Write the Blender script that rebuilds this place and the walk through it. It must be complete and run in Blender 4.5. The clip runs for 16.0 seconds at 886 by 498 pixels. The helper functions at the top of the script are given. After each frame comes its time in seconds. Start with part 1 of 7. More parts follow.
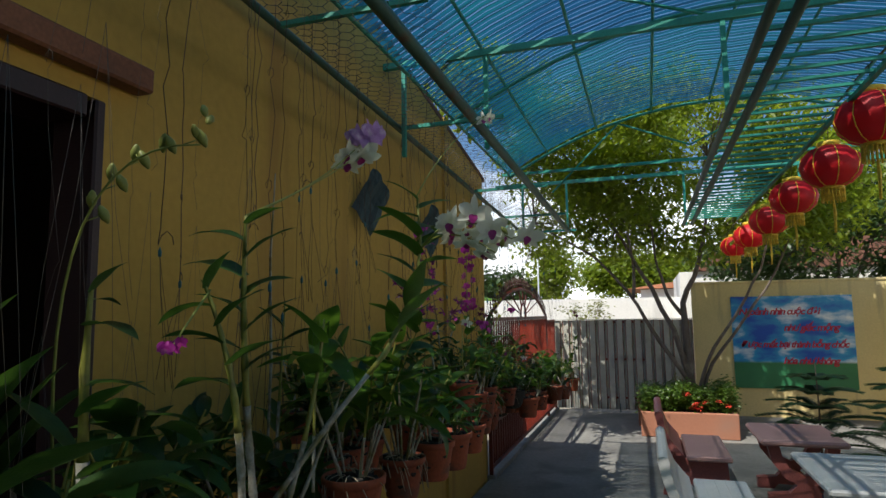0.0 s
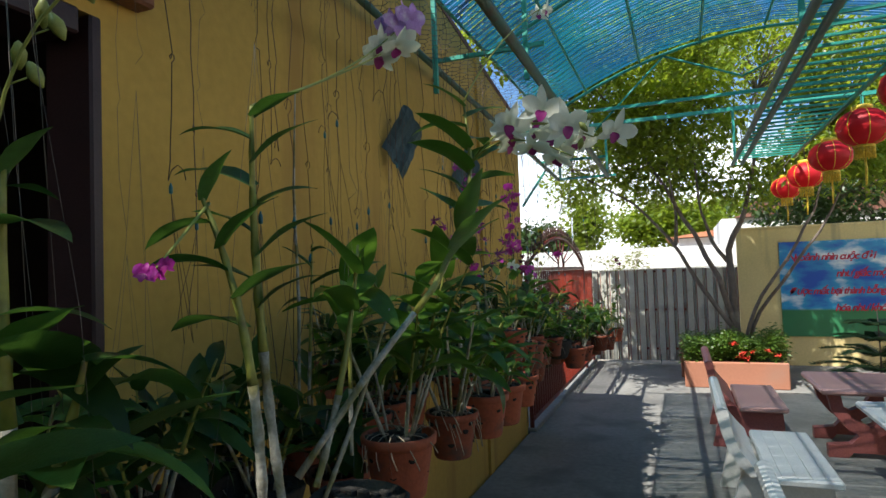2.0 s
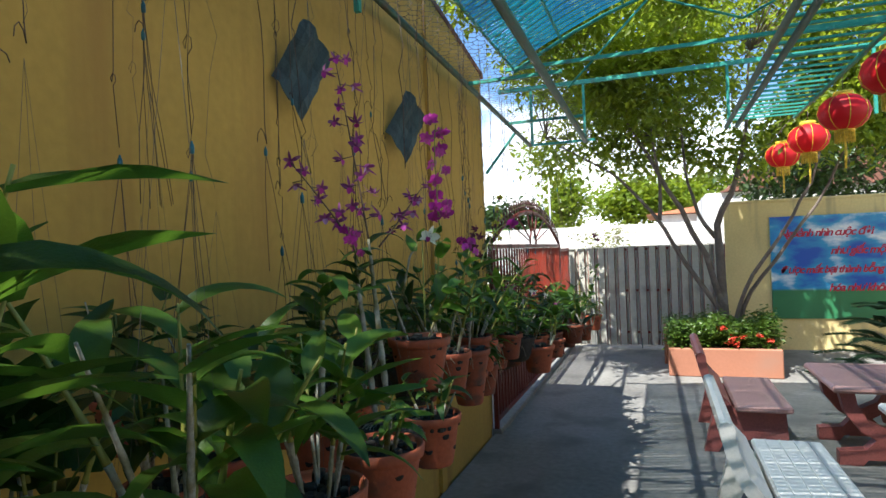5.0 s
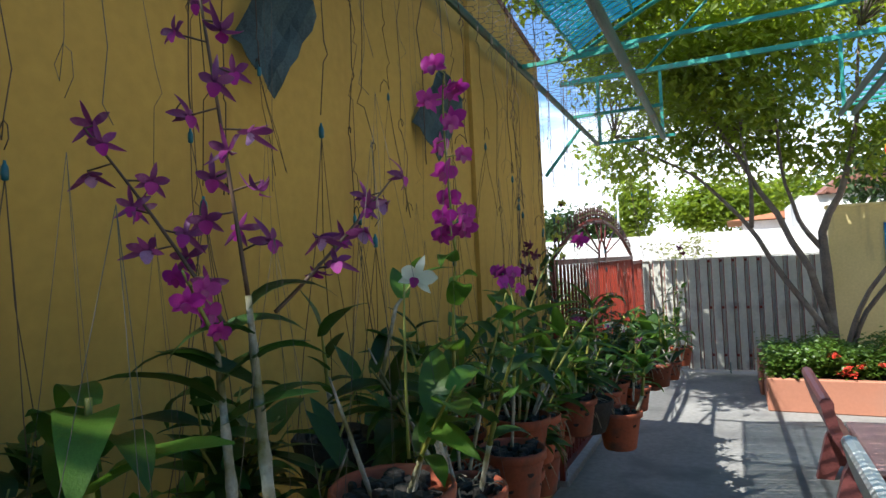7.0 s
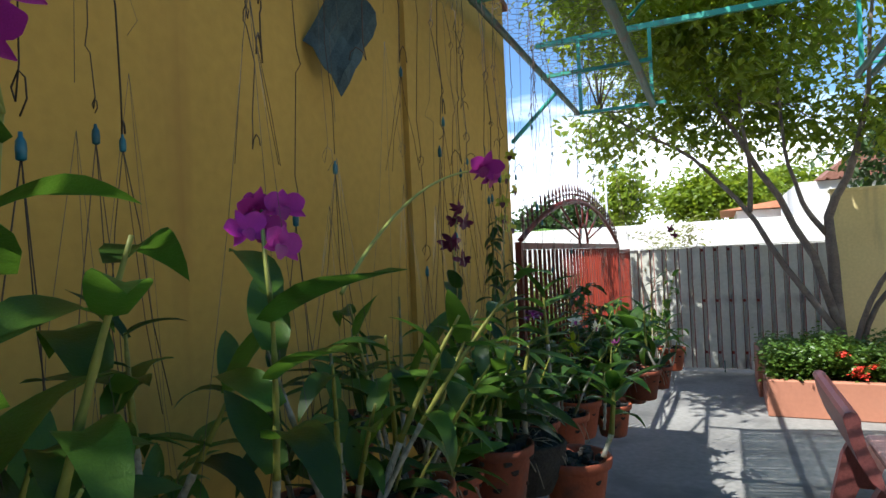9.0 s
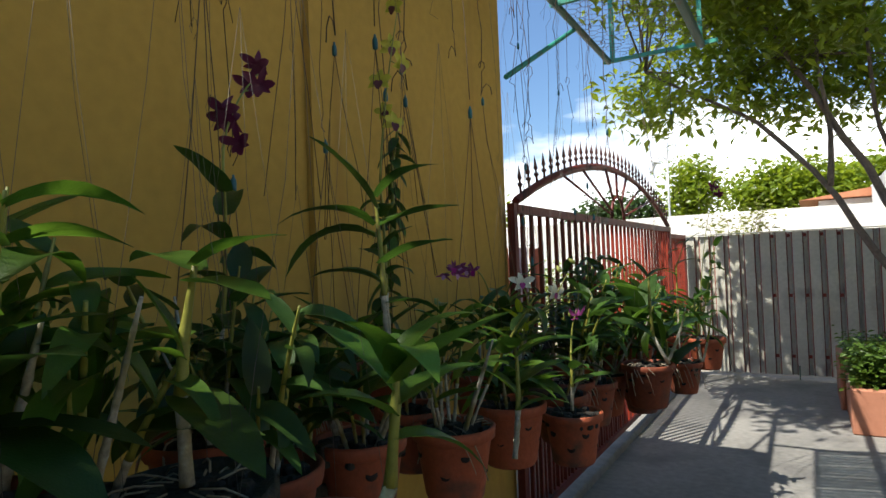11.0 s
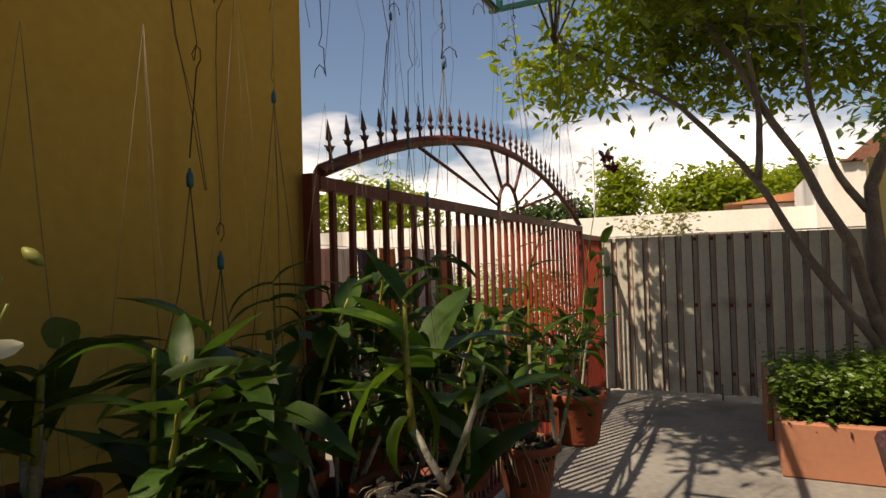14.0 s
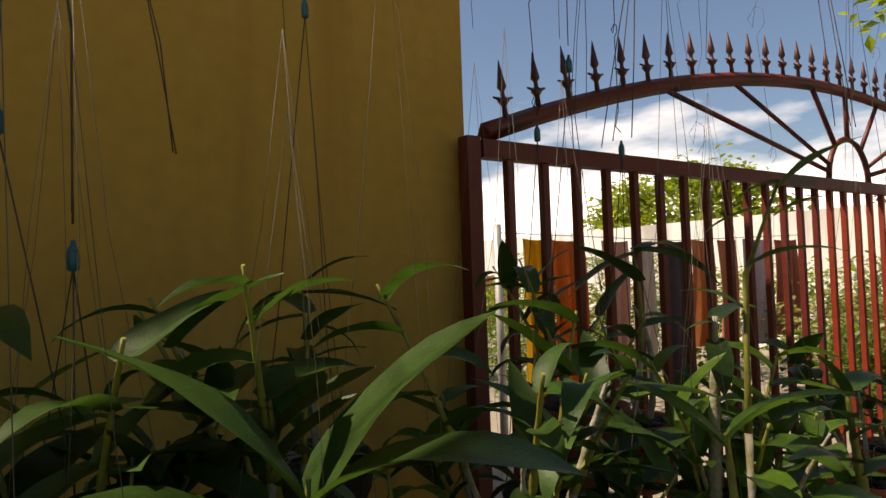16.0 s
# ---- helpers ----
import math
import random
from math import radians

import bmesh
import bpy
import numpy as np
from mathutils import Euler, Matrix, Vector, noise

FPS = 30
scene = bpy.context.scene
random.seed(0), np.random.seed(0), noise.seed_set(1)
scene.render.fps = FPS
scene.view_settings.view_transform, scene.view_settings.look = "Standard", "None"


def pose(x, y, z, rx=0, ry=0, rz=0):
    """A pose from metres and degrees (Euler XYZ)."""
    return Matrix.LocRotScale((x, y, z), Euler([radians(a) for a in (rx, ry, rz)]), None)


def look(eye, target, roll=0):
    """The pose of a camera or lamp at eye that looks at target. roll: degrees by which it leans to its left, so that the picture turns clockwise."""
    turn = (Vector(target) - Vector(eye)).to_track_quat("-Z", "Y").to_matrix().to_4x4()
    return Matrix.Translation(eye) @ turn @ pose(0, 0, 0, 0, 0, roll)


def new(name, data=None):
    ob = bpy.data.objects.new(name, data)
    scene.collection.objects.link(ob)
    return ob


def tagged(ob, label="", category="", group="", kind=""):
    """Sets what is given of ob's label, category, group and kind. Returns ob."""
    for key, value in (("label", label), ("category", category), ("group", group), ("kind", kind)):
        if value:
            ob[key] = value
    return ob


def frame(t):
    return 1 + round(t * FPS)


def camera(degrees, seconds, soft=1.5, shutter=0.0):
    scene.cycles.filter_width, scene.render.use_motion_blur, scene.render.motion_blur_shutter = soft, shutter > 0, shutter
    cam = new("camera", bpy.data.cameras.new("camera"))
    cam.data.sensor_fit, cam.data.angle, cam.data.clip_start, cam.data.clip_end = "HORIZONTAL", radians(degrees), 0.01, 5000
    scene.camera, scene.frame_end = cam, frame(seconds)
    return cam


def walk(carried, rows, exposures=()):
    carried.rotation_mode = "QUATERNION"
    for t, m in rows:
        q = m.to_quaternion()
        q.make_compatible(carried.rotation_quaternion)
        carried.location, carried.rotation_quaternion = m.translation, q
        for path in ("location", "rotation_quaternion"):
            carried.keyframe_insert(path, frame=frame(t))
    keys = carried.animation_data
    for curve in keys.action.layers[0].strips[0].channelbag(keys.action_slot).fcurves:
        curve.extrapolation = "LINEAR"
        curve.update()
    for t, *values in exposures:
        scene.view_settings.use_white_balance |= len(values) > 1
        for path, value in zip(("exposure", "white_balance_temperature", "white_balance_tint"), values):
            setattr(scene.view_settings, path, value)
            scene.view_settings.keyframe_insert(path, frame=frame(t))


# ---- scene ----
cam = camera(71.9, 16.0)
PATH = [
    (0, (0.398, 0.012, 1.923), (-0.229, 1.899, 2.142), -0.8),
    (0.5, (0.396, 0.123, 1.911), (-0.194, 2.02, 2.137), -0.2),
    (1, (0.408, 0.171, 1.88), (-0.166, 2.083, 1.997), -0.5),
    (1.5, (0.387, 0.211, 1.872), (-0.369, 2.061, 1.939), -1.0),
    (2, (0.243, 0.279, 1.863), (-0.482, 2.142, 1.943), -2.0),
    (2.5, (0.159, 0.351, 1.845), (-0.523, 2.229, 1.926), -2.1),
    (3, (0.146, 0.552, 1.841), (-0.448, 2.461, 1.856), -1.0),
    (3.5, (0.156, 0.735, 1.83), (-0.476, 2.632, 1.83), -1.2),
    (4, (0.125, 0.937, 1.807), (-0.482, 2.842, 1.802), -1.8),
    (5.2, (0.16, 1.42, 1.85), (-0.53, 3.29, 1.865), -2.5),
    (6.5, (-0.106, 1.984, 1.903), (-0.941, 3.801, 1.938), -4.1),
    (7, (-0.054, 2.224, 1.904), (-0.913, 4.029, 1.955), -2.7),
    (7.5, (-0.062, 2.444, 1.888), (-0.95, 4.235, 1.91), -2.9),
    (8, (-0.12, 2.667, 1.881), (-0.981, 4.471, 1.934), -3.6),
    (8.5, (-0.139, 2.889, 1.865), (-0.953, 4.716, 1.896), -2.6),
    (11, (-0.036, 4.163, 1.587), (-1.064, 5.878, 1.632), -2.2),
    (11.5, (-0.077, 4.374, 1.592), (-1.001, 6.145, 1.69), -1.8),
    (12, (-0.093, 4.579, 1.577), (-0.99, 6.364, 1.67), -3.6),
    (12.5, (-0.06, 4.848, 1.588), (-1.007, 6.607, 1.68), -2.0),
    (13, (-0.036, 5.016, 1.588), (-1.002, 6.767, 1.635), -2.1),
    (13.5, (-0.08, 5.271, 1.584), (-0.979, 7.057, 1.644), -3.3),
    (14, (-0.055, 5.465, 1.561), (-0.91, 7.273, 1.609), -1.6),
    (14.5, (-0.035, 5.71, 1.561), (-0.935, 7.495, 1.632), -1.8),
    (15, (-0.061, 5.92, 1.531), (-1.054, 7.655, 1.572), -2.1),
    (15.5, (-0.135, 6.117, 1.523), (-1.512, 7.567, 1.582), -4.2),
    (16, (-0.129, 6.316, 1.549), (-1.794, 7.422, 1.617), -1.9),
]
EXPOSURES = [(0, 0.18, 6450, 9), (0.5, 0.3, 6450, 9), (1.5, 0.68, 6350, 9), (3.5, 1.28, 6250, 9), (8.5, 1.06, 6000, 9), (11.0, 0.82, 6650, 9), (11.5, 0.6, 7300, 12), (12.5, 0.34, 8900, 18), (15, 0.14, 8800, 18), (16, 0.3, 8500, 18)]
SKY, SUN_POWER = 0.088, 5.0
walk(cam, [(t, look(eye, target, roll)) for t, eye, target, roll in PATH], EXPOSURES)

# ---- world and sun ----
SUN = Vector((-0.308, -0.595, 1.0)).normalized()
world = bpy.data.worlds.new("sky")
scene.world = world
world.use_nodes = True
wn = world.node_tree.nodes
sky = wn.new("ShaderNodeTexSky")
sky.sky_type, sky.sun_disc = "NISHITA", False
sky.ozone_density, sky.dust_density = 4.0, 1.5
sky.sun_elevation = math.asin(SUN.z)
sky.sun_rotation = math.atan2(SUN.x, SUN.y)
# thin fair-weather cloud bank low over the horizon
tc = wn.new("ShaderNodeTexCoord")
sep = wn.new("ShaderNodeSeparateXYZ")
world.node_tree.links.new(tc.outputs["Generated"], sep.inputs[0])
cn = wn.new("ShaderNodeTexNoise")
cn.inputs["Scale"].default_value, cn.inputs["Detail"].default_value = 3.2, 6
cmap = wn.new("ShaderNodeMapping")
cmap.inputs["Scale"].default_value = (1, 1, 3.2)
world.node_tree.links.new(tc.outputs["Generated"], cmap.inputs[0])
world.node_tree.links.new(cmap.outputs[0], cn.inputs["Vector"])
hz = wn.new("ShaderNodeMapRange")
hz.inputs["From Min"].default_value, hz.inputs["From Max"].default_value = 0.03, 0.36
hz.inputs["To Min"].default_value, hz.inputs["To Max"].default_value = 0.44, -0.34
world.node_tree.links.new(sep.outputs[2], hz.inputs[0])
addn = wn.new("ShaderNodeMath")
addn.operation = "ADD"
world.node_tree.links.new(cn.outputs["Fac"], addn.inputs[0])
world.node_tree.links.new(hz.outputs[0], addn.inputs[1])
cr = wn.new("ShaderNodeValToRGB")
cr.color_ramp.elements[0].color = (0.03, 0.03, 0.03, 1)
cr.color_ramp.elements[0].position, cr.color_ramp.elements[1].position = 0.52, 0.74
world.node_tree.links.new(addn.outputs[0], cr.inputs[0])
mixc = wn.new("ShaderNodeMix")
mixc.data_type = "RGBA"
world.node_tree.links.new(cr.outputs["Color"], mixc.inputs[0])
deep = wn.new("ShaderNodeHueSaturation")
deep.inputs["Saturation"].default_value, deep.inputs["Value"].default_value = 1.22, 1.22
world.node_tree.links.new(sky.outputs[0], deep.inputs["Color"])
world.node_tree.links.new(deep.outputs[0], mixc.inputs[6])
mixc.inputs[7].default_value = (16.5, 16.8, 17.4, 1)
world.node_tree.links.new(mixc.outputs[2], wn["Background"].inputs["Color"])
wn["Background"].inputs["Strength"].default_value = SKY
sun = new("sun", bpy.data.lights.new("sun", "SUN"))
sun.data.energy, sun.data.angle, sun.data.color = SUN_POWER, radians(0.53), (1.0, 0.95, 0.86)
sun.matrix_world = look((0, 0, 20), Vector((0, 0, 20)) - SUN)


# ---- materials ----
def material(name, color, rough=0.7, metal=0.0, scale=8.0, vary=0.25, bump=0.2, fine=60.0, stain=None, stain_scale=1.3,
             stain_at=0.55, each=0.0, spec=0.5, stretch=None, through_light=0.0, through_color=None, coat=0.0):
    m = bpy.data.materials.new(name)
    m.use_nodes = True
    nt = m.node_tree
    n, l = nt.nodes, nt.links
    b = n["Principled BSDF"]
    b.inputs["Roughness"].default_value = rough
    b.inputs["Metallic"].default_value = metal
    b.inputs["Specular IOR Level"].default_value = spec
    b.inputs["Coat Weight"].default_value = coat
    co = n.new("ShaderNodeTexCoord")
    big = n.new("ShaderNodeTexNoise")
    big.inputs["Scale"].default_value, big.inputs["Detail"].default_value = scale, 5
    l.new(co.outputs["Object"], big.inputs["Vector"])
    small = n.new("ShaderNodeTexNoise")
    small.inputs["Scale"].default_value, small.inputs["Detail"].default_value = fine, 4
    l.new(co.outputs["Object"], small.inputs["Vector"])
    ad = n.new("ShaderNodeMath")
    ad.operation = "ADD"
    l.new(big.outputs["Fac"], ad.inputs[0])
    l.new(small.outputs["Fac"], ad.inputs[1])
    mr = n.new("ShaderNodeMapRange")
    mr.inputs["From Min"].default_value, mr.inputs["From Max"].default_value = 0.6, 1.4
    mr.inputs["To Min"].default_value, mr.inputs["To Max"].default_value = 1 - vary, 1 + vary
    l.new(ad.outputs[0], mr.inputs[0])
    val = mr.outputs[0]
    if each:
        oi = n.new("ShaderNodeObjectInfo")
        er = n.new("ShaderNodeMapRange")
        er.inputs["To Min"].default_value, er.inputs["To Max"].default_value = 1 - each, 1 + each
        l.new(oi.outputs["Random"], er.inputs[0])
        mu = n.new("ShaderNodeMath")
        mu.operation = "MULTIPLY"
        l.new(val, mu.inputs[0])
        l.new(er.outputs[0], mu.inputs[1])
        val = mu.outputs[0]
    hs = n.new("ShaderNodeHueSaturation")
    hs.inputs["Color"].default_value = (*color, 1)
    l.new(val, hs.inputs["Value"])
    out = hs.outputs[0]
    if stain:
        st = n.new("ShaderNodeTexNoise")
        st.inputs["Scale"].default_value, st.inputs["Detail"].default_value = stain_scale, 7
        if stretch:
            mp = n.new("ShaderNodeMapping")
            mp.inputs["Scale"].default_value = stretch
            l.new(co.outputs["Object"], mp.inputs[0])
            l.new(mp.outputs[0], st.inputs["Vector"])
        else:
            l.new(co.outputs["Object"], st.inputs["Vector"])
        sr = n.new("ShaderNodeMapRange")
        sr.inputs["From Min"].default_value, sr.inputs["From Max"].default_value = stain_at, stain_at + 0.16
        l.new(st.outputs["Fac"], sr.inputs[0])
        mx = n.new("ShaderNodeMix")
        mx.data_type = "RGBA"
        l.new(sr.outputs[0], mx.inputs[0])
        l.new(out, mx.inputs[6])
        mx.inputs[7].default_value = (*stain, 1)
        out = mx.outputs[2]
    l.new(out, b.inputs["Base Color"])
    if bump:
        bp = n.new("ShaderNodeBump")
        bp.inputs["Strength"].default_value, bp.inputs["Distance"].default_value = bump, 0.004
        l.new(ad.outputs[0], bp.inputs["Height"])
        l.new(bp.outputs[0], b.inputs["Normal"])
    if through_light:
        tr = n.new("ShaderNodeBsdfTranslucent")
        if through_color:
            tr.inputs["Color"].default_value = (*through_color, 1)
        else:
            l.new(out, tr.inputs["Color"])
        ms = n.new("ShaderNodeMixShader")
        ms.inputs[0].default_value = through_light
        l.new(b.outputs[0], ms.inputs[1])
        l.new(tr.outputs[0], ms.inputs[2])
        l.new(ms.outputs[0], n["Material Output"].inputs["Surface"])
    return m


M_WALL = material("ochre_plaster", (0.46, 0.28, 0.052), 0.85, scale=1.1, vary=0.13, bump=0.25, fine=24, stain=(0.37, 0.205, 0.042), stain_scale=1.6, stain_at=0.56, stretch=(1, 3.2, 0.22))
M_BACKWALL = material("pale_yellow_plaster", (0.72, 0.58, 0.27), 0.85, scale=1.4, vary=0.12, bump=0.25, fine=30, stain=(0.44, 0.36, 0.20), stain_scale=1.8, stain_at=0.54, stretch=(2.5, 1, 0.25))
M_WHITE = material("whitewashed_wall", (0.78, 0.76, 0.72), 0.85, scale=0.8, vary=0.1, fine=20, stain=(0.42, 0.40, 0.37), stain_scale=0.8, stain_at=0.55, stretch=(1.5, 1, 0.3))
M_FLOOR = material("worn_concrete", (0.215, 0.21, 0.195), 0.8, scale=0.9, vary=0.28, bump=0.35, fine=18, stain=(0.14, 0.137, 0.13), stain_scale=1.7, stain_at=0.52)
M_SAND = material("pale_ground", (0.27, 0.24, 0.19), 0.95, scale=0.6, vary=0.2, fine=15, stain=(0.21, 0.19, 0.14), stain_scale=0.7)
# near-black colour that stands in for the shade of the unlit room
M_DARK = material("unlit_room_shade", (0.03, 0.024, 0.02), 0.9, bump=0)
M_DOORFRAME = material("dark_red_painted_wood", (0.025, 0.007, 0.007), 0.5, scale=5, vary=0.3, fine=80)
M_LINTEL = material("brown_timber", (0.20, 0.075, 0.035), 0.7, scale=4, vary=0.35, fine=70)
M_ROOFEDGE = material("brown_roof_tile", (0.19, 0.075, 0.045), 0.85, scale=5, vary=0.35, fine=30, stain=(0.08, 0.05, 0.04))
M_GREEN = material("teal_painted_steel", (0.03, 0.27, 0.20), 0.5, scale=6, vary=0.3, fine=90, stain=(0.07, 0.10, 0.08), stain_scale=5, stain_at=0.62)
M_PIPE = material("dark_green_steel", (0.035, 0.10, 0.08), 0.55, scale=6, vary=0.3, fine=90, stain=(0.08, 0.05, 0.03), stain_scale=6)
M_MESHWIRE = material("galvanised_wire", (0.13, 0.115, 0.10), 0.6, 0.6, bump=0)
M_WIRE = material("rusty_wire", (0.09, 0.06, 0.045), 0.7, 0.4, each=0.5, bump=0)
M_CLIP = material("blue_plastic_clip", (0.015, 0.115, 0.15), 0.4, each=0.3, bump=0)
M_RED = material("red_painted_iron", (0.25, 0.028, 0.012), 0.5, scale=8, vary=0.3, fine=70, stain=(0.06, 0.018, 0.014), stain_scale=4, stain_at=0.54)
# the gate's red darkened, so shade is painted into its near part
M_RED_SHADED = material("shaded_red_iron", (0.13, 0.017, 0.012), 0.5, scale=8, vary=0.3, fine=70, stain=(0.04, 0.016, 0.013), stain_scale=4, stain_at=0.52)
M_SPIKE = material("weathered_red_iron", (0.09, 0.035, 0.032), 0.5, 0.2, vary=0.3)
M_SHEET = material("grey_zinc_sheet", (0.47, 0.465, 0.40), 0.6, 0.1, scale=2.2, vary=0.2, bump=0.15, fine=25, stain=(0.26, 0.24, 0.22), stain_scale=2.5, stain_at=0.56)
M_RUSTLINE = material("rust_red_paint", (0.21, 0.045, 0.03), 0.7, vary=0.35, fine=40, stain=(0.2, 0.16, 0.14), stain_scale=6, stain_at=0.5)
M_PINK = material("salmon_plaster", (0.38, 0.16, 0.095), 0.8, scale=1.5, vary=0.1, bump=0.2, fine=25, stain=(0.36, 0.18, 0.12), stain_at=0.58)
M_SOIL = material("black_charcoal_chips", (0.03, 0.026, 0.022), 0.95, scale=40, vary=0.5, bump=0.9, fine=120)
M_POT = material("terracotta", (0.27, 0.062, 0.026), 0.75, scale=14, vary=0.25, bump=0.3, fine=90, stain=(0.11, 0.05, 0.035), stain_scale=12, stain_at=0.56, each=0.35)
M_HOLE = material("pot_hole_shade", (0.02, 0.012, 0.01), 0.9, bump=0)
M_BASKET = material("dark_fibre_pot", (0.035, 0.028, 0.022), 0.95, scale=50, vary=0.5, bump=0.9, fine=150)
M_ROOT = material("pale_roots", (0.30, 0.25, 0.18), 0.8, scale=30, vary=0.3)
M_LEAF = material("orchid_leaf", (0.050, 0.105, 0.013), 0.38, spec=0.35, scale=9, vary=0.35, bump=0.18, fine=70, each=0.6, through_light=0.3, through_color=(0.15, 0.30, 0.028), stain=(0.09, 0.11, 0.02), stain_scale=5, stain_at=0.62)
M_LEAFDARK = material("dark_orchid_leaf", (0.030, 0.068, 0.013), 0.42, spec=0.3, scale=9, vary=0.35, bump=0.18, fine=70, each=0.6, through_light=0.22, through_color=(0.09, 0.2, 0.025))
M_LIME = material("lime_leaf", (0.24, 0.30, 0.02), 0.4, spec=0.35, scale=9, vary=0.25, bump=0.15, fine=70, each=0.2, through_light=0.45, through_color=(0.55, 0.60, 0.03))
M_CANE = material("green_cane", (0.23, 0.23, 0.04), 0.5, scale=20, vary=0.25, fine=80, stain=(0.10, 0.075, 0.03), stain_scale=16, stain_at=0.55)
M_OLDCANE = material("papery_old_cane", (0.36, 0.34, 0.28), 0.75, scale=30, vary=0.45, bump=0.6, fine=140, stain=(0.17, 0.15, 0.05), stain_scale=16, stain_at=0.46)
M_STALK = material("flower_stalk", (0.22, 0.24, 0.05), 0.5, bump=0)
M_DARKSTALK = material("dark_flower_stalk", (0.10, 0.055, 0.035), 0.55, bump=0)
M_PETALW = material("white_petal", (0.80, 0.80, 0.70), 0.5, scale=30, vary=0.07, bump=0.05, through_light=0.35, through_color=(0.8, 0.82, 0.6))
M_PETALP = material("magenta_petal", (0.42, 0.02, 0.30), 0.5, scale=40, vary=0.3, bump=0.05, each=0.3, through_light=0.35, through_color=(0.6, 0.05, 0.42))
M_PETALM = material("mauve_petal", (0.21, 0.035, 0.16), 0.5, scale=40, vary=0.35, bump=0.05, each=0.3, through_light=0.35, through_color=(0.34, 0.07, 0.26), stain=(0.5, 0.32, 0.46), stain_scale=2.2, stain_at=0.60)
M_PETALV = material("violet_white_petal", (0.50, 0.28, 0.60), 0.5, scale=60, vary=0.4, bump=0.05, through_light=0.35, through_color=(0.6, 0.35, 0.7), stain=(0.8, 0.75, 0.8), stain_scale=3, stain_at=0.55)
M_PETALD = material("wine_petal", (0.11, 0.012, 0.05), 0.45, scale=40, vary=0.3, bump=0.05, through_light=0.3, through_color=(0.2, 0.02, 0.09))
M_PETALY = material("yellow_green_petal", (0.55, 0.52, 0.06), 0.5, scale=40, vary=0.2, bump=0.05, through_light=0.35)
M_LIP = material("purple_lip", (0.28, 0.012, 0.16), 0.45, vary=0.2, bump=0)
M_LIPDARK = material("dark_red_lip", (0.09, 0.012, 0.012), 0.45, vary=0.2, bump=0)
M_LANTERN = material("red_silk", (0.62, 0.012, 0.022), 0.55, scale=10, vary=0.1, bump=0.1, fine=120, through_light=0.35, through_color=(0.85, 0.03, 0.03))
M_GOLD = material("yellow_fringe", (0.75, 0.50, 0.04), 0.6, scale=60, vary=0.25, bump=0.3)
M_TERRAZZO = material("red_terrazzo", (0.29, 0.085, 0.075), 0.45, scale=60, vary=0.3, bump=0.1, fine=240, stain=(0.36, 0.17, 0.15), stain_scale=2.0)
M_TOPRED = material("pale_red_terrazzo", (0.44, 0.25, 0.23), 0.4, scale=50, vary=0.25, bump=0.1, fine=200)
M_WHITESTONE = material("white_terrazzo", (0.62, 0.62, 0.60), 0.4, scale=50, vary=0.15, bump=0.1, fine=240, stain=(0.42, 0.42, 0.41), stain_scale=3, stain_at=0.6)
M_BLUEPAINT = material("blue_glaze", (0.03, 0.06, 0.25), 0.3, bump=0)
M_BARK = material("grey_bark", (0.16, 0.125, 0.10), 0.9, scale=10, vary=0.4, bump=0.8, fine=50, stain=(0.27, 0.23, 0.19), stain_scale=4)
M_TREELEAF = material("tree_leaf", (0.11, 0.165, 0.018), 0.40, scale=0.9, vary=0.5, bump=0, fine=6, through_light=0.48, through_color=(0.42, 0.52, 0.035))
M_BUSHLEAF = material("dark_tree_leaf", (0.035, 0.07, 0.018), 0.45, scale=0.9, vary=0.4, bump=0, fine=6, through_light=0.25, through_color=(0.12, 0.22, 0.03))
M_HEDGE = material("hedge_leaf", (0.075, 0.14, 0.02), 0.4, scale=5, vary=0.5, bump=0, fine=30, through_light=0.3, through_color=(0.2, 0.32, 0.03))
M_PALE = material("pale_yellow_leaf", (0.22, 0.24, 0.06), 0.5, scale=4, vary=0.3, bump=0, through_light=0.35)
M_PINE = material("araucaria_needle", (0.035, 0.085, 0.03), 0.5, scale=20, vary=0.4, bump=0, through_light=0.15)
M_FLOWERRED = material("red_ixora", (0.62, 0.05, 0.025), 0.55, vary=0.25, bump=0)
M_RUSTROOF = material("rusty_corrugated_roof", (0.20, 0.09, 0.06), 0.8, scale=2, vary=0.35, fine=20)
M_BRICKROOF = material("orange_tile_roof", (0.45, 0.18, 0.09), 0.85, scale=2, vary=0.25, fine=12)
M_STEEL = material("galvanised_pole", (0.45, 0.46, 0.46), 0.5, 0.5, bump=0.05)
M_PALELEAF = material("banana_leaf", (0.10, 0.21, 0.03), 0.4, scale=3, vary=0.3, bump=0, each=0.3, through_light=0.4, through_color=(0.3, 0.5, 0.05))
M_SCRAP = material('dark_shade_cloth', (0.065, 0.10, 0.105), 0.85, scale=12, vary=0.4, bump=0.4, fine=150, through_light=0.15)
M_LAMP = material("white_lamp_housing", (0.8, 0.8, 0.78), 0.4, bump=0)


def plain_cloth(name, c):
    return material(name, c, 0.9, scale=7, vary=0.2, bump=0.3, fine=120, through_light=0.3)


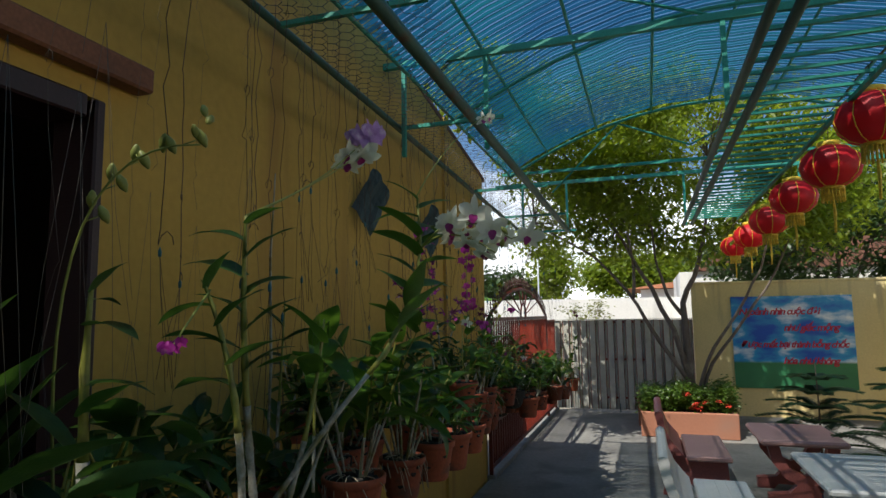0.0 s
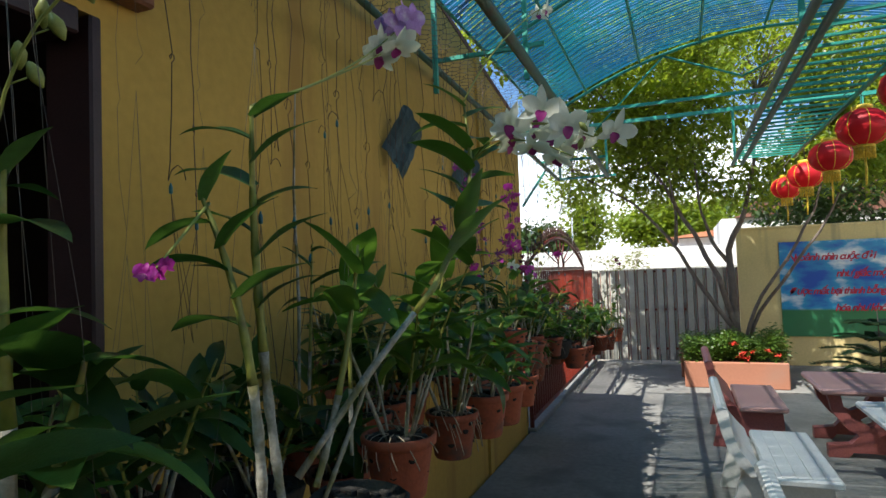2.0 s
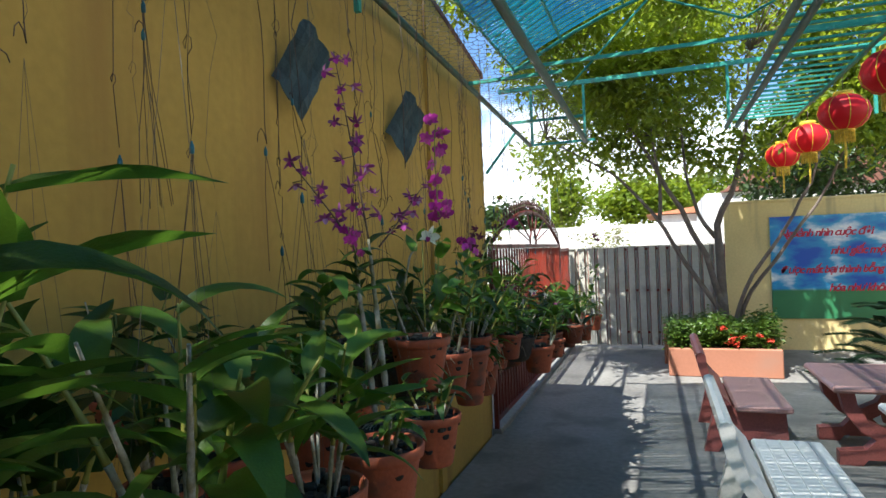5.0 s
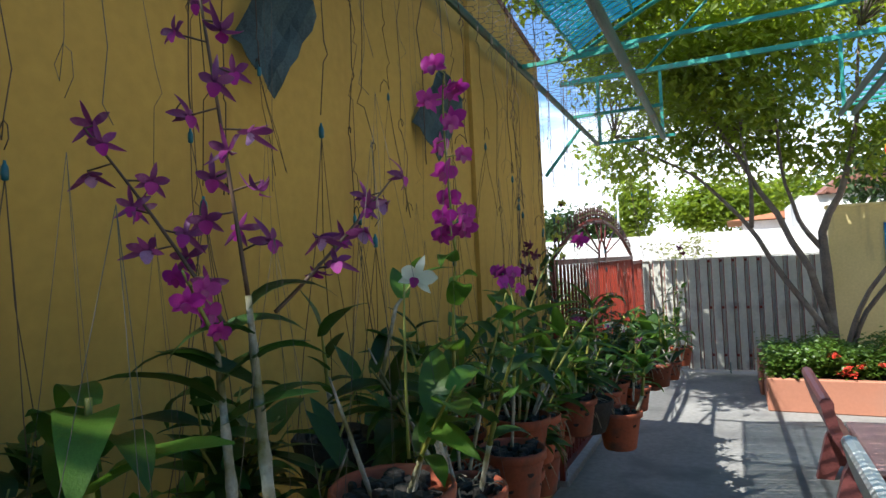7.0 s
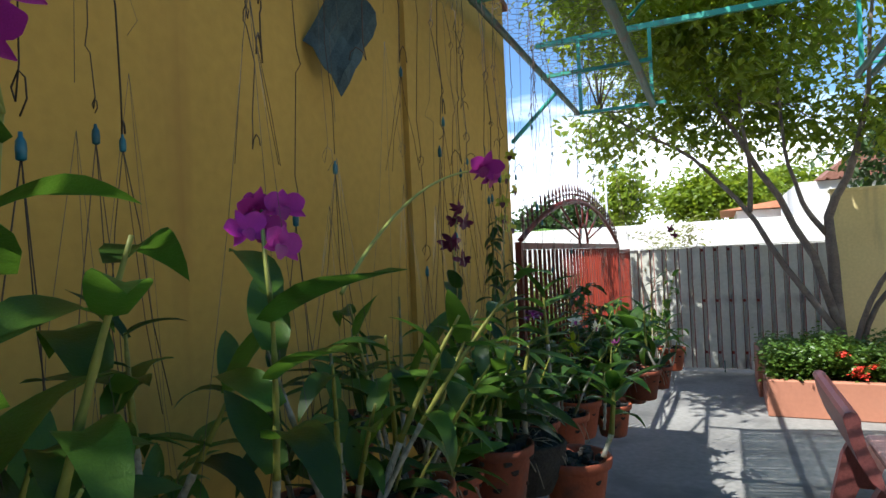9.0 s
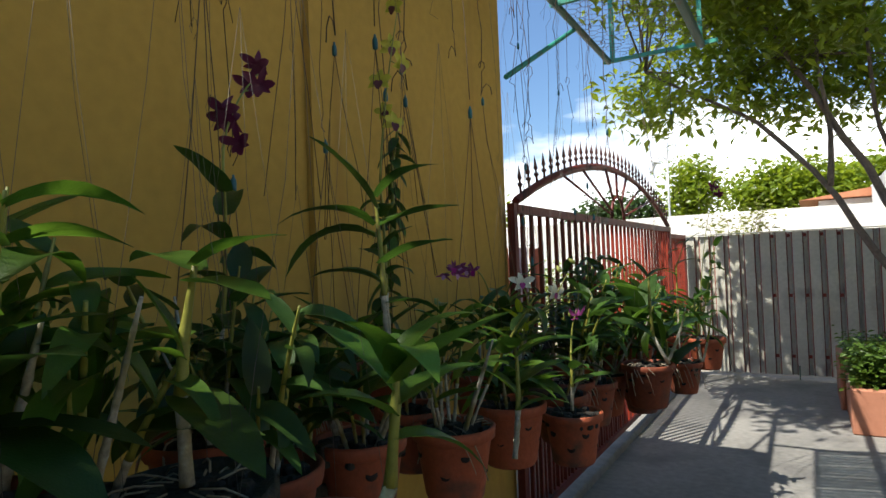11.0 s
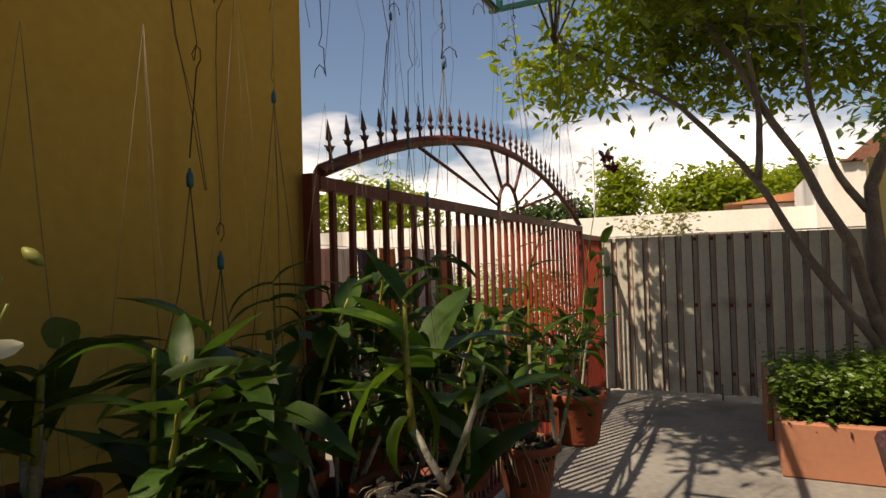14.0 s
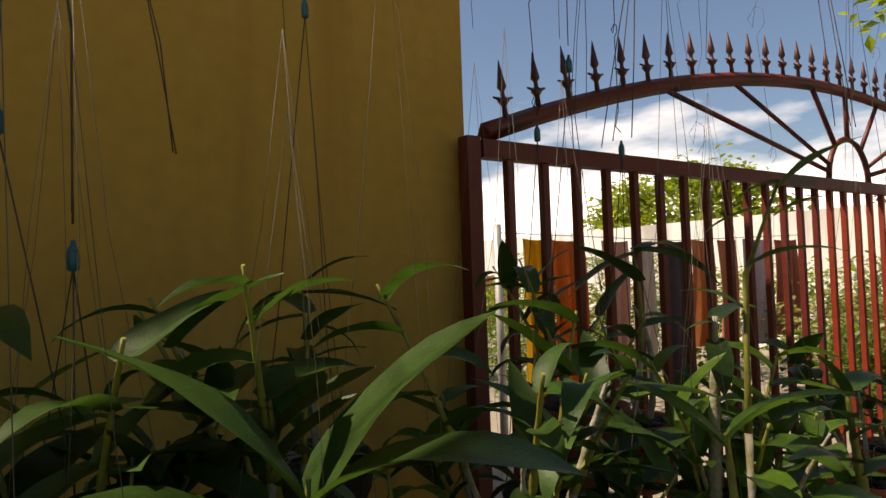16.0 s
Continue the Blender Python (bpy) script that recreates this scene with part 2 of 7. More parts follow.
# shade net: woven strips that let part of the light through
M_NET = bpy.data.materials.new("blue_green_shade_net")
M_NET.use_nodes = True
_n, _l = M_NET.node_tree.nodes, M_NET.node_tree.links
_b = _n["Principled BSDF"]
_b.inputs["Roughness"].default_value = 0.6
_co = _n.new("ShaderNodeTexCoord")
_w = _n.new("ShaderNodeTexNoise")
_w.inputs["Scale"].default_value, _w.inputs["Detail"].default_value = 0.8, 4
_l.new(_co.outputs["Object"], _w.inputs["Vector"])
_r = _n.new("ShaderNodeValToRGB")
_r.color_ramp.elements[0].color, _r.color_ramp.elements[1].color = (0.008, 0.085, 0.195, 1), (0.008, 0.145, 0.195, 1)
_r.color_ramp.elements[0].position, _r.color_ramp.elements[1].position = 0.4, 0.65
_l.new(_w.outputs["Fac"], _r.inputs[0])
_ws = _n.new("ShaderNodeTexWave")
_ws.bands_direction = "Y"
_ws.inputs["Scale"].default_value, _ws.inputs["Distortion"].default_value = 2.4, 1.2
_l.new(_co.outputs["Object"], _ws.inputs["Vector"])
_wr = _n.new("ShaderNodeMapRange")
_wr.inputs["From Max"].default_value, _wr.inputs["To Min"].default_value = 0.5, 0.45
_l.new(_ws.outputs["Fac"], _wr.inputs[0])
_hs = _n.new("ShaderNodeHueSaturation")
_l.new(_r.outputs[0], _hs.inputs["Color"])
_l.new(_wr.outputs[0], _hs.inputs["Value"])
_l.new(_hs.outputs[0], _b.inputs["Base Color"])
_t = _n.new("ShaderNodeBsdfTranslucent")
_l.new(_hs.outputs[0], _t.inputs["Color"])
_m1 = _n.new("ShaderNodeMixShader")
_m1.inputs[0].default_value = 0.5
_l.new(_b.outputs[0], _m1.inputs[1])
_l.new(_t.outputs[0], _m1.inputs[2])
_tp = _n.new("ShaderNodeBsdfTransparent")
_tp.inputs["Color"].default_value = (0.45, 0.8, 0.95, 1)
_m2 = _n.new("ShaderNodeMixShader")
_wv = _n.new("ShaderNodeTexWave")
_wv.bands_direction = "X"
_wv.inputs["Scale"].default_value, _wv.inputs["Distortion"].default_value = 22.0, 1.5
_l.new(_co.outputs["Object"], _wv.inputs["Vector"])
_mr = _n.new("ShaderNodeMapRange")
_mr.inputs["To Min"].default_value, _mr.inputs["To Max"].default_value = 0.02, 0.13
_l.new(_wv.outputs["Fac"], _mr.inputs[0])
_l.new(_mr.outputs[0], _m2.inputs[0])
_l.new(_m1.outputs[0], _m2.inputs[1])
_l.new(_tp.outputs[0], _m2.inputs[2])
_l.new(_m2.outputs[0], _n["Material Output"].inputs["Surface"])

# printed panel: clouds over a meadow
M_MURAL = bpy.data.materials.new("printed_landscape")
M_MURAL.use_nodes = True
_n, _l = M_MURAL.node_tree.nodes, M_MURAL.node_tree.links
_b = _n["Principled BSDF"]
_b.inputs["Roughness"].default_value = 0.35
_co = _n.new("ShaderNodeTexCoord")
_sp = _n.new("ShaderNodeSeparateXYZ")
_l.new(_co.outputs["Object"], _sp.inputs[0])
_cl = _n.new("ShaderNodeTexNoise")
_cl.inputs["Scale"].default_value, _cl.inputs["Detail"].default_value = 1.7, 5
_mp = _n.new("ShaderNodeMapping")
_mp.inputs["Scale"].default_value = (0.8, 1, 1.7)
_l.new(_co.outputs["Object"], _mp.inputs[0])
_l.new(_mp.outputs[0], _cl.inputs["Vector"])
_cr = _n.new("ShaderNodeValToRGB")
_cr.color_ramp.elements[0].color, _cr.color_ramp.elements[0].position = (0.006, 0.09, 0.50, 1), 0.40
_cr.color_ramp.elements[1].color, _cr.color_ramp.elements[1].position = (0.90, 0.93, 0.95, 1), 0.63
_e = _cr.color_ramp.elements.new(0.52)
_e.color = (0.03, 0.33, 0.62, 1)
_l.new(_cl.outputs["Fac"], _cr.inputs[0])
_gr = _n.new("ShaderNodeValToRGB")
_gr.color_ramp.elements[0].color, _gr.color_ramp.elements[1].color = (0.02, 0.12, 0.05, 1), (0.05, 0.26, 0.11, 1)
_l.new(_cl.outputs["Fac"], _gr.inputs[0])
_hor = _n.new("ShaderNodeMapRange")
_hor.inputs["From Min"].default_value, _hor.inputs["From Max"].default_value = 0.98, 1.02
_l.new(_sp.outputs[2], _hor.inputs[0])
_mm = _n.new("ShaderNodeMix")
_mm.data_type = "RGBA"
_l.new(_hor.outputs[0], _mm.inputs[0])
_l.new(_gr.outputs[0], _mm.inputs[6])
_l.new(_cr.outputs[0], _mm.inputs[7])
_l.new(_mm.outputs[2], _b.inputs["Base Color"])


# ---- mesh tools ----
class Geo:
    """Collects faces for one mesh."""

    def __init__(self):
        self.v, self.f, self.m, self.s = [], [], [], []

    def face(self, idx, mat=0, smooth=False):
        self.f.append(tuple(idx)), self.m.append(mat), self.s.append(smooth)

    def box(self, x0, y0, z0, x1, y1, z1, mat=0, bevel=0.0):
        b = len(self.v)
        if not bevel:
            self.v += [(x0, y0, z0), (x1, y0, z0), (x1, y1, z0), (x0, y1, z0), (x0, y0, z1), (x1, y0, z1), (x1, y1, z1), (x0, y1, z1)]
            for q in ((0, 3, 2, 1), (4, 5, 6, 7), (0, 1, 5, 4), (1, 2, 6, 5), (2, 3, 7, 6), (3, 0, 4, 7)):
                self.face([b + i for i in q], mat)
            return self
        e = bevel
        lv = [(z0, e), (z0 + e, 0), (z1 - e, 0), (z1, e)]
        for z, i in lv:
            self.v += [(x0 + i, y0 + e, z), (x0 + e, y0 + i, z), (x1 - e, y0 + i, z), (x1 - i, y0 + e, z),
                       (x1 - i, y1 - e, z), (x1 - e, y1 - i, z), (x0 + e, y1 - i, z), (x0 + i, y1 - e, z)]
        for k in range(3):
            for i in range(8):
                j = (i + 1) % 8
                self.face((b + k * 8 + i, b + k * 8 + j, b + k * 8 + 8 + j, b + k * 8 + 8 + i), mat)
        self.face([b + 7 - i for i in range(8)], mat)
        self.face([b + 24 + i for i in range(8)], mat)
        return self

    def tube(self, pts, r, seg=6, mat=0, caps=True):
        """A tube along points; r a number or one for each point."""
        pts = [Vector(p) for p in pts]
        n = len(pts)
        rs = r if isinstance(r, (list, tuple)) else [r] * n
        b = len(self.v)
        up = Vector((0, 0, 1))
        d0 = (pts[1] - pts[0]).normalized()
        side = d0.cross(up)
        if side.length < 0.05:
            side = d0.cross(Vector((1, 0, 0)))
        side.normalize()
        for i in range(n):
            d = (pts[min(i + 1, n - 1)] - pts[max(i - 1, 0)]).normalized()
            side = (side - d * side.dot(d)).normalized()
            other = d.cross(side)
            for k in range(seg):
                a = 2 * math.pi * k / seg
                self.v.append(tuple(pts[i] + (side * math.cos(a) + other * math.sin(a)) * rs[i]))
        for i in range(n - 1):
            for k in range(seg):
                j = (k + 1) % seg
                self.face((b + i * seg + k, b + i * seg + j, b + (i + 1) * seg + j, b + (i + 1) * seg + k), mat, True)
        if caps:
            self.face([b + seg - 1 - k for k in range(seg)], mat)
            self.face([b + (n - 1) * seg + k for k in range(seg)], mat)
        return self

    def lathe(self, prof, seg=16, mat=0, at=(0, 0, 0), wobble=0.0):
        """Turns (radius, height) pairs about the upright through at."""
        b = len(self.v)
        for r, z in prof:
            for k in range(seg):
                a = 2 * math.pi * k / seg
                rr = r * (1 + wobble * math.sin(3 * a + z * 40))
                self.v.append((at[0] + rr * math.cos(a), at[1] + rr * math.sin(a), at[2] + z))
        for i in range(len(prof) - 1):
            for k in range(seg):
                j = (k + 1) % seg
                self.face((b + i * seg + k, b + i * seg + j, b + (i + 1) * seg + j, b + (i + 1) * seg + k), mat, True)
        self.face([b + seg - 1 - k for k in range(seg)], mat)
        self.face([b + (len(prof) - 1) * seg + k for k in range(seg)], mat)
        return self

    def prism(self, poly, axis, a, b_, mat=0):
        """A flat outline of (u, w) pairs pushed along an axis from a to b_; axis 'x' takes (y, z), 'y' takes (x, z)."""
        b = len(self.v)
        n = len(poly)
        for t in (a, b_):
            for u, w in poly:
                self.v.append((t, u, w) if axis == "x" else (u, t, w))
        for i in range(n):
            j = (i + 1) % n
            self.face((b + i, b + j, b + n + j, b + n + i), mat)
        self.face([b + n - 1 - i for i in range(n)], mat)
        self.face([b + n + i for i in range(n)], mat)
        return self

    def mesh(self, name, *mats):
        me = bpy.data.meshes.new(name)
        me.from_pydata(self.v, [], self.f)
        for m in mats:
            me.materials.append(m)
        me.polygons.foreach_set("material_index", self.m)
        me.polygons.foreach_set("use_smooth", self.s)
        me.update()
        bm = bmesh.new()
        bm.from_mesh(me)
        bmesh.ops.recalc_face_normals(bm, faces=bm.faces)
        bm.to_mesh(me)
        bm.free()
        return me


def empty(name, at, label, category, group="", kind=""):
    ob = new(name)
    ob.location = at
    ob.empty_display_size = 0.1
    return tagged(ob, label, category, group, kind)


def part(name, me, parent, label="", m=None):
    """One mesh object under a thing; m is its pose in the thing's own space."""
    ob = new(name, me)
    ob.parent = parent
    if m is not None:
        ob.matrix_basis = m
    if label:
        ob["label"] = label
    return ob


def thing(name, me, label, category, group="", kind="", m=None):
    ob = new(name, me)
    if m is not None:
        ob.matrix_basis = m
    return tagged(ob, label, category, group, kind)


def curve(p0, p1, p2, n):
    """Points on a quadratic curve."""
    p0, p1, p2 = Vector(p0), Vector(p1), Vector(p2)
    return [p0 * (1 - t) ** 2 + p1 * 2 * t * (1 - t) + p2 * t * t for t in [i / (n - 1) for i in range(n)]]



# ---- ground ----
g = Geo()
g.v += [(-400, -400, -0.03), (400, -400, -0.03), (400, 400, -0.03), (-400, 400, -0.03)]
g.face((0, 1, 2, 3))
thing("ground", g.mesh("ground", M_SAND), "pale dusty ground outside the yard", "ground", kind="structure")
thing("pavement", Geo().box(-1.47, -6, -0.2, 6.5, 12.95, 0.0).mesh("pavement", M_FLOOR), "grey worn concrete yard floor with stains", "pavement", kind="structure")
thing("gate_kerb", Geo().box(-1.62, 7.27, -0.1, -1.40, 12.8, 0.05, bevel=0.01).mesh("gate_kerb", M_FLOOR), "low concrete sill under the iron gate", "kerb", kind="structure")

# ---- house wall with its door opening and raking top ----
WX, WEND = -1.5, 7.31
def wall_top(y):
    return 3.62 + 0.172 * (WEND - y)
DY0, DY1, DZ = 0.35, 1.72, 2.74
g = Geo()
g.prism([(-5.5, -0.1), (DY0, -0.1), (DY0, wall_top(DY0)), (-5.5, wall_top(-5.5))], "x", WX - 0.22, WX)
g.prism([(DY0, DZ), (DY1, DZ), (DY1, wall_top(DY1)), (DY0, wall_top(DY0))], "x", WX - 0.22, WX)
g.prism([(DY1, -0.1), (WEND, -0.1), (WEND, wall_top(WEND)), (DY1, wall_top(DY1))], "x", WX - 0.22, WX)
thing("wall_west", g.mesh("wall_west", M_WALL), "ochre plastered house wall with drip stains", "wall", kind="structure")
thing("pilaster", Geo().box(WX + 0.002, 5.72, -0.0, WX + 0.03, 5.82, 3.93).mesh("pilaster", M_WALL), "narrow ochre plaster band up the wall", "trim", kind="structure")
g = Geo()
g.prism([(-5.6, wall_top(-5.6)), (WEND + 0.10, wall_top(WEND + 0.10)), (WEND + 0.10, wall_top(WEND + 0.10) + 0.05), (-5.6, wall_top(-5.6) + 0.05)], "x", WX - 0.5, WX + 0.008)
thing("roof_verge", g.mesh("roof_verge", M_ROOFEDGE), "brown weathered edge of the house roof", "roof edge", kind="structure")
g = Geo()
g.prism([(-5.6, wall_top(-5.6) + 0.09), (WEND + 0.08, wall_top(WEND + 0.08) + 0.09), (WEND + 0.08, wall_top(WEND + 0.08) + 0.14), (-5.6, wall_top(-5.6) + 0.14)], "x", -7.5, WX - 0.12)
thing("roof", g.mesh("roof", M_ROOFEDGE), "brown tiled house roof sloping to the gate", "roof", kind="structure")
thing("wall_north", Geo().box(-7.4, 7.09, -0.1, WX - 0.22, 7.31, 3.70).mesh("wall_north", M_WALL), "ochre end wall of the house", "wall", kind="structure")
# room behind the doorway: its darkness is painted on, not its own finish
thing("wall_inner", Geo().box(-4.6, -5.5, -0.1, -4.4, 7.03, 3.6).mesh("wall_inner", M_DARK), "inner wall of the house, near-black for the unlit room", "wall", kind="structure")
# out-of-view walls added to cut sky and bounce light on the house wall
thing("shade_wall_south", Geo().box(WX, -3.42, -0.1, 4.75, -3.2, 3.9).mesh("shade_wall_south", M_BACKWALL), "unseen plain yellow wall added to close the yard and cut sky light", "wall", kind="structure")
thing("shade_wall_east", Geo().box(4.75, -3.42, -0.1, 4.95, 12.79, 2.5).mesh("shade_wall_east", M_BACKWALL), "unseen plain yellow side wall added to cut sky and bounce light", "wall", kind="structure")
thing("ceiling", Geo().box(-4.4, -5.5, 3.3, WX - 0.22, 7.03, 3.36).mesh("ceiling", M_DARK), "room ceiling, near-black for the unlit room", "ceiling", kind="structure")
thing("room_floor", Geo().box(-4.4, -5.5, -0.1, WX - 0.22, 7.03, 0.02).mesh("room_floor", M_DARK), "room floor, near-black for the unlit room", "floor", kind="structure")
door = empty("door_1", (WX, 1.0, 0), "open doorway with a dark red timber frame", "door", kind="structure")
for nm, b in (("jamb", (-0.20, DY1 - 1.0 - 0.045, 0, 0.012, DY1 - 1.0, DZ - 0.002)), ("jamb", (-0.20, DY0 - 1.0, 0, 0.03, DY0 - 1.0 + 0.09, DZ - 0.002)), ("head", (-0.20, DY0 - 0.908, DZ - 0.09, 0.028, DY1 - 1.092, DZ - 0.004))):
    part(nm, Geo().box(*b, bevel=0.008).mesh(nm, M_DOORFRAME), door)
part("lintel", Geo().box(0.002, DY0 - 1.2, DZ + 0.07, 0.09, DY1 - 1.0 + 0.15, DZ + 0.17, bevel=0.01).mesh("lintel", M_LINTEL), door, "brown timber drip board")

# ---- back wall with its printed panel ----
BY = 12.8
thing("wall_back", Geo().box(1.21, BY, -0.1, 6.5, BY + 0.15, 2.46).mesh("wall_back", M_BACKWALL), "pale yellow plastered boundary wall with leaf shadows", "wall", kind="structure")
thing("wall_back_cap", Geo().box(1.19, BY - 0.02, 2.462, 6.5, BY + 0.17, 2.51, bevel=0.008).mesh("wall_back_cap", M_BACKWALL), "thin plaster cap on the boundary wall", "trim", kind="structure")
mural = empty("printed_panel", (1.89, BY - 0.03, 0), "printed panel of blue sky and green meadow with red script", "sign")
part("board", Geo().box(0, 0, 0.52, 1.99, 0.025, 2.21).mesh("board", M_MURAL), mural)
M_INK = material("crimson_ink", (0.50, 0.01, 0.05), 0.4, bump=0)
for txt, lx, lz, size in (("Ngoảnh nhìn cuộc đời", 0.12, 1.87, 0.155), ("như giấc mộng", 0.86, 1.57, 0.155), ("Được mất bại thành bỗng chốc", 0.13, 1.27, 0.145), ("hóa như không", 0.82, 0.97, 0.155)):
    cu = bpy.data.curves.new("lettering", "FONT")
    cu.body, cu.size, cu.shear, cu.extrude, cu.space_character, cu.offset = txt, size * 1.12, 0.3, 0.0015, 0.84, 0.004
    tmp = bpy.data.objects.new("tmp", cu)
    scene.collection.objects.link(tmp)
    bpy.context.view_layer.update()
    me = bpy.data.meshes.new_from_object(tmp)
    bpy.data.objects.remove(tmp)
    me.materials.clear()
    me.materials.append(M_INK)
    part("lettering", me, mural, "slanted crimson script", pose(lx, -0.004, lz, 90, 0, 0))

# ---- corrugated sheet fence ----
fence = empty("sheet_fence", (-1.45, BY, 0), "grey corrugated zinc sheet fence with rust-red seams", "fence")
def sheet_mesh(w, h):
    g = Geo()
    pitch = 0.148
    n = int(w / pitch)
    pts = []
    for i in range(n):
        u = i * w / n
        s = w / n
        pts += [(u, 0.0), (u + 0.60 * s, 0.002), (u + 0.66 * s, 0.050), (u + 0.86 * s, 0.050), (u + 0.94 * s, 0.006)]
    pts.append((w, 0.0))
    b = 0
    for z in (0.045, h):
        for u, d in pts:
            g.v.append((u, d, z))
    k = len(pts)
    for i in range(k - 1):
        g.face((i, i + 1, k + i + 1, k + i), 1 if i % 5 in (1, 4) else 0)
    return g.mesh("sheet", M_SHEET, M_RUSTLINE)
for i in range(3):
    w = 2.65 / 3
    ob = part("sheet", sheet_mesh(w, 1.80 + 0.006 * (i % 2)), fence, "", pose(i * w, 0.004 * (i % 2), 0))
    ob.modifiers.new("thick", "SOLIDIFY").thickness = 0.002
for z in (0.25, 1.0, 1.74):
    part("rail", Geo().box(0, 0.05, z, 2.65, 0.09, z + 0.04).mesh("rail", M_RED), fence, "red steel rail")
part("top_edge", Geo().box(0, -0.034, 1.808, 2.65, 0.008, 1.822).mesh("top_edge", M_SHEET), fence)
part("bolt", Geo().tube([(1.25, -0.05, 0.0), (1.25, -0.05, 0.16), (1.25, -0.02, 0.16)], 0.008).mesh("bolt", M_PIPE), fence, "small iron floor bolt")

# ---- iron gate with arched crest ----
GX, G0, G1 = -1.45, 7.29, 11.70
gate = empty("iron_gate", (GX, G0, 0), "red iron picket gate, near part coloured darker as shade, with an arched spiked crest", "gate")
def arch_z(y):
    return 2.325 - (2.325 - 1.92) * ((y - 9.5) / 2.16) ** 2
def gbar(name, pts, r=0.016, label="", seg=4, mat=M_RED_SHADED):
    pts = [(p[0] - GX, p[1] - G0, p[2]) for p in pts]
    return part(name, Geo().tube(pts, r, seg).mesh(name, mat), gate, label)
for y, top in ((G0, 1.905), (G1, 1.905), (12.70, 1.83)):
    part("post", Geo().box(-0.022, y - G0 - 0.022, 0.05, 0.022, y - G0 + 0.022, top).mesh("post", M_RED_SHADED), gate)
for z, hh in ((1.85, 0.05), (0.62, 0.03), (0.12, 0.04)):
    part("rail", Geo().box(-0.022, 0.032, z, 0.022, G1 - G0 - 0.032, z + hh).mesh("rail", M_RED_SHADED), gate)
    low = z - 0.075 if z > 1 else z
    # past G1 rails and pickets take the brighter red, as if sunlit
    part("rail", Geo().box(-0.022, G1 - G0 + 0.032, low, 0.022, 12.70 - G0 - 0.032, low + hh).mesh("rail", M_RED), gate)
picket = Geo().box(-0.011, -0.012, 0.16, 0.011, 0.012, 1.848).mesh("picket", M_RED_SHADED)
# brighter copy for pickets 15 on: sunlight put into the colour
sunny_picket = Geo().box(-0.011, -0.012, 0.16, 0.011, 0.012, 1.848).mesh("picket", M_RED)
short = Geo().box(-0.007, -0.007, 0.16, 0.007, 0.007, 0.618).mesh("short_picket", M_RED_SHADED)
n = 33
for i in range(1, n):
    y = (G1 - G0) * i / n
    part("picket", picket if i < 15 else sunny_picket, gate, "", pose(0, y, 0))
    part("short_picket", short, gate, "", pose(0, y - (G1 - G0) / n / 2, 0))
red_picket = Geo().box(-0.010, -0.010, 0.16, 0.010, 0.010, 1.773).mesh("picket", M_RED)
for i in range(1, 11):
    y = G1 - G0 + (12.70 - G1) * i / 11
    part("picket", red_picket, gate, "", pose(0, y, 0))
    part("short_picket", short, gate, "", pose(0, y - 0.045, 0))
arch = [(GX, y, arch_z(y)) for y in np.linspace(G0 + 0.05, 11.66, 25)]
gbar("arch", arch, 0.028)
ring = [(GX, 9.5 + 0.2 * math.cos(a), 1.90 + 0.2 * math.sin(a)) for a in np.linspace(0, math.pi, 12)]
gbar("hub_ring", ring, 0.014)
for a in (11, 22, 50, 90, 128, 160, 169.5):
    c, s = math.cos(radians(a)), math.sin(radians(a))
    d = 0.2
    while 1.90 + d * s < arch_z(9.5 + d * c) - 0.01 and d < 2.4:
        d += 0.01
    gbar("ray", [(GX, 9.5 + 0.2 * c, 1.90 + 0.2 * s), (GX, 9.5 + d * c, 1.90 + d * s)], 0.012)
spike = Geo().lathe([(0.009, -0.01), (0.007, 0.03), (0.017, 0.043), (0.017, 0.048), (0.007, 0.058), (0.006, 0.072), (0.014, 0.083), (0.010, 0.105), (0.001, 0.160)], 8).mesh("spike", M_SPIKE)
wing = Geo().tube([(0, -0.035, 0.055), (0, 0, 0.046), (0, 0.035, 0.055)], [0.003, 0.008, 0.003], 4).mesh("spike_wing", M_SPIKE)
for i in range(34):
    y = G0 + 0.13 + i * (11.62 - G0 - 0.13) / 33
    sl = math.degrees(math.atan2(arch_z(y + 0.02) - arch_z(y - 0.02), 0.04))
    sp = part("spike", spike, gate, "", pose(0, y - G0, arch_z(y) + 0.025, sl * 0.35 + (4 if i % 7 == 2 else 0)))
    part("spike_wing", wing, sp)

# ---- steel canopy ----
canopy = empty("canopy", (0, 0, 0), "teal steel frame with a blue-green shade net over the yard", "canopy")
NET0, NET1 = -3.15, 7.6
def net_z(x):
    return 4.44 - 0.123 * (x - 1.2) ** 2
g = Geo()
xs = np.linspace(-1.21, 3.75, 17)
y = NET0
k = 0
while y < NET1 - 0.05:
    w = 0.052
    b = len(g.v)
    for x in xs:
        sag = 0.012 * math.sin(x * 9 + y * 2)
        g.v += [(x, y, net_z(x) + sag), (x, min(y + w, NET1), net_z(x) + sag)]
    for i in range(len(xs) - 1):
        g.face((b + 2 * i, b + 2 * i + 1, b + 2 * i + 3, b + 2 * i + 2), 0, True)
    y += w + (0.009 if k % 4 else 0.016)
    k += 1
net = part("shade_net", g.mesh("shade_net", M_NET), canopy, "blue-green woven shade net")
net["kind"] = "stuff"
for yy in (-2.1, 0.35, 2.75, 5.2, 7.6):
    part("rib", Geo().tube([(x, yy, net_z(x) - 0.045) for x in xs], 0.018, 6).mesh("rib", M_GREEN), canopy)
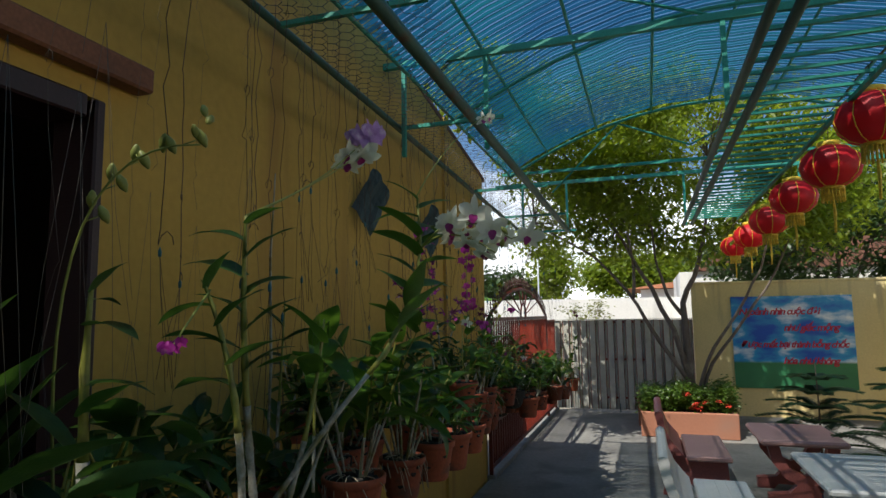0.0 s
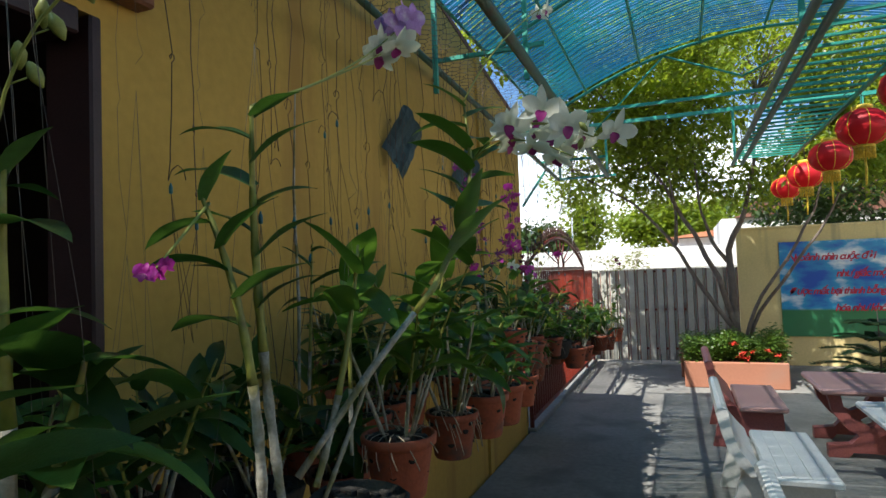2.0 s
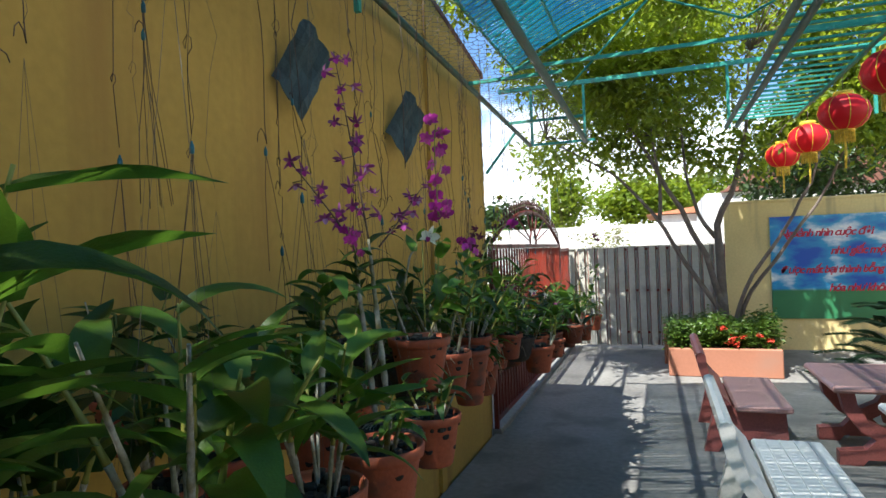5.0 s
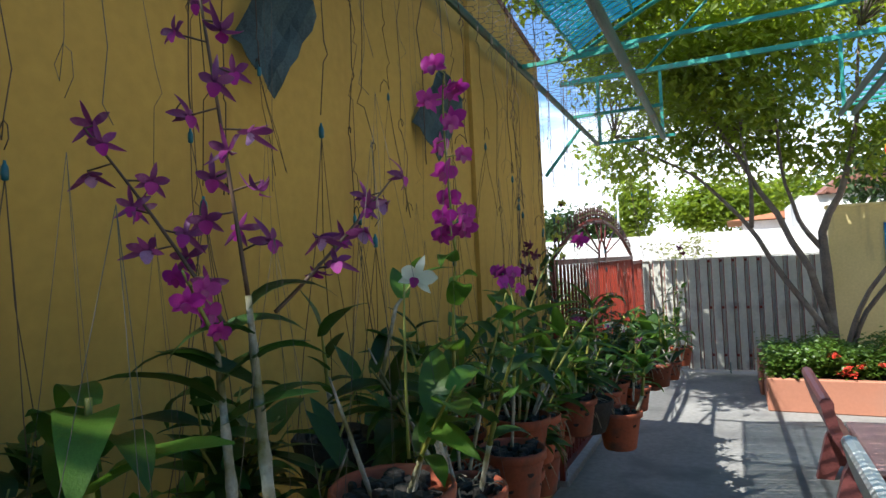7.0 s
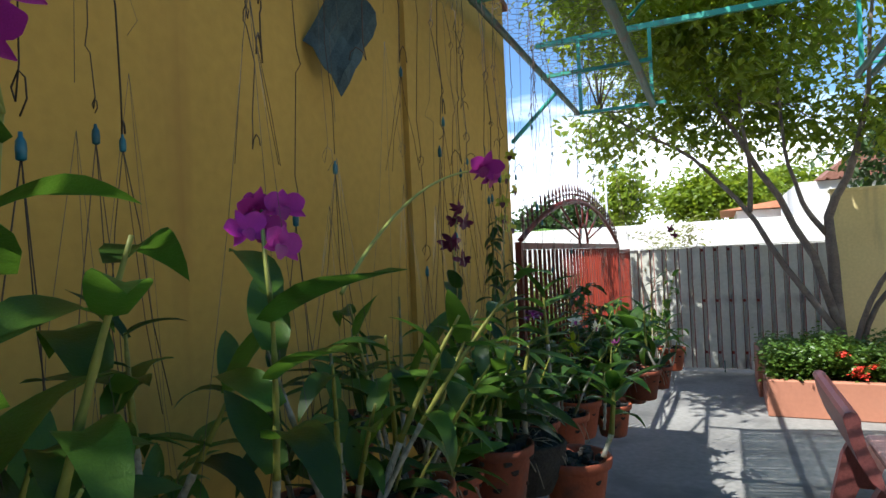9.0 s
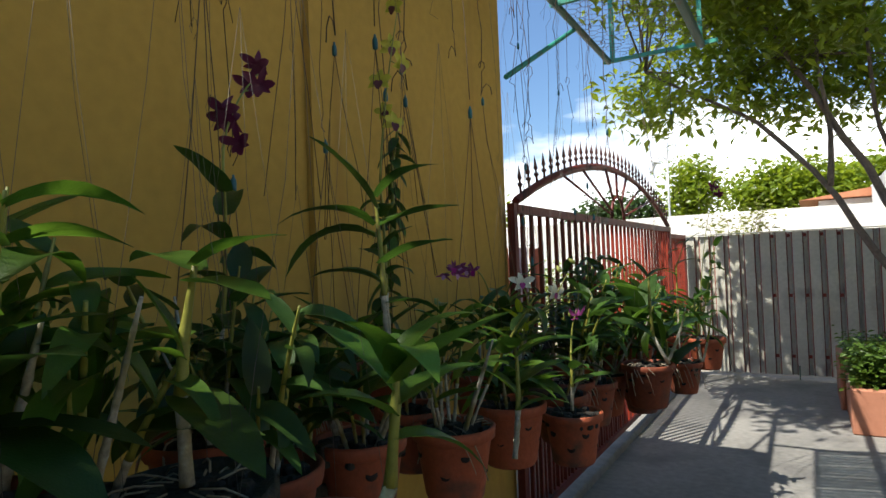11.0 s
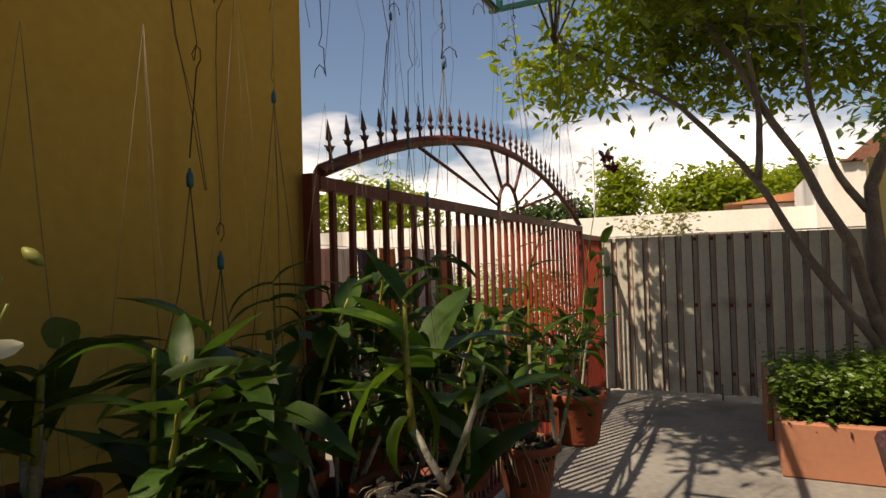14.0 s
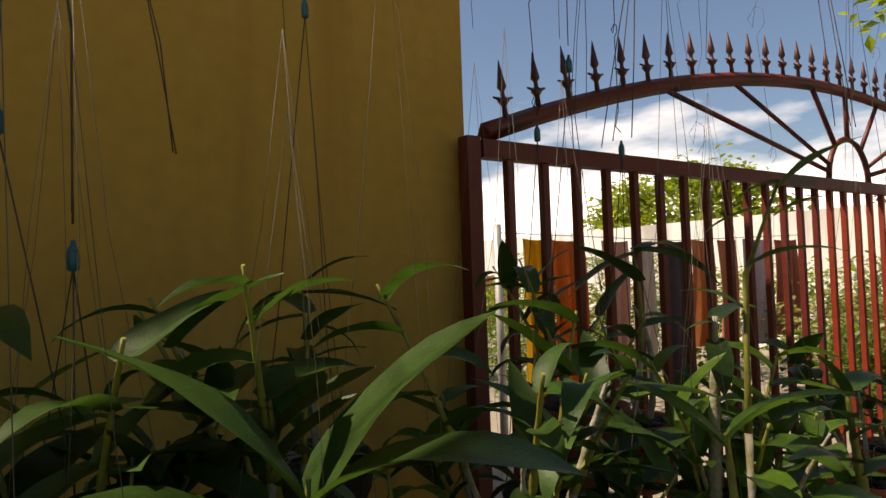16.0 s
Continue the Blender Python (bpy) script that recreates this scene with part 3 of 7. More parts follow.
for x in (-1.21, -0.72, -0.1, 0.55, 1.2, 1.85, 2.5, 3.1, 3.75):
    part("purlin", Geo().tube([(x, NET0, net_z(x) - 0.015), (x, NET1, net_z(x) - 0.015)], 0.014, 6).mesh("purlin", M_GREEN), canopy)
def mesh_z(yy):
    return 3.16 + 0.048 * (9.1 - yy)
for x, r in ((-0.60, 0.033), (0.93, 0.026), (1.04, 0.026)):
    x0 = -0.50 if x < 0 else x + 0.02
    part("beam", Geo().tube([(x0, NET0, mesh_z(9.1) + 0.02), (x if x > 0 else -0.67, 9.12, mesh_z(9.1))], r, 8).mesh("beam", M_PIPE), canopy, "dark green steel pipe")
part("beam", Geo().tube([(-1.42, NET0, mesh_z(NET0)), (-1.36, 9.1, mesh_z(9.1))], 0.024, 8).mesh("beam", M_PIPE), canopy, "dark green steel pipe")
for yy in (9.1, 4.3, -0.5):
    part("crossbeam", Geo().box(-1.75, yy - 0.022, 3.865, 4.2, yy + 0.022, 3.915).mesh("crossbeam", M_GREEN), canopy)
    for x in (-1.33, -0.67, 0.96, 2.4, 3.7):
        part("strut", Geo().box(x - 0.016, yy - 0.016, 3.15, x + 0.016, yy + 0.016, 3.863).mesh("strut", M_GREEN), canopy)
    part("brace", Geo().tube([(0.96, yy + 0.03, 3.9), (0.1, yy + 0.03, net_z(0.1) - 0.06 if yy < 8 else 4.2)], 0.012, 6).mesh("brace", M_GREEN), canopy) if yy < 8 else None
    part("strut", Geo().box(3.68, yy - 0.03, 0.0, 3.74, yy + 0.03, 3.14).mesh("strut", M_GREEN), canopy, "teal steel post") if yy < 8 else None
for yy in (-2.0, 0.9, 2.68, 4.33, 6.42, 7.9, 9.1):
    part("tie", Geo().box(-1.40, yy - 0.015, mesh_z(yy) - 0.012, -0.55, yy + 0.015, mesh_z(yy) + 0.016).mesh("tie", M_GREEN), canopy)
part("brace", Geo().tube([(-1.38, 8.3, 3.18), (-1.46, 7.30, 2.62)], 0.016, 6).mesh("brace", M_GREEN), canopy)
for x0, x1 in ((-0.67, 0.16), (0.96, 0.16), (0.96, 1.9)):
    part("brace", Geo().tube([(x0, 7.62, 3.9 if x0 > 0 else 3.45), (x1, 7.62, net_z(x1) - 0.06)], 0.012, 6).mesh("brace", M_GREEN), canopy)
part("crossbeam", Geo().box(-1.3, 7.585, 3.70, 3.72, 7.615, 3.735).mesh("crossbeam", M_GREEN), canopy)
# flat ladder of slats beside the paired pipes
slat = Geo().box(0, -0.012, 0, 0.66, 0.012, 0.018).mesh("slat", M_GREEN)
for i in range(46):
    part("slat", slat, canopy, "", pose(0.96, 0.6 + i * 0.185, 3.195))
part("slat_rail", Geo().box(1.60, 0.55, 3.17, 1.63, 9.05, 3.194).mesh("slat_rail", M_GREEN), canopy)

# chicken wire over the walkway: hexagons of twisted wire
g = Geo()
hx = 0.05
for j in range(int(9.6 / (hx * 1.5))):
    for i in range(int(0.80 / (hx * 1.732)) + 1):
        cx = -1.40 + i * hx * 1.732 + (hx * 0.866 if j % 2 else 0)
        cy = -0.5 + j * hx * 1.5
        if cx > -0.62:
            continue
        z = mesh_z(cy) + 0.02 + 0.015 * math.sin(cx * 13 + cy * 5) - 0.03 * math.sin((cx + 1.4) * 3.9)
        p = [(cx, cy - hx, z), (cx + hx * 0.866, cy - hx / 2, z), (cx + hx * 0.866, cy + hx / 2, z), (cx, cy + hx, z)]
        for a, b_ in ((p[0], p[1]), (p[1], p[2]), (p[2], p[3])):
            g.tube([a, b_], 0.0021, 3, caps=False)
cw = thing("chicken_wire", g.mesh("chicken_wire", M_MESHWIRE), "rusty hexagonal chicken wire stretched under the eave", "wire mesh", kind="stuff")

# ---- planter, hedge and trees ----
def leaf_cloud(centres, count, size, spread, rnd, droop=0.5, narrow=0.3):
    """Many folded leaves round the given cluster centres, as one mesh."""
    g = Geo()
    for c in centres:
        for _ in range(count):
            d = Vector((rnd.gauss(0, 1), rnd.gauss(0, 1), rnd.gauss(0, 0.8)))
            p = Vector(c) + d * spread * 0.5
            a = rnd.uniform(0, 2 * math.pi)
            out = Vector((math.cos(a), math.sin(a), rnd.uniform(-1, 0.35) * droop * 2)).normalized()
            s = size * rnd.uniform(0.6, 1.25)
            side = out.cross(Vector((rnd.gauss(0, 0.5), rnd.gauss(0, 0.5), 1))).normalized() * s * narrow
            mid = p + out * s * 0.5 - Vector((0, 0, s * 0.05))
            tip = p + out * s - Vector((0, 0, s * 0.18))
            b = len(g.v)
            lift = side.cross(out) * 0.25
            g.v += [tuple(p), tuple(mid + side + lift), tuple(tip), tuple(mid - side + lift)]
            g.face((b, b + 1, b + 2))
            g.face((b, b + 2, b + 3))
    return g


def fast_mesh(g, name, *mats):
    me = bpy.data.meshes.new(name)
    me.from_pydata(g.v, [], g.f)
    for m in mats:
        me.materials.append(m)
    me.update()
    return me


PX0, PX1, PY0, PY1, PZ = 0.21, 1.63, 10.37, 12.2, 0.385
planter = empty("planter", (PX0, PY0, 0), "salmon-pink plastered planter box full of soil", "planter")
for nm, b in (("side", (0, 0, 0, PX1 - PX0, 0.09, PZ)), ("side", (0, 1.74, 0, PX1 - PX0, 1.83, PZ)), ("side", (0, 0.092, 0, 0.09, 1.738, PZ)), ("side", (1.33, 0.092, 0, PX1 - PX0, 1.738, PZ))):
    part(nm, Geo().box(*b, bevel=0.012).mesh(nm, M_PINK), planter)
part("soil", Geo().box(0.092, 0.094, 0.0, 1.328, 1.736, 0.31).mesh("soil", M_SOIL), planter, "dark soil")
part("rear_block", Geo().box(-0.05, 0.9, 0, -0.002, 1.8, 0.52, bevel=0.01).mesh("rear_block", M_PINK), planter)
rh = random.Random(3)
cents = []
for _ in range(520):
    x, yv = rh.uniform(PX0 + 0.03, PX1 - 0.03), rh.uniform(PY0 + 0.06, PY0 + 1.0)
    z = rh.uniform(0.40, 0.74 + 0.05 * math.sin(x * 9) + 0.03 * math.sin(yv * 17))
    cents.append((x, yv, z))
hedge = thing("hedge", fast_mesh(leaf_cloud(cents, 26, 0.055, 0.10, rh, 0.1, 0.3), "hedge", M_HEDGE), "clipped green ixora hedge growing in the planter", "hedge", kind="stuff")
for i in range(8):
    x, yv = (0.85 + rh.uniform(-0.1, 0.75), PY0 + 0.02 + rh.uniform(0, 0.08))
    z = rh.uniform(0.45, 0.66)
    fl = leaf_cloud([(0, 0, 0)] * 3, 14, 0.035, 0.04, rh, 0.0, 0.4)
    thing("ixora_bloom", fast_mesh(fl, "ixora_bloom", M_FLOWERRED), "round cluster of small red ixora flowers on the hedge", "flower", "ixora blooms", m=pose(x, yv, z))


def tree(at, limbs, crowns, label, leafmat, seed, count, size, cluster, spread=0.42, name="tree"):
    rnd = random.Random(seed)
    t = empty(name, at, label, "tree")
    g = Geo()
    for pts, r0, r1 in limbs:
        n = 14
        pp = []
        P = [Vector(p) for p in pts]
        for i in range(n):
            u = i / (n - 1) * (len(P) - 1)
            k = min(int(u), len(P) - 2)
            q = P[k].lerp(P[k + 1], u - k)
            pp.append(q + Vector((noise.noise(q * 2.1), noise.noise(q * 2.3 + Vector((5, 0, 0))), 0)) * 0.05)
        g.tube(pp, [0.74 * (r0 + (r1 - r0) * i / (n - 1)) for i in range(n)], 8)
    cents = []
    tips = [Vector(l[0][-1]) for l in limbs]
    twigs = Geo()
    for c, r, n in crowns:
        for _ in range(n):
            v = Vector((rnd.gauss(0, 1), rnd.gauss(0, 1), rnd.gauss(0, 1))).normalized() * rnd.uniform(0.45, 1.0) ** 0.6
            q = Vector(c) + Vector((v.x * r[0], v.y * r[1], v.z * r[2]))
            if noise.noise(q * 0.95 + Vector((seed, 0, 0))) < -0.12:
                continue
            cents.append(q)
            if rnd.random() < 0.22:
                near = min(tips, key=lambda s: (s - q).length)
                mid = near.lerp(q, 0.5) + Vector((rnd.uniform(-0.15, 0.15), rnd.uniform(-0.15, 0.15), 0.12))
                twigs.tube([near, mid, q], [0.014, 0.009, 0.004], 4)
    part("trunk", g.mesh("trunk", M_BARK), t, "grey-brown branching trunk", pose(-at[0], -at[1], -at[2]))
    part("twig", twigs.mesh("twig", M_BARK), t, "", pose(-at[0], -at[1], -at[2]))
    cr = part("crown", fast_mesh(leaf_cloud(cents, count, size, spread, rnd, 0.55, 0.26), "crown", leafmat), t, "loose crown of narrow leaves", pose(-at[0], -at[1], -at[2]))
    return t


B = (1.05, 11.35, 0.31)
tree(B, [
    ([B, (0.98, 11.33, 0.85), (0.42, 11.3, 1.64), (0.15, 11.3, 2.2), (-0.36, 11.3, 2.86), (-0.76, 11.25, 3.14), (-1.5, 11.1, 3.6)], 0.062, 0.016),
    # added limb that carries the unseen shading foliage above the gate
    ([(-0.2, 11.25, 3.6), (-0.8, 10.2, 4.6), (-1.7, 8.6, 5.15)], 0.035, 0.012),
    ([(0.15, 11.3, 2.2), (0.22, 11.3, 2.72), (0.1, 11.2, 3.5)], 0.045, 0.02),
    ([B, (1.0, 11.35, 0.95), (0.76, 11.3, 1.76), (0.37, 11.3, 2.54), (0.10, 11.3, 3.1), (-0.2, 11.25, 3.6), (-0.35, 11.2, 4.4)], 0.075, 0.02),
    ([B, (1.03, 11.4, 0.85), (0.97, 11.4, 1.72), (1.0, 11.4, 2.2), (1.26, 11.35, 2.7), (1.4, 11.3, 3.4), (1.5, 11.2, 4.6)], 0.11, 0.02),
    ([(0.95, 11.4, 1.9), (0.72, 11.35, 2.3), (0.57, 11.3, 2.8), (0.5, 11.1, 4.4)], 0.05, 0.018),
    ([(1.10, 11.3, 0.31), (1.2, 11.25, 0.8), (1.47, 11.2, 1.39), (1.9, 11.1, 2.1), (2.2, 11.0, 2.7), (2.4, 10.9, 4.0)], 0.05, 0.018),
    ([(1.15, 11.35, 0.31), (1.3, 11.3, 0.9), (1.79, 11.3, 1.65), (2.43, 11.3, 2.5), (2.9, 11.2, 3.9)], 0.05, 0.018),
# clusters at y 8.9 and 8.5 are out-of-view additions that shade floor and planter
], [((0.9, 11.3, 4.7), (2.7, 1.5, 1.45), 450), ((-0.9, 11.1, 3.7), (1.05, 0.9, 0.75), 120), ((2.6, 11.2, 4.0), (1.5, 1.2, 1.0), 220), ((0.6, 10.4, 4.4), (1.8, 0.9, 1.1), 110), ((-0.6, 10.0, 4.5), (1.3, 1.0, 0.6), 120), ((-0.1, 8.9, 4.9), (1.3, 0.6, 0.35), 70), ((-1.7, 8.5, 5.25), (0.75, 1.0, 0.3), 110), ((0.2, 11.4, 3.35), (1.2, 0.8, 0.45), 80), ((2.0, 11.3, 3.5), (1.2, 0.9, 0.6), 110), ((1.3, 11.0, 3.9), (1.2, 0.9, 0.6), 90)],
    "leafy yard tree with several slender grey trunks in the planter and unseen boughs added for shade", M_TREELEAF, 11, 46, 0.12, 40, 0.37)
C = (4.1, 14.6, 0.0)
tree(C, [([C, (4.1, 14.6, 1.5), (3.6, 14.5, 3.2)], 0.12, 0.04), ([(4.1, 14.6, 1.5), (4.8, 14.6, 3.4)], 0.08, 0.03), ([(4.1, 14.6, 1.6), (4.2, 14.4, 4.2)], 0.08, 0.03)],
     [((3.9, 14.5, 3.25), (2.3, 1.0, 0.95), 300), ((5.4, 14.3, 4.2), (1.9, 1.0, 1.5), 250)], "dense dark tree behind the boundary wall", M_BUSHLEAF, 23, 28, 0.16, 40)

# ---- benches, tables, araucarias ----
def bench(name, at, length, mat, top, label):
    """Moulded bench that runs along y, its back towards -x."""
    t = empty(name, at, label, "bench", "yard benches")
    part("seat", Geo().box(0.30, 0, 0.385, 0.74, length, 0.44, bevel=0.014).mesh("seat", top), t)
    for i in range(1, 5 if mat is M_WHITESTONE else 1):
        x = 0.30 + i * 0.088
        part("seat_groove", Geo().box(x - 0.004, 0.02, 0.441, x + 0.004, length - 0.02, 0.446).mesh("seat_groove", mat), t)
    back = [(0.0, 0.85), (0.012, 0.875), (0.04, 0.885), (0.072, 0.875), (0.085, 0.845), (0.085, 0.80), (0.105, 0.70), (0.15, 0.59), (0.22, 0.50), (0.27, 0.445), (0.20, 0.435), (0.12, 0.51), (0.065, 0.61), (0.03, 0.72), (0.012, 0.80)]
    part("backrest", Geo().prism([(x, z) for x, z in back], "y", 0, length).mesh("backrest", mat), t)
    leg = [(0.05, 0.0), (0.17, 0.0), (0.22, 0.12), (0.60, 0.12), (0.62, 0.0), (0.72, 0.0), (0.70, 0.383), (0.30, 0.383), (0.245, 0.46), (0.19, 0.46), (0.13, 0.34)]
    for yy in (0.12, length - 0.20):
        part("leg", Geo().prism(leg, "y", yy, yy + 0.08).mesh("leg", mat), t)
    return t


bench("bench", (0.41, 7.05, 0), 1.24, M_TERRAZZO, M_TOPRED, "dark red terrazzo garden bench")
bench("bench", (0.41, 4.86, 0), 1.28, M_WHITESTONE, M_WHITESTONE, "white terrazzo garden bench with worn slats")
bench("bench", (0.53, 2.46, 0), 1.24, M_WHITESTONE, M_WHITESTONE, "white terrazzo garden bench with worn slats")

t = empty("garden_table", (1.40, 6.93, 0), "red terrazzo garden table on curved legs", "table")
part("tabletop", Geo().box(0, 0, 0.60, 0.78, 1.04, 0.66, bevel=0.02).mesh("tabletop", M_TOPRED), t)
outer = [(-0.05 + 0.0, 0.60), (0.06, 0.60), (0.08, 0.48), (0.15, 0.36), (0.28, 0.30), (0.40, 0.36), (0.47, 0.48), (0.49, 0.60), (0.60, 0.60), (0.57, 0.42), (0.46, 0.27), (0.36, 0.21), (0.43, 0.13), (0.62, 0.11), (0.62, 0.0), (0.46, 0.0), (0.42, 0.05), (0.14, 0.05), (0.10, 0.0), (-0.06, 0.0), (-0.06, 0.11), (0.13, 0.13), (0.20, 0.21), (0.10, 0.27), (-0.01, 0.42)]
g = Geo()
g.prism([(x + 0.12, z) for x, z in outer], "y", 0.12, 0.22)
leg = g.mesh("leg", M_TERRAZZO)
part("leg", leg, t)
part("leg", leg, t, "", pose(0, 0.68, 0))

t = empty("garden_table", (1.56, 5.15, 0), "white terrazzo table on painted vase pedestals", "table")
part("tabletop", Geo().box(0, 0, 0.60, 0.82, 1.28, 0.66, bevel=0.018).mesh("tabletop", M_WHITESTONE), t)
ped = Geo().lathe([(0.20, 0), (0.205, 0.03), (0.19, 0.05), (0.20, 0.07), (0.15, 0.11), (0.165, 0.22), (0.18, 0.34), (0.15, 0.46), (0.125, 0.53), (0.16, 0.57), (0.17, 0.598)], 20).mesh("pedestal", M_WHITESTONE)
band = Geo().lathe([(0.2075, 0.014), (0.2085, 0.02), (0.2085, 0.026), (0.2075, 0.03)], 20).mesh("band", M_BLUEPAINT)
bandb = Geo().lathe([(0.1405, 0.50), (0.1415, 0.503), (0.1345, 0.52), (0.133, 0.521)], 20).mesh("band", M_BLUEPAINT)
for yy in (1.0, 0.3):
    p = part("pedestal", ped, t, "white vase-shaped pedestal with blue painting", pose(0.36, yy, 0))
    part("band", band, p)
    part("band", bandb, p)
    for k in range(9):
        a = k * 0.7
        pts = [(0.178 * math.cos(a + s * 0.3) * (1.0 + 0.02), 0.178 * math.sin(a + s * 0.3) * 1.02, 0.30 + 0.06 * math.sin(s * 5 + k)) for s in np.linspace(0, 1, 5)]
        part("brushwork", Geo().tube(pts, 0.006, 4).mesh("brushwork", M_BLUEPAINT), p, "blue painted flourish")


def araucaria(at, h, seed):
    rnd = random.Random(seed)
    t = empty("araucaria", at, "young Norfolk pine in a clay pot with flat whorled branches", "potted tree", "young pines")
    part("pot", Geo().lathe([(0.10, 0), (0.14, 0.18), (0.15, 0.18), (0.15, 0.21), (0.13, 0.21), (0.12, 0.17)], 18).mesh("pot", M_POT), t)
    part("trunk", Geo().tube([(0, 0, 0.16), (0.01, 0, h * 0.6), (0, 0.01, h)], [0.014, 0.010, 0.004], 6).mesh("trunk", M_BARK), t)
    z = 0.42
    while z < h - 0.02:
        L = 0.72 * (1 - (z / h) ** 1.6) + 0.14
        for k in range(6):
            a = k * math.pi / 3 + z * 5 + rnd.uniform(-0.15, 0.15)
            g = Geo()
            n = 18
            for i in range(n):
                u = (i + 0.5) / n
                px, pz = L * u, 0.10 * L * math.sin(u * 2.6) - 0.10 * u * u * L
                for s in (-1, 1):
                    w = 0.13 * (1 - 0.6 * u)
                    for q in range(2):
                        g.tube([(px + q * 0.012, 0, pz), (px + 0.05 + q * 0.012, s * w, pz - 0.015 + q * 0.012)], [0.0055, 0.003], 3)
            g.tube([(0, 0, 0), (L * 0.5, 0, 0.09 * L), (L, 0, -0.05 * L)], [0.006, 0.005, 0.003], 4)
            part("branch", fast_mesh(g, "branch", M_PINE), t, "", pose(0, 0, z, 0, -8, math.degrees(a)))
        z += 0.17 + 0.02 * rnd.random()
    return t


araucaria((2.26, 8.45, 0), 1.30, 1)
araucaria((2.80, 7.15, 0), 1.45, 2)

# ---- lanterns on their cord ----
thing("lantern_cord", Geo().tube([(1.75, yy, 3.42 - 0.03 * math.sin((yy - 3) * 2.3) ** 2) for yy in np.linspace(3.0, 12.8, 30)], 0.004, 5).mesh("lantern_cord", M_WIRE), "thin dark cord strung over the yard", "cord")
prof = [(0.001, -0.155), (0.07, -0.155), (0.135, -0.13), (0.19, -0.075), (0.212, 0.0), (0.19, 0.075), (0.135, 0.13), (0.07, 0.155), (0.001, 0.155)]
def lantern(at, s):
    t = empty("paper_lantern", at, "round red silk lantern with gold caps and yellow tassel", "lantern", "row of lanterns")
    body = Geo()
    seg = 40
    for r, z in prof:
        for k in range(seg):
            a = 2 * math.pi * k / seg
            rr = r * (1 - 0.035 * (k % 2))
            body.v.append((rr * math.cos(a), rr * math.sin(a), z))
    for i in range(len(prof) - 1):
        for k in range(seg):
            j = (k + 1) % seg
            body.face((i * seg + k, i * seg + j, (i + 1) * seg + j, (i + 1) * seg + k), 0, True)
    part("body", body.mesh("body", M_LANTERN), t)
    for k in range(8):
        a = k * math.pi / 4
        part("gold_rib", Geo().tube([(r * 1.004 * math.cos(a), r * 1.004 * math.sin(a), z) for r, z in prof[1:-1]], 0.0035, 4).mesh("gold_rib", M_GOLD), t, "thin gold rib")
    part("cap", Geo().lathe([(0.075, 0.15), (0.08, 0.155), (0.08, 0.185), (0.07, 0.19)], 18).mesh("cap", M_GOLD), t, "gold paper cap")
    part("base_ring", Geo().lathe([(0.07, -0.18), (0.08, -0.176), (0.08, -0.155), (0.07, -0.152)], 18).mesh("base_ring", M_GOLD), t, "gold paper ring")
    fr = Geo()
    for k in range(20):
        a = k * 0.314
        fr.tube([(0.07 * math.cos(a), 0.07 * math.sin(a), -0.175), (0.075 * math.cos(a), 0.075 * math.sin(a), -0.27)], [0.010, 0.006], 4)
    part("fringe", fr.mesh("fringe", M_GOLD), t, "short yellow fringe")
    part("tassel", Geo().tube([(0, 0, -0.2), (0.005, 0, -0.36), (0, 0.005, -0.5)], [0.006, 0.012, 0.008], 6).mesh("tassel", M_GOLD), t, "yellow thread tassel")
    part("hanging_cord", Geo().tube([(0, 0, 0.185), (0, 0, 3.41 - at[2])], 0.003, 4).mesh("hanging_cord", M_WIRE), t)
    return t
for yy, z, s in ((4.25, 3.08, 1), (5.2, 3.0, 1), (6.45, 2.99, 1), (7.7, 2.95, 1), (9.08, 2.94, 1), (10.6, 2.96, 1)):
    lantern((1.75, yy, z), s)

# ---- beyond the fence: white wall, houses, palms, trees ----
thing("boundary_wall", Geo().box(-16, 17, -0.1, 1.2, 17.2, 2.34).mesh("boundary_wall", M_WHITE), "long whitewashed wall beyond the fence", "wall", kind="structure")
house = empty("far_house", (1.2, 16.6, 0), "whitewashed old house with a rusty corrugated roof", "house")
part("wall", Geo().box(0, 0, 0, 5, 4, 2.95).mesh("wall", M_WHITE), house)
g = Geo()
for i in range(24):
    x0 = 0.3 + i * 0.2
    g.prism([(x0, 2.96), (x0 + 0.14, 2.96), (x0 + 0.18, 3.0), (x0 + 0.22, 2.96), (x0 + 0.22, 2.99), (x0 + 0.18, 3.03), (x0 + 0.14, 2.99), (x0, 2.99)], "y", -0.1, 0.05)
g.prism([(0.35, 2.96), (5.3, 2.96), (5.3, 3.5), (2.6, 3.9), (0.9, 3.45)], "y", 0.05, 4.0)
part("roof", g.mesh("roof", M_RUSTROOF), house, "rusty corrugated roof")
low = empty("low_house", (0.2, 21, 0), "low house with an orange tiled roof behind the wall", "house")
part("wall", Geo().box(0, 0, 0, 4, 4, 2.7).mesh("wall", M_WHITE), low)
part("roof", Geo().prism([(-0.4, 2.72), (4.4, 2.72), (4.4, 3.2), (2.4, 3.1)], "y", -0.3, 4.3).mesh("roof", M_BRICKROOF), low)


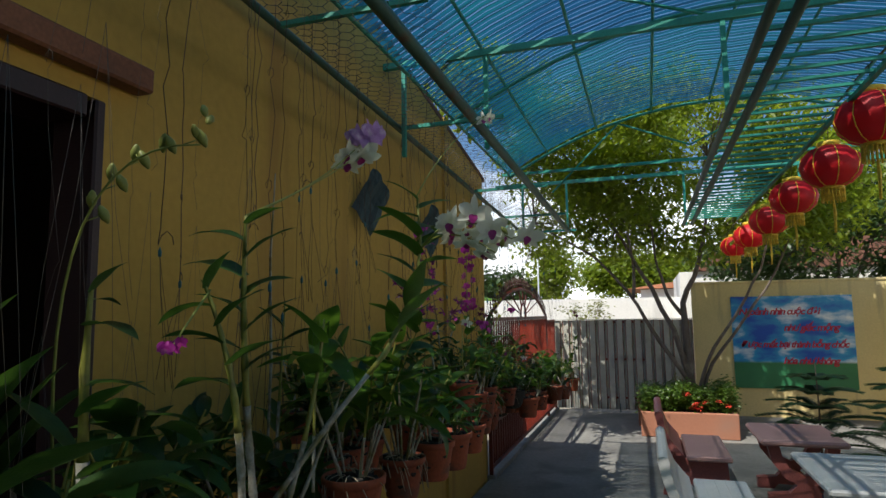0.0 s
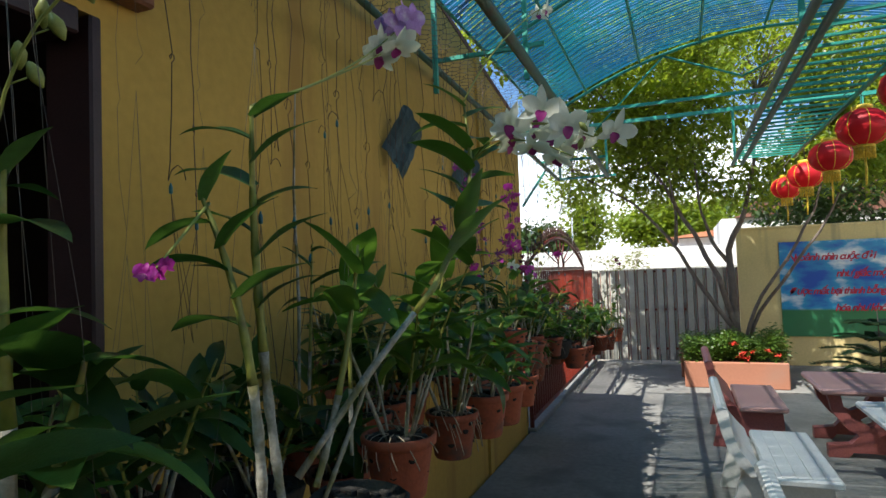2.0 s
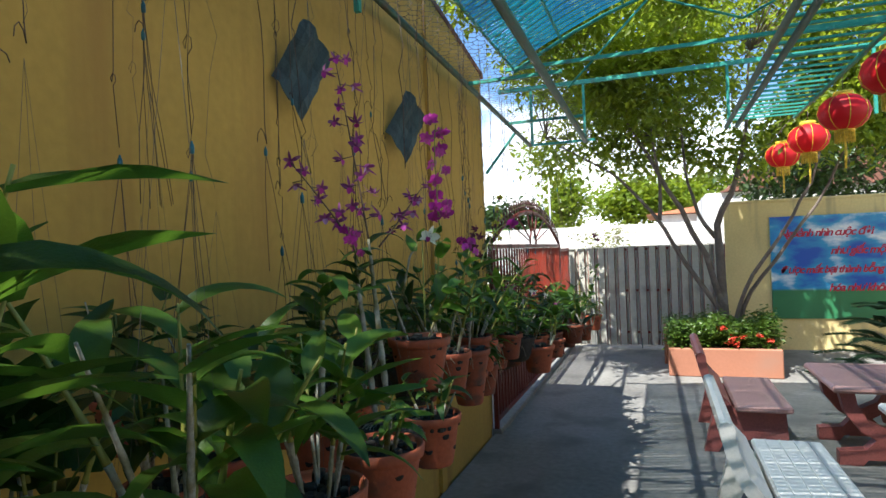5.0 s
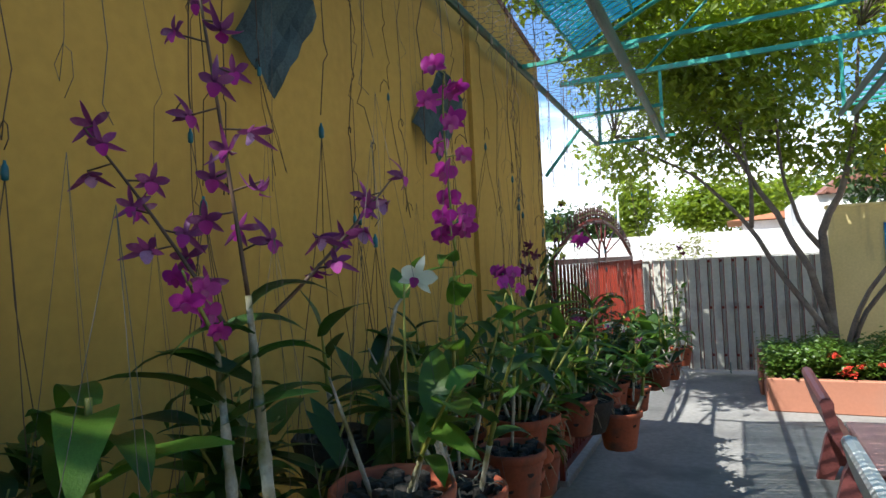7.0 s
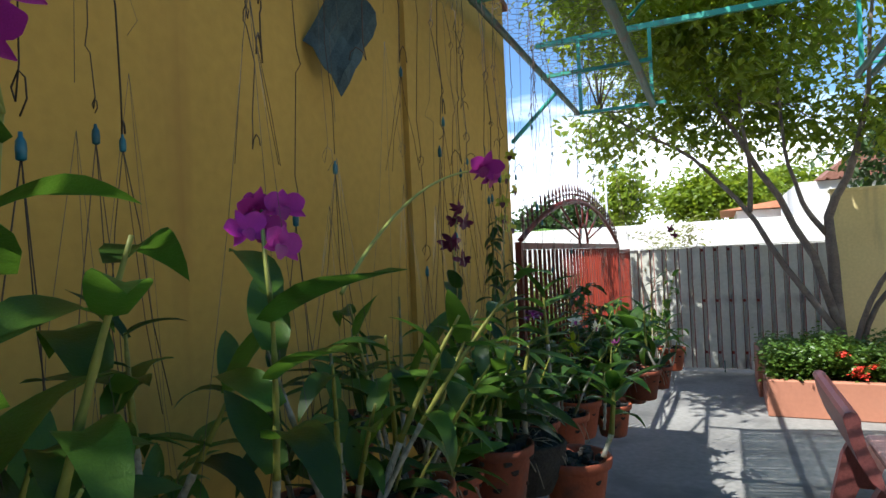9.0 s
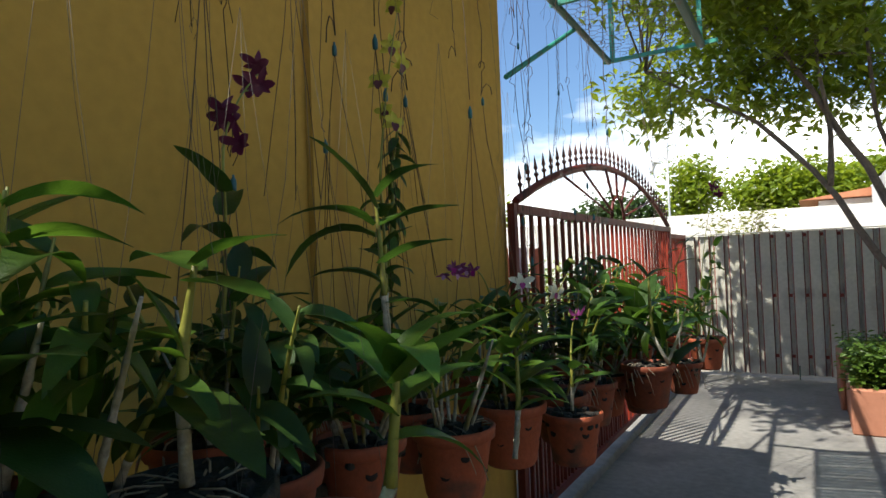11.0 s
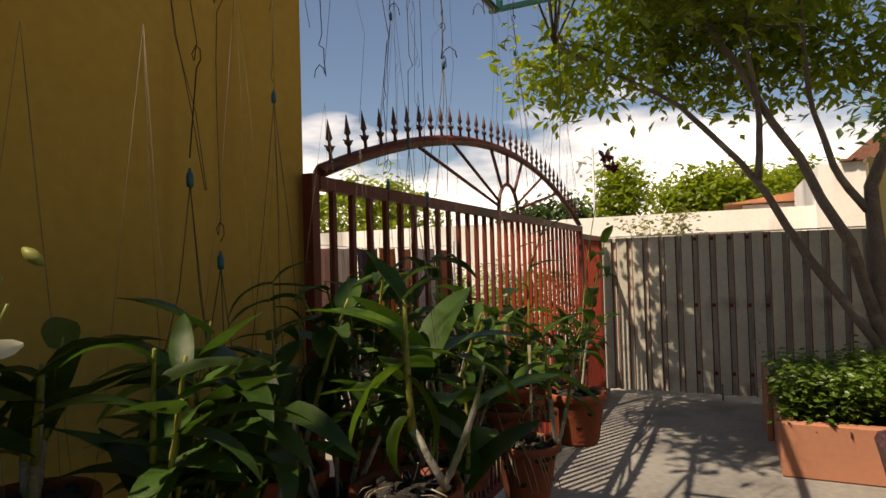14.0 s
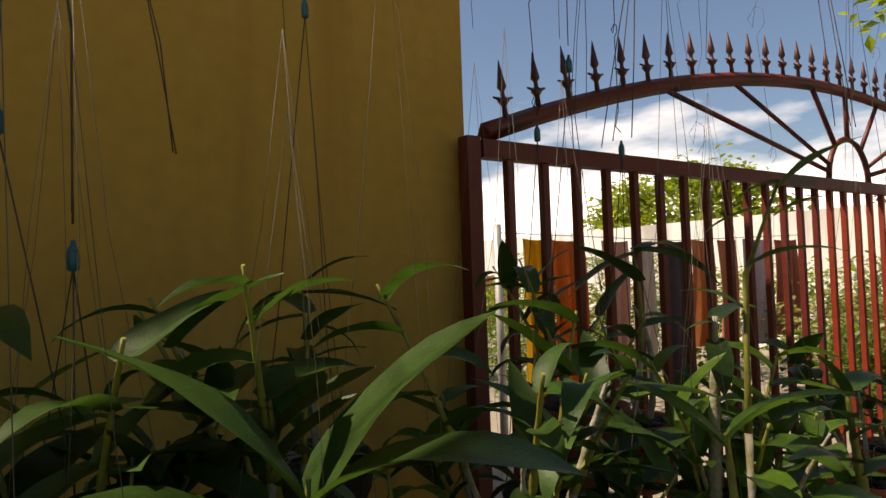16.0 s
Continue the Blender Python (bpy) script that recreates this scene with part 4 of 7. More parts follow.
def far_tree(at, r, seed, label, mat, n=130, count=26, size=0.3):
    rnd = random.Random(seed)
    t = empty("tree", at, label, "tree", "distant trees")
    part("trunk", Geo().tube([(0, 0, 0), (0.1, 0, at[2] + r[2] * 0.8 + 1.2)], [0.2, 0.1], 7).mesh("trunk", M_BARK), t)
    cents = []
    hz_ = r[3]
    for _ in range(n):
        v = Vector((rnd.gauss(0, 1), rnd.gauss(0, 1), rnd.gauss(0, 1))).normalized() * rnd.uniform(0.5, 1)
        cents.append((v.x * r[0], v.y * r[1], hz_ + v.z * r[2]))
    part("crown", fast_mesh(leaf_cloud(cents, count, size, 0.7, rnd, 0.4, 0.3), "crown", mat), t)


far_tree((-3.75, 29, 0), (0.72, 0.7, 1.25, 3.9), 31, "tall narrow tree far beyond the wall", M_TREELEAF, 90, 24, 0.26)
far_tree((-0.6, 33, 0), (2.6, 1.2, 1.1, 4.0), 32, "broad low tree far beyond the wall", M_TREELEAF, 200)
far_tree((2.6, 36, 0), (3.0, 1.2, 1.2, 4.2), 33, "broad low tree far beyond the wall", M_TREELEAF, 200)
far_tree((-7.5, 34, 0), (3.0, 1.2, 1.0, 3.3), 34, "broad low tree far beyond the wall", M_BUSHLEAF, 200)
far_tree((6.5, 22, 0), (3.0, 1.5, 1.6, 4.6), 35, "broad tree behind the old house", M_BUSHLEAF, 220)
far_tree((-14, 26, 0), (4, 2, 1.6, 3.4), 36, "broad low tree past the side yard", M_TREELEAF, 240)


def banana(at, h, seed):
    rnd = random.Random(seed)
    t = empty("banana_plant", at, "banana plant with broad torn green leaves", "plant", "banana plants")
    part("stem", Geo().tube([(0, 0, 0), (0, 0, h * 0.6)], [0.12, 0.08], 8).mesh("stem", M_CANE), t)
    for k in range(7):
        a = k * 0.9 + rnd.random()
        g = Geo()
        L, n = h * 0.55, 8
        for i in range(n + 1):
            u = i / n
            r_, z = L * 0.75 * u, L * (0.9 * u - 0.75 * u * u)
            w = 0.20 * math.sin(math.pi * min(1, u * 0.92 + 0.08)) + 0.005
            g.v += [(r_, -w, z - 0.05), (r_, 0, z), (r_, w, z - 0.05)]
        for i in range(n):
            for q in (0, 1):
                g.face((3 * i + q, 3 * i + q + 1, 3 * i + 4 + q, 3 * i + 3 + q), 0, True)
        part("leaf", fast_mesh(g, "leaf", M_PALELEAF), t, "", pose(0, 0, h * 0.58, 0, 0, math.degrees(a)))


for x, yy, h in ((-4.6, 20, 3.3), (-3.4, 20.5, 3.2), (-5.6, 21, 3.5), (-2.6, 22, 3.0), (-1.0, 23, 3.0)):
    banana((x, yy, 0), h, int(yy * 10))
rr = random.Random(5)
shrub = empty("shrub", (-1.05, 14.6, 0), "sparse pale yellow-green shrub beyond the fence", "shrub")
cents = []
for k in range(16):
    a = rr.uniform(0, 6.28)
    tip = (0.55 * math.cos(a) * rr.random() ** 0.5, 0.35 * math.sin(a), rr.uniform(1.75, 2.2))
    part("stem", Geo().tube([(0, 0, 0), (tip[0] * 0.4, tip[1] * 0.4, 1.3), tip], [0.012, 0.008, 0.004], 4).mesh("stem", M_BARK), shrub)
    cents.append(tip)
part("foliage", fast_mesh(leaf_cloud(cents, 22, 0.08, 0.22, rr, 0.2, 0.35), "foliage", M_PALE), shrub)
lamp = empty("street_lamp", (-3.05, 20.5, 0), "white street lamp on a thin steel pole", "street lamp")
part("pole", Geo().tube([(0, 0, 0), (0, 0, 4.3)], [0.035, 0.025], 8).mesh("pole", M_STEEL), lamp)
part("arm", Geo().tube([(0, 0, 4.0), (-0.15, 0, 4.1), (-0.3, 0, 4.02)], 0.02, 6).mesh("arm", M_STEEL), lamp)
part("head", Geo().lathe([(0.02, 0.12), (0.06, 0.10), (0.16, 0.03), (0.15, 0.0), (0.02, -0.01)], 14).mesh("head", M_LAMP), lamp, "white bowl lamp head", pose(-0.3, 0, 3.95, 0, 25, 0))
part("tube_lamp", Geo().tube([(-0.3, 0, 3.95), (-0.42, 0, 3.7)], [0.05, 0.035], 8).mesh("tube_lamp", M_LAMP), lamp)

# ---- side yard seen through the gate ----
thing("side_wall", Geo().box(-13, 6, -0.1, -12.8, 30, 1.35).mesh("side_wall", M_PINK), "low salmon-pink wall across the side yard", "wall", kind="structure")
for x, yy in ((-4.2, 9.58), (-4.2, 14.6)):
    pole = thing("clothes_pole", Geo().tube([(0, 0, -0.03), (0, 0, 1.92)], 0.035, 10).mesh("clothes_pole", M_STEEL), "pale steel post of a washing line", "pole", "clothes poles", m=pose(x, yy, 0))
thing("washing_line", Geo().tube([(-4.2, 9.58, 1.85), (-4.2, 12, 1.78), (-4.2, 14.6, 1.85)], 0.005, 5).mesh("washing_line", M_STEEL), "wire washing line between two posts", "washing line")
def cloth(y0, y1, z0, z1, c, label, seed):
    g = Geo()
    n, k = 12, 9
    for j in range(k):
        for i in range(n):
            u, v = i / (n - 1), j / (k - 1)
            g.v.append((0.035 * math.sin(u * 17 + seed) * (0.3 + v) + 0.02 * math.sin(v * 4), (y1 - y0) * (u + 0.06 * v * math.sin(seed)), -(z1 - z0) * v - 0.015 * math.sin(u * 3.1)))
    for j in range(k - 1):
        for i in range(n - 1):
            g.face((j * n + i, j * n + i + 1, (j + 1) * n + i + 1, (j + 1) * n + i), 0, True)
    ob = thing("hanging_cloth", fast_mesh(g, "hanging_cloth", plain_cloth("cloth", c)), label, "cloth", "washing on the line", m=pose(-4.2, y0, z1))
    ob.modifiers.new("thick", "SOLIDIFY").thickness = 0.004
for y0, y1, z0, z1, c, label in (
        (9.86, 10.16, 0.30, 1.80, (0.75, 0.42, 0.01), "bright yellow robe hanging on the washing line"),
        (10.18, 10.62, 0.45, 1.79, (0.62, 0.16, 0.02), "orange robe hanging on the washing line"),
        (10.85, 11.25, 0.50, 1.78, (0.55, 0.33, 0.28), "pale pink cloth hanging on the washing line"),
        (11.3, 11.6, 0.40, 1.78, (0.60, 0.52, 0.48), "cream cloth hanging on the washing line"),
        (11.75, 12.25, 0.28, 1.78, (0.07, 0.05, 0.07), "dark patterned cloth hanging on the washing line"),
        (12.75, 13.15, 0.45, 1.79, (0.48, 0.18, 0.10), "rust-brown cloth hanging on the washing line"),
        (12.3, 12.68, 0.62, 1.79, (0.50, 0.16, 0.05), "orange-brown cloth hanging on the washing line"),
        (14.0, 14.5, 0.60, 1.79, (0.40, 0.12, 0.07), "brick-red cloth hanging on the washing line"),
        (13.3, 13.9, 0.55, 1.80, (0.45, 0.36, 0.42), "mauve-grey cloth hanging on the washing line")):
    cloth(y0, y1, z0, z1, c, label, y0 * 7)
for x, yy, r, h, mat, sd in ((-3.2, 13.6, 0.6, 0.75, M_PALE, 1), (-2.6, 12.6, 0.4, 0.55, M_HEDGE, 2), (-3.0, 15.2, 0.8, 0.9, M_HEDGE, 3), (-7.2, 13.5, 0.9, 0.8, M_HEDGE, 4), (-8.0, 16.5, 1.2, 1.1, M_PALE, 5), (-9.5, 14.0, 1.0, 0.9, M_TREELEAF, 6), (-6.5, 18.5, 1.3, 1.2, M_HEDGE, 7), (-5.4, 11.2, 0.7, 0.75, M_HEDGE, 8), (-5.6, 12.6, 0.7, 0.85, M_PALE, 9), (-5.3, 14.0, 0.8, 0.9, M_HEDGE, 10), (-5.2, 15.6, 0.8, 0.95, M_TREELEAF, 11), (-4.6, 16.8, 0.8, 0.95, M_HEDGE, 12), (-7.4, 11.0, 0.9, 0.8, M_TREELEAF, 13), (-9.0, 12.0, 1.2, 0.8, M_HEDGE, 14), (-3.4, 17.5, 0.8, 0.9, M_PALE, 15)):
    rnd = random.Random(sd)
    cents = [(r * rnd.gauss(0, 0.45), r * rnd.gauss(0, 0.45), h * rnd.uniform(0.2, 1.5)) for _ in range(60)]
    thing("shrub", fast_mesh(leaf_cloud(cents, 26, 0.10, 0.3, rnd, 0.3, 0.3), "shrub", mat), "leafy shrub in the side yard", "shrub", "side yard shrubs", m=pose(x, yy, 0))
for x, yy, sd in ((-6.3, 12.2, 1), (-7.8, 15.0, 2)):
    rnd = random.Random(sd)
    t = empty("palm", (x, yy, 0), "small feathery palm in the side yard", "palm", "side yard palms")
    part("trunk", Geo().tube([(0, 0, 0), (0.03, 0, 1.5)], [0.06, 0.045], 8).mesh("trunk", M_BARK), t)
    for k in range(12):
        g = Geo()
        L = 0.9
        for i in range(12):
            u = i / 11
            px, pz = L * 0.8 * u, L * (0.7 * u - 0.75 * u * u)
            for s in (-1, 1):
                g.tube([(px, 0, pz), (px + 0.08, s * 0.22 * math.sin(0.5 + 2.4 * u), pz - 0.08)], [0.008, 0.003], 3)
        part("frond", fast_mesh(g, "frond", M_TREELEAF), t, "", pose(0.03, 0, 1.5, 0, rnd.uniform(-25, 15), k * 30 + rnd.uniform(-8, 8)))

# ---- orchids: shared leaf and flower meshes ----
def leaf_mesh(length, width, bend, fold, mat, n=7):
    """A strap leaf along +x that arches downwards."""
    g = Geo()
    for i in range(n + 1):
        u = i / n
        w = width * (math.sin(math.pi * (0.10 + 0.90 * u) ** 0.75)) ** 0.8 * (1 if u < 0.995 else 0.05) + 0.0012
        a = bend * u
        x = length * (u if bend < 0.01 else math.sin(a) / bend)
        z = length * (0 if bend < 0.01 else -(1 - math.cos(a)) / bend)
        h = fold * w
        wave = 0.012 * math.sin(9 * u + 20 * width)
        g.v += [(x, -w, z + h + wave), (x, 0, z), (x, w, z + h - wave)]
    for i in range(n):
        for q in (0, 1):
            g.face((3 * i + q, 3 * i + q + 1, 3 * i + 4 + q, 3 * i + 3 + q), 0, True)
    return smooth_mesh(g, "leaf", mat)


def smooth_mesh(g, name, *mats):
    me = fast_mesh(g, name, *mats)
    me.polygons.foreach_set("use_smooth", [True] * len(me.polygons))
    if len(mats) > 1:
        me.polygons.foreach_set("material_index", g.m)
    return me


LEAVES = [leaf_mesh(1.0, w, b, f, M_LEAF) for w, b, f in ((0.145, 0.5, 0.4), (0.155, 0.9, 0.4), (0.135, 1.3, 0.4), (0.17, 0.35, 0.35), (0.15, 1.7, 0.35))]
DARKLEAVES = [leaf_mesh(1.0, w, b, f, M_LEAFDARK) for w, b, f in ((0.15, 0.5, 0.4), (0.16, 0.9, 0.4), (0.135, 1.3, 0.4), (0.18, 0.35, 0.3), (0.155, 1.7, 0.35))]
BROAD = [leaf_mesh(1.0, w, b, f, M_LEAF, 8) for w, b, f in ((0.20, 0.6, 0.2), (0.23, 0.9, 0.2), (0.21, 0.3, 0.25))]
DARKBROAD = [leaf_mesh(1.0, w, b, f, M_LEAFDARK, 8) for w, b, f in ((0.19, 0.6, 0.2), (0.21, 0.9, 0.2))]
LIMELEAVES = [leaf_mesh(1.0, w, b, f, M_LIME) for w, b, f in ((0.19, 0.6, 0.35), (0.16, 1.0, 0.4))]
NARROW = [leaf_mesh(1.0, w, b, f, M_LEAFDARK) for w, b, f in ((0.075, 0.9, 0.5), (0.07, 1.5, 0.5), (0.08, 0.5, 0.5))]


def flower_mesh(petal, lip, seed, wide=0.40, thin=0.14, cup=0.0, lip_size=1.0, loose=6):
    """A dendrobium bloom facing +x, one unit across: three sepals, two broad petals, a lip."""
    g = Geo()
    rnd = random.Random(seed)
    for k, (ang, L, w) in enumerate(((90, 0.52, thin), (215, 0.50, thin), (325, 0.50, thin), (20, 0.52, wide * 0.5), (160, 0.52, wide * 0.5))):
        a = radians(ang + rnd.uniform(-loose, loose))
        L = L * rnd.uniform(1 - loose / 40, 1 + loose / 60)
        bow = cup * rnd.uniform(0.5, 1.4)
        cy, cz = math.cos(a), math.sin(a)
        b = len(g.v)
        n = 5
        for i in range(n + 1):
            u = i / n
            ww = w * math.sin(math.pi * (0.06 + 0.93 * u) ** (0.8 if k < 3 else 1.15)) ** (0.9 if k < 3 else 0.6) + 0.004
            fx = 0.07 * math.sin(u * 2.2) - 0.12 * u * u * (1 if k < 3 else 0.3) + bow * u ** 1.5
            for s in (-1, 0, 1):
                g.v.append((fx + (0.03 if s else 0) + 0.015 * math.sin(6 * u + k), cy * L * u - cz * s * ww, cz * L * u + cy * s * ww))
        for i in range(n):
            for q in (0, 1):
                g.face((b + 3 * i + q, b + 3 * i + q + 1, b + 3 * i + 4 + q, b + 3 * i + 3 + q), 0, True)
    b = len(g.v)
    n = 5
    for i in range(n + 1):
        u = i / n
        ww = 0.05 + 0.13 * math.sin(math.pi * u ** 1.2)
        for s in (-1, 0, 1):
            g.v.append((0.04 + (0.22 * u - 0.12 * u * u) * lip_size + (0.08 if s else 0) * (1 - u), s * ww * lip_size, -0.02 - 0.36 * u * u * lip_size))
    for i in range(n):
        for q in (0, 1):
            g.face((b + 3 * i + q, b + 3 * i + q + 1, b + 3 * i + 4 + q, b + 3 * i + 3 + q), 1, True)
    g.tube([(0.0, 0, 0), (-0.10, 0, -0.06), (-0.24, 0, 0.02)], [0.03, 0.03, 0.015], 5, 0)
    return smooth_mesh(g, "flower", petal, lip)


FLOWERS = {
    "white": [flower_mesh(M_PETALW, M_LIP, s, 0.36, 0.11, 0.10, 0.72, 9) for s in (1, 2, 13)],
    "star": [flower_mesh(M_PETALW, M_LIP, s, 0.24, 0.115, 0.06, 0.7, 9) for s in (21, 22)],
    "magenta": [flower_mesh(M_PETALP, M_LIP, s, 0.46, 0.13, 0.08, 0.9, 10) for s in (3, 4, 14)],
    "mauve": [flower_mesh(M_PETALM, M_PETALV if s == 15 else M_PETALP, s, 0.21, 0.072, q, 0.9, 20) for s, q in ((5, 0.30), (6, -0.30), (15, 0.55), (16, 0.10))],
    "violet": [flower_mesh(M_PETALV, M_PETALV, s, 0.42, 0.13) for s in (11, 12)],
    "wine": [flower_mesh(M_PETALD, M_PETALD, s, 0.26, 0.10, q, 0.9, 14) for s, q in ((7, -0.2), (8, 0.2))],
    "yellow": [flower_mesh(M_PETALY, M_LIPDARK, s, 0.3) for s in (9, 10)],
}
BUDS = smooth_mesh(Geo().lathe([(0.05, -0.5), (0.22, -0.2), (0.26, 0.1), (0.12, 0.42), (0.02, 0.5)], 8), "bud", M_STALK)


def aim(p, d, roll, s):
    """A pose at p whose +x points along d."""
    d = Vector(d).normalized()
    q = d.to_track_quat("X", "Z")
    return Matrix.LocRotScale(p, q, Vector((s, s, s))) @ Matrix.Rotation(roll, 4, "X")


def cane(th, pts, r, rnd, leaves, leaf_len, kit, old=False, first=0.35, papery=0.4):
    """One cane as a part, with its alternate leaves as parts."""
    pts = [Vector(p) for p in pts]
    P = curve(*pts, 9) if len(pts) == 3 else pts
    g = Geo()
    r = r * 0.56
    rs = []
    fine = []
    for i in range(len(P) - 1):
        for k in range(3):
            fine.append(P[i].lerp(P[i + 1], k / 3))
            u = (i + k / 3) / (len(P) - 1)
            rs.append(r * (0.75 + 0.5 * math.sin(math.pi * (0.15 + 0.8 * u))) * (1.16 if k == 0 else 0.95) * (1 - 0.45 * u))
    fine.append(P[-1])
    rs.append(r * 0.45)
    cut = len(fine) if old else int(len(fine) * papery)
    if cut > 1:
        g.tube(fine[:cut], rs[:cut], 8, 0)
    if cut < len(fine) - 1:
        k0 = max(0, cut - 1)
        g.tube(fine[k0:], rs[k0:], 8, 1)
    part("cane", g.mesh("cane", M_OLDCANE, M_CANE), th, "pale papery old cane" if old else "")
    a0 = rnd.uniform(0, 6.28)
    for i in range(leaves):
        u = first + (1 - first) * (i + 0.5) / leaves
        k = u * (len(P) - 1)
        j = min(int(k), len(P) - 2)
        p = P[j].lerp(P[j + 1], k - j)
        ax = (P[j + 1] - P[j]).normalized()
        a = a0 + i * math.pi + rnd.uniform(-0.5, 0.5)
        side = ax.orthogonal().normalized()
        side = (side * math.cos(a) + ax.cross(side) * math.sin(a)).normalized()
        d = side * rnd.uniform(0.7, 1.0) + ax * rnd.uniform(0.35, 0.9)
        s = leaf_len * rnd.uniform(0.75, 1.15) * (0.85 if i == leaves - 1 else 1)
        part("leaf", kit[rnd.randrange(len(kit))], th, "", aim(p, d, rnd.uniform(-0.4, 0.4), s))
    return P


def spray(th, pts, colour, n, size, rnd, face, start=0.4, buds=0, stalk=None, reach=0.024):
    """A flower stalk as a part, its flowers as parts, turned roughly to the face direction."""
    P = curve(*pts, 14)
    part("flower_stalk", Geo().tube(P, [0.0028 - 0.0014 * i / 13 for i in range(14)], 5).mesh("flower_stalk", stalk or M_STALK), th)
    for i in range(n):
        u = start + (1 - start) * i / max(1, n - 1)
        k = u * 13
        j = min(int(k), 12)
        p = P[j].lerp(P[j + 1], k - j)
        a = i * 2.3 + rnd.uniform(-0.4, 0.4)
        off = Vector((math.cos(a) * reach, math.sin(a) * reach, reach * rnd.uniform(-0.6, 0.5)))
        d = Vector(face) + Vector((rnd.uniform(-0.9, 0.9), rnd.uniform(-0.9, 0.9), rnd.uniform(-0.7, 0.25)))
        q = p + off * size / 0.06
        part("pedicel", Geo().tube([p, q - d.normalized() * size * 0.2], 0.0012, 4).mesh("pedicel", stalk or M_STALK), th)
        part("flower", FLOWERS[colour][(i * 3 + rnd.randrange(2)) % len(FLOWERS[colour])], th, "", aim(q, d, rnd.uniform(-0.3, 0.3), size * rnd.uniform(0.85, 1.1)))
    for i in range(buds):
        p = P[13] + Vector((rnd.uniform(-0.02, 0.02), 0.012 * i, 0.02 + 0.02 * i))
        part("bud", BUDS, th, "pale green flower bud", aim(p, (rnd.uniform(-1, 1), rnd.uniform(-1, 1), 0.6), 0, 0.024))


# pots
def pot_mesh(r, h):
    g = Geo()
    g.lathe([(r * 0.66, -h), (r * 0.70, -h * 0.95), (r * 0.90, -h * 0.2), (r * 0.92, -h * 0.18), (r * 1.0, -h * 0.16), (r * 1.02, -0.004), (r * 0.98, 0.0), (r * 0.90, -0.004), (r * 0.86, -0.02)], 20, wobble=0.006)
    return g.mesh("pot", M_POT)
POTS = [pot_mesh(0.082, 0.138), pot_mesh(0.089, 0.145), pot_mesh(0.076, 0.128)]
POT_R = [0.082, 0.089, 0.076]
BASKET = Geo().lathe([(0.042, -0.13), (0.065, -0.12), (0.088, -0.06), (0.096, -0.006), (0.091, 0.0), (0.078, -0.014)], 16, wobble=0.05).mesh("pot", M_BASKET)
HOLE = Geo().lathe([(0.0105, 0.0), (0.010, 0.0022), (0.004, 0.0026)], 10).mesh("hole", M_HOLE)
CLIP = Geo().lathe([(0.003, -0.017), (0.0062, -0.015), (0.0068, -0.002), (0.0060, 0.008), (0.0030, 0.013), (0.0026, 0.019)], 8).mesh("clip", M_CLIP)
g = Geo()
rs_ = random.Random(2)
for _ in range(46):
    a, r = rs_.uniform(0, 6.28), 0.066 * math.sqrt(rs_.random())
    x, yv, s = r * math.cos(a), r * math.sin(a), rs_.uniform(0.007, 0.016)
    g.box(x - s, yv - s * 0.7, -0.03, x + s, yv + s * 0.7, -0.012 + rs_.uniform(0, 0.018), bevel=0.003)
SOIL = g.mesh("potting_mix", M_SOIL)


def hook_line(z0, z1, rnd, hook=True):
    """Points of a kinked wire from z0 up to z1, with an open hook at its foot and twisted joints on the way."""
    pts = []
    if hook:
        s = rnd.choice((-1, 1)) * rnd.uniform(0.022, 0.05)
        h = rnd.uniform(0.05, 0.11)
        pts += [(s * 1.25, 0, z0 + h * 0.45), (s * 1.1, 0, z0 + h * 0.8), (s * 0.6, 0, z0 + h), (s * 0.1, 0, z0 + h * 0.8), (-s * 0.2, 0, z0 + h * 0.4), (0, 0, z0 + h * 1.15)]
        z0 += h
    z, x, yv = z0 + 0.05, 0.0, 0.0
    while z < z1 - 0.08:
        pts.append((x, yv, z))
        kind = rnd.random()
        if kind < 0.22:
            r = rnd.uniform(0.008, 0.02)
            pts += [(x + r * 0.8, yv, z + r), (x + r * 0.7, yv, z + 2.4 * r), (x, yv, z + 3 * r), (x - r * 0.8, yv, z + 2.0 * r), (x - r * 0.4, yv, z + r), (x + 0.002, yv, z + 3.4 * r)]
            z += 4 * r
        elif kind < 0.45:
            r = rnd.choice((-1, 1)) * rnd.uniform(0.008, 0.022)
            pts += [(x + r, yv, z + 0.015), (x + r * 0.3, yv, z + 0.05)]
            z += 0.06
        z += rnd.uniform(0.07, 0.22)
        x, yv = rnd.uniform(-0.014, 0.014), rnd.uniform(-0.014, 0.014)
    pts.append((0, 0, z1))
    return pts


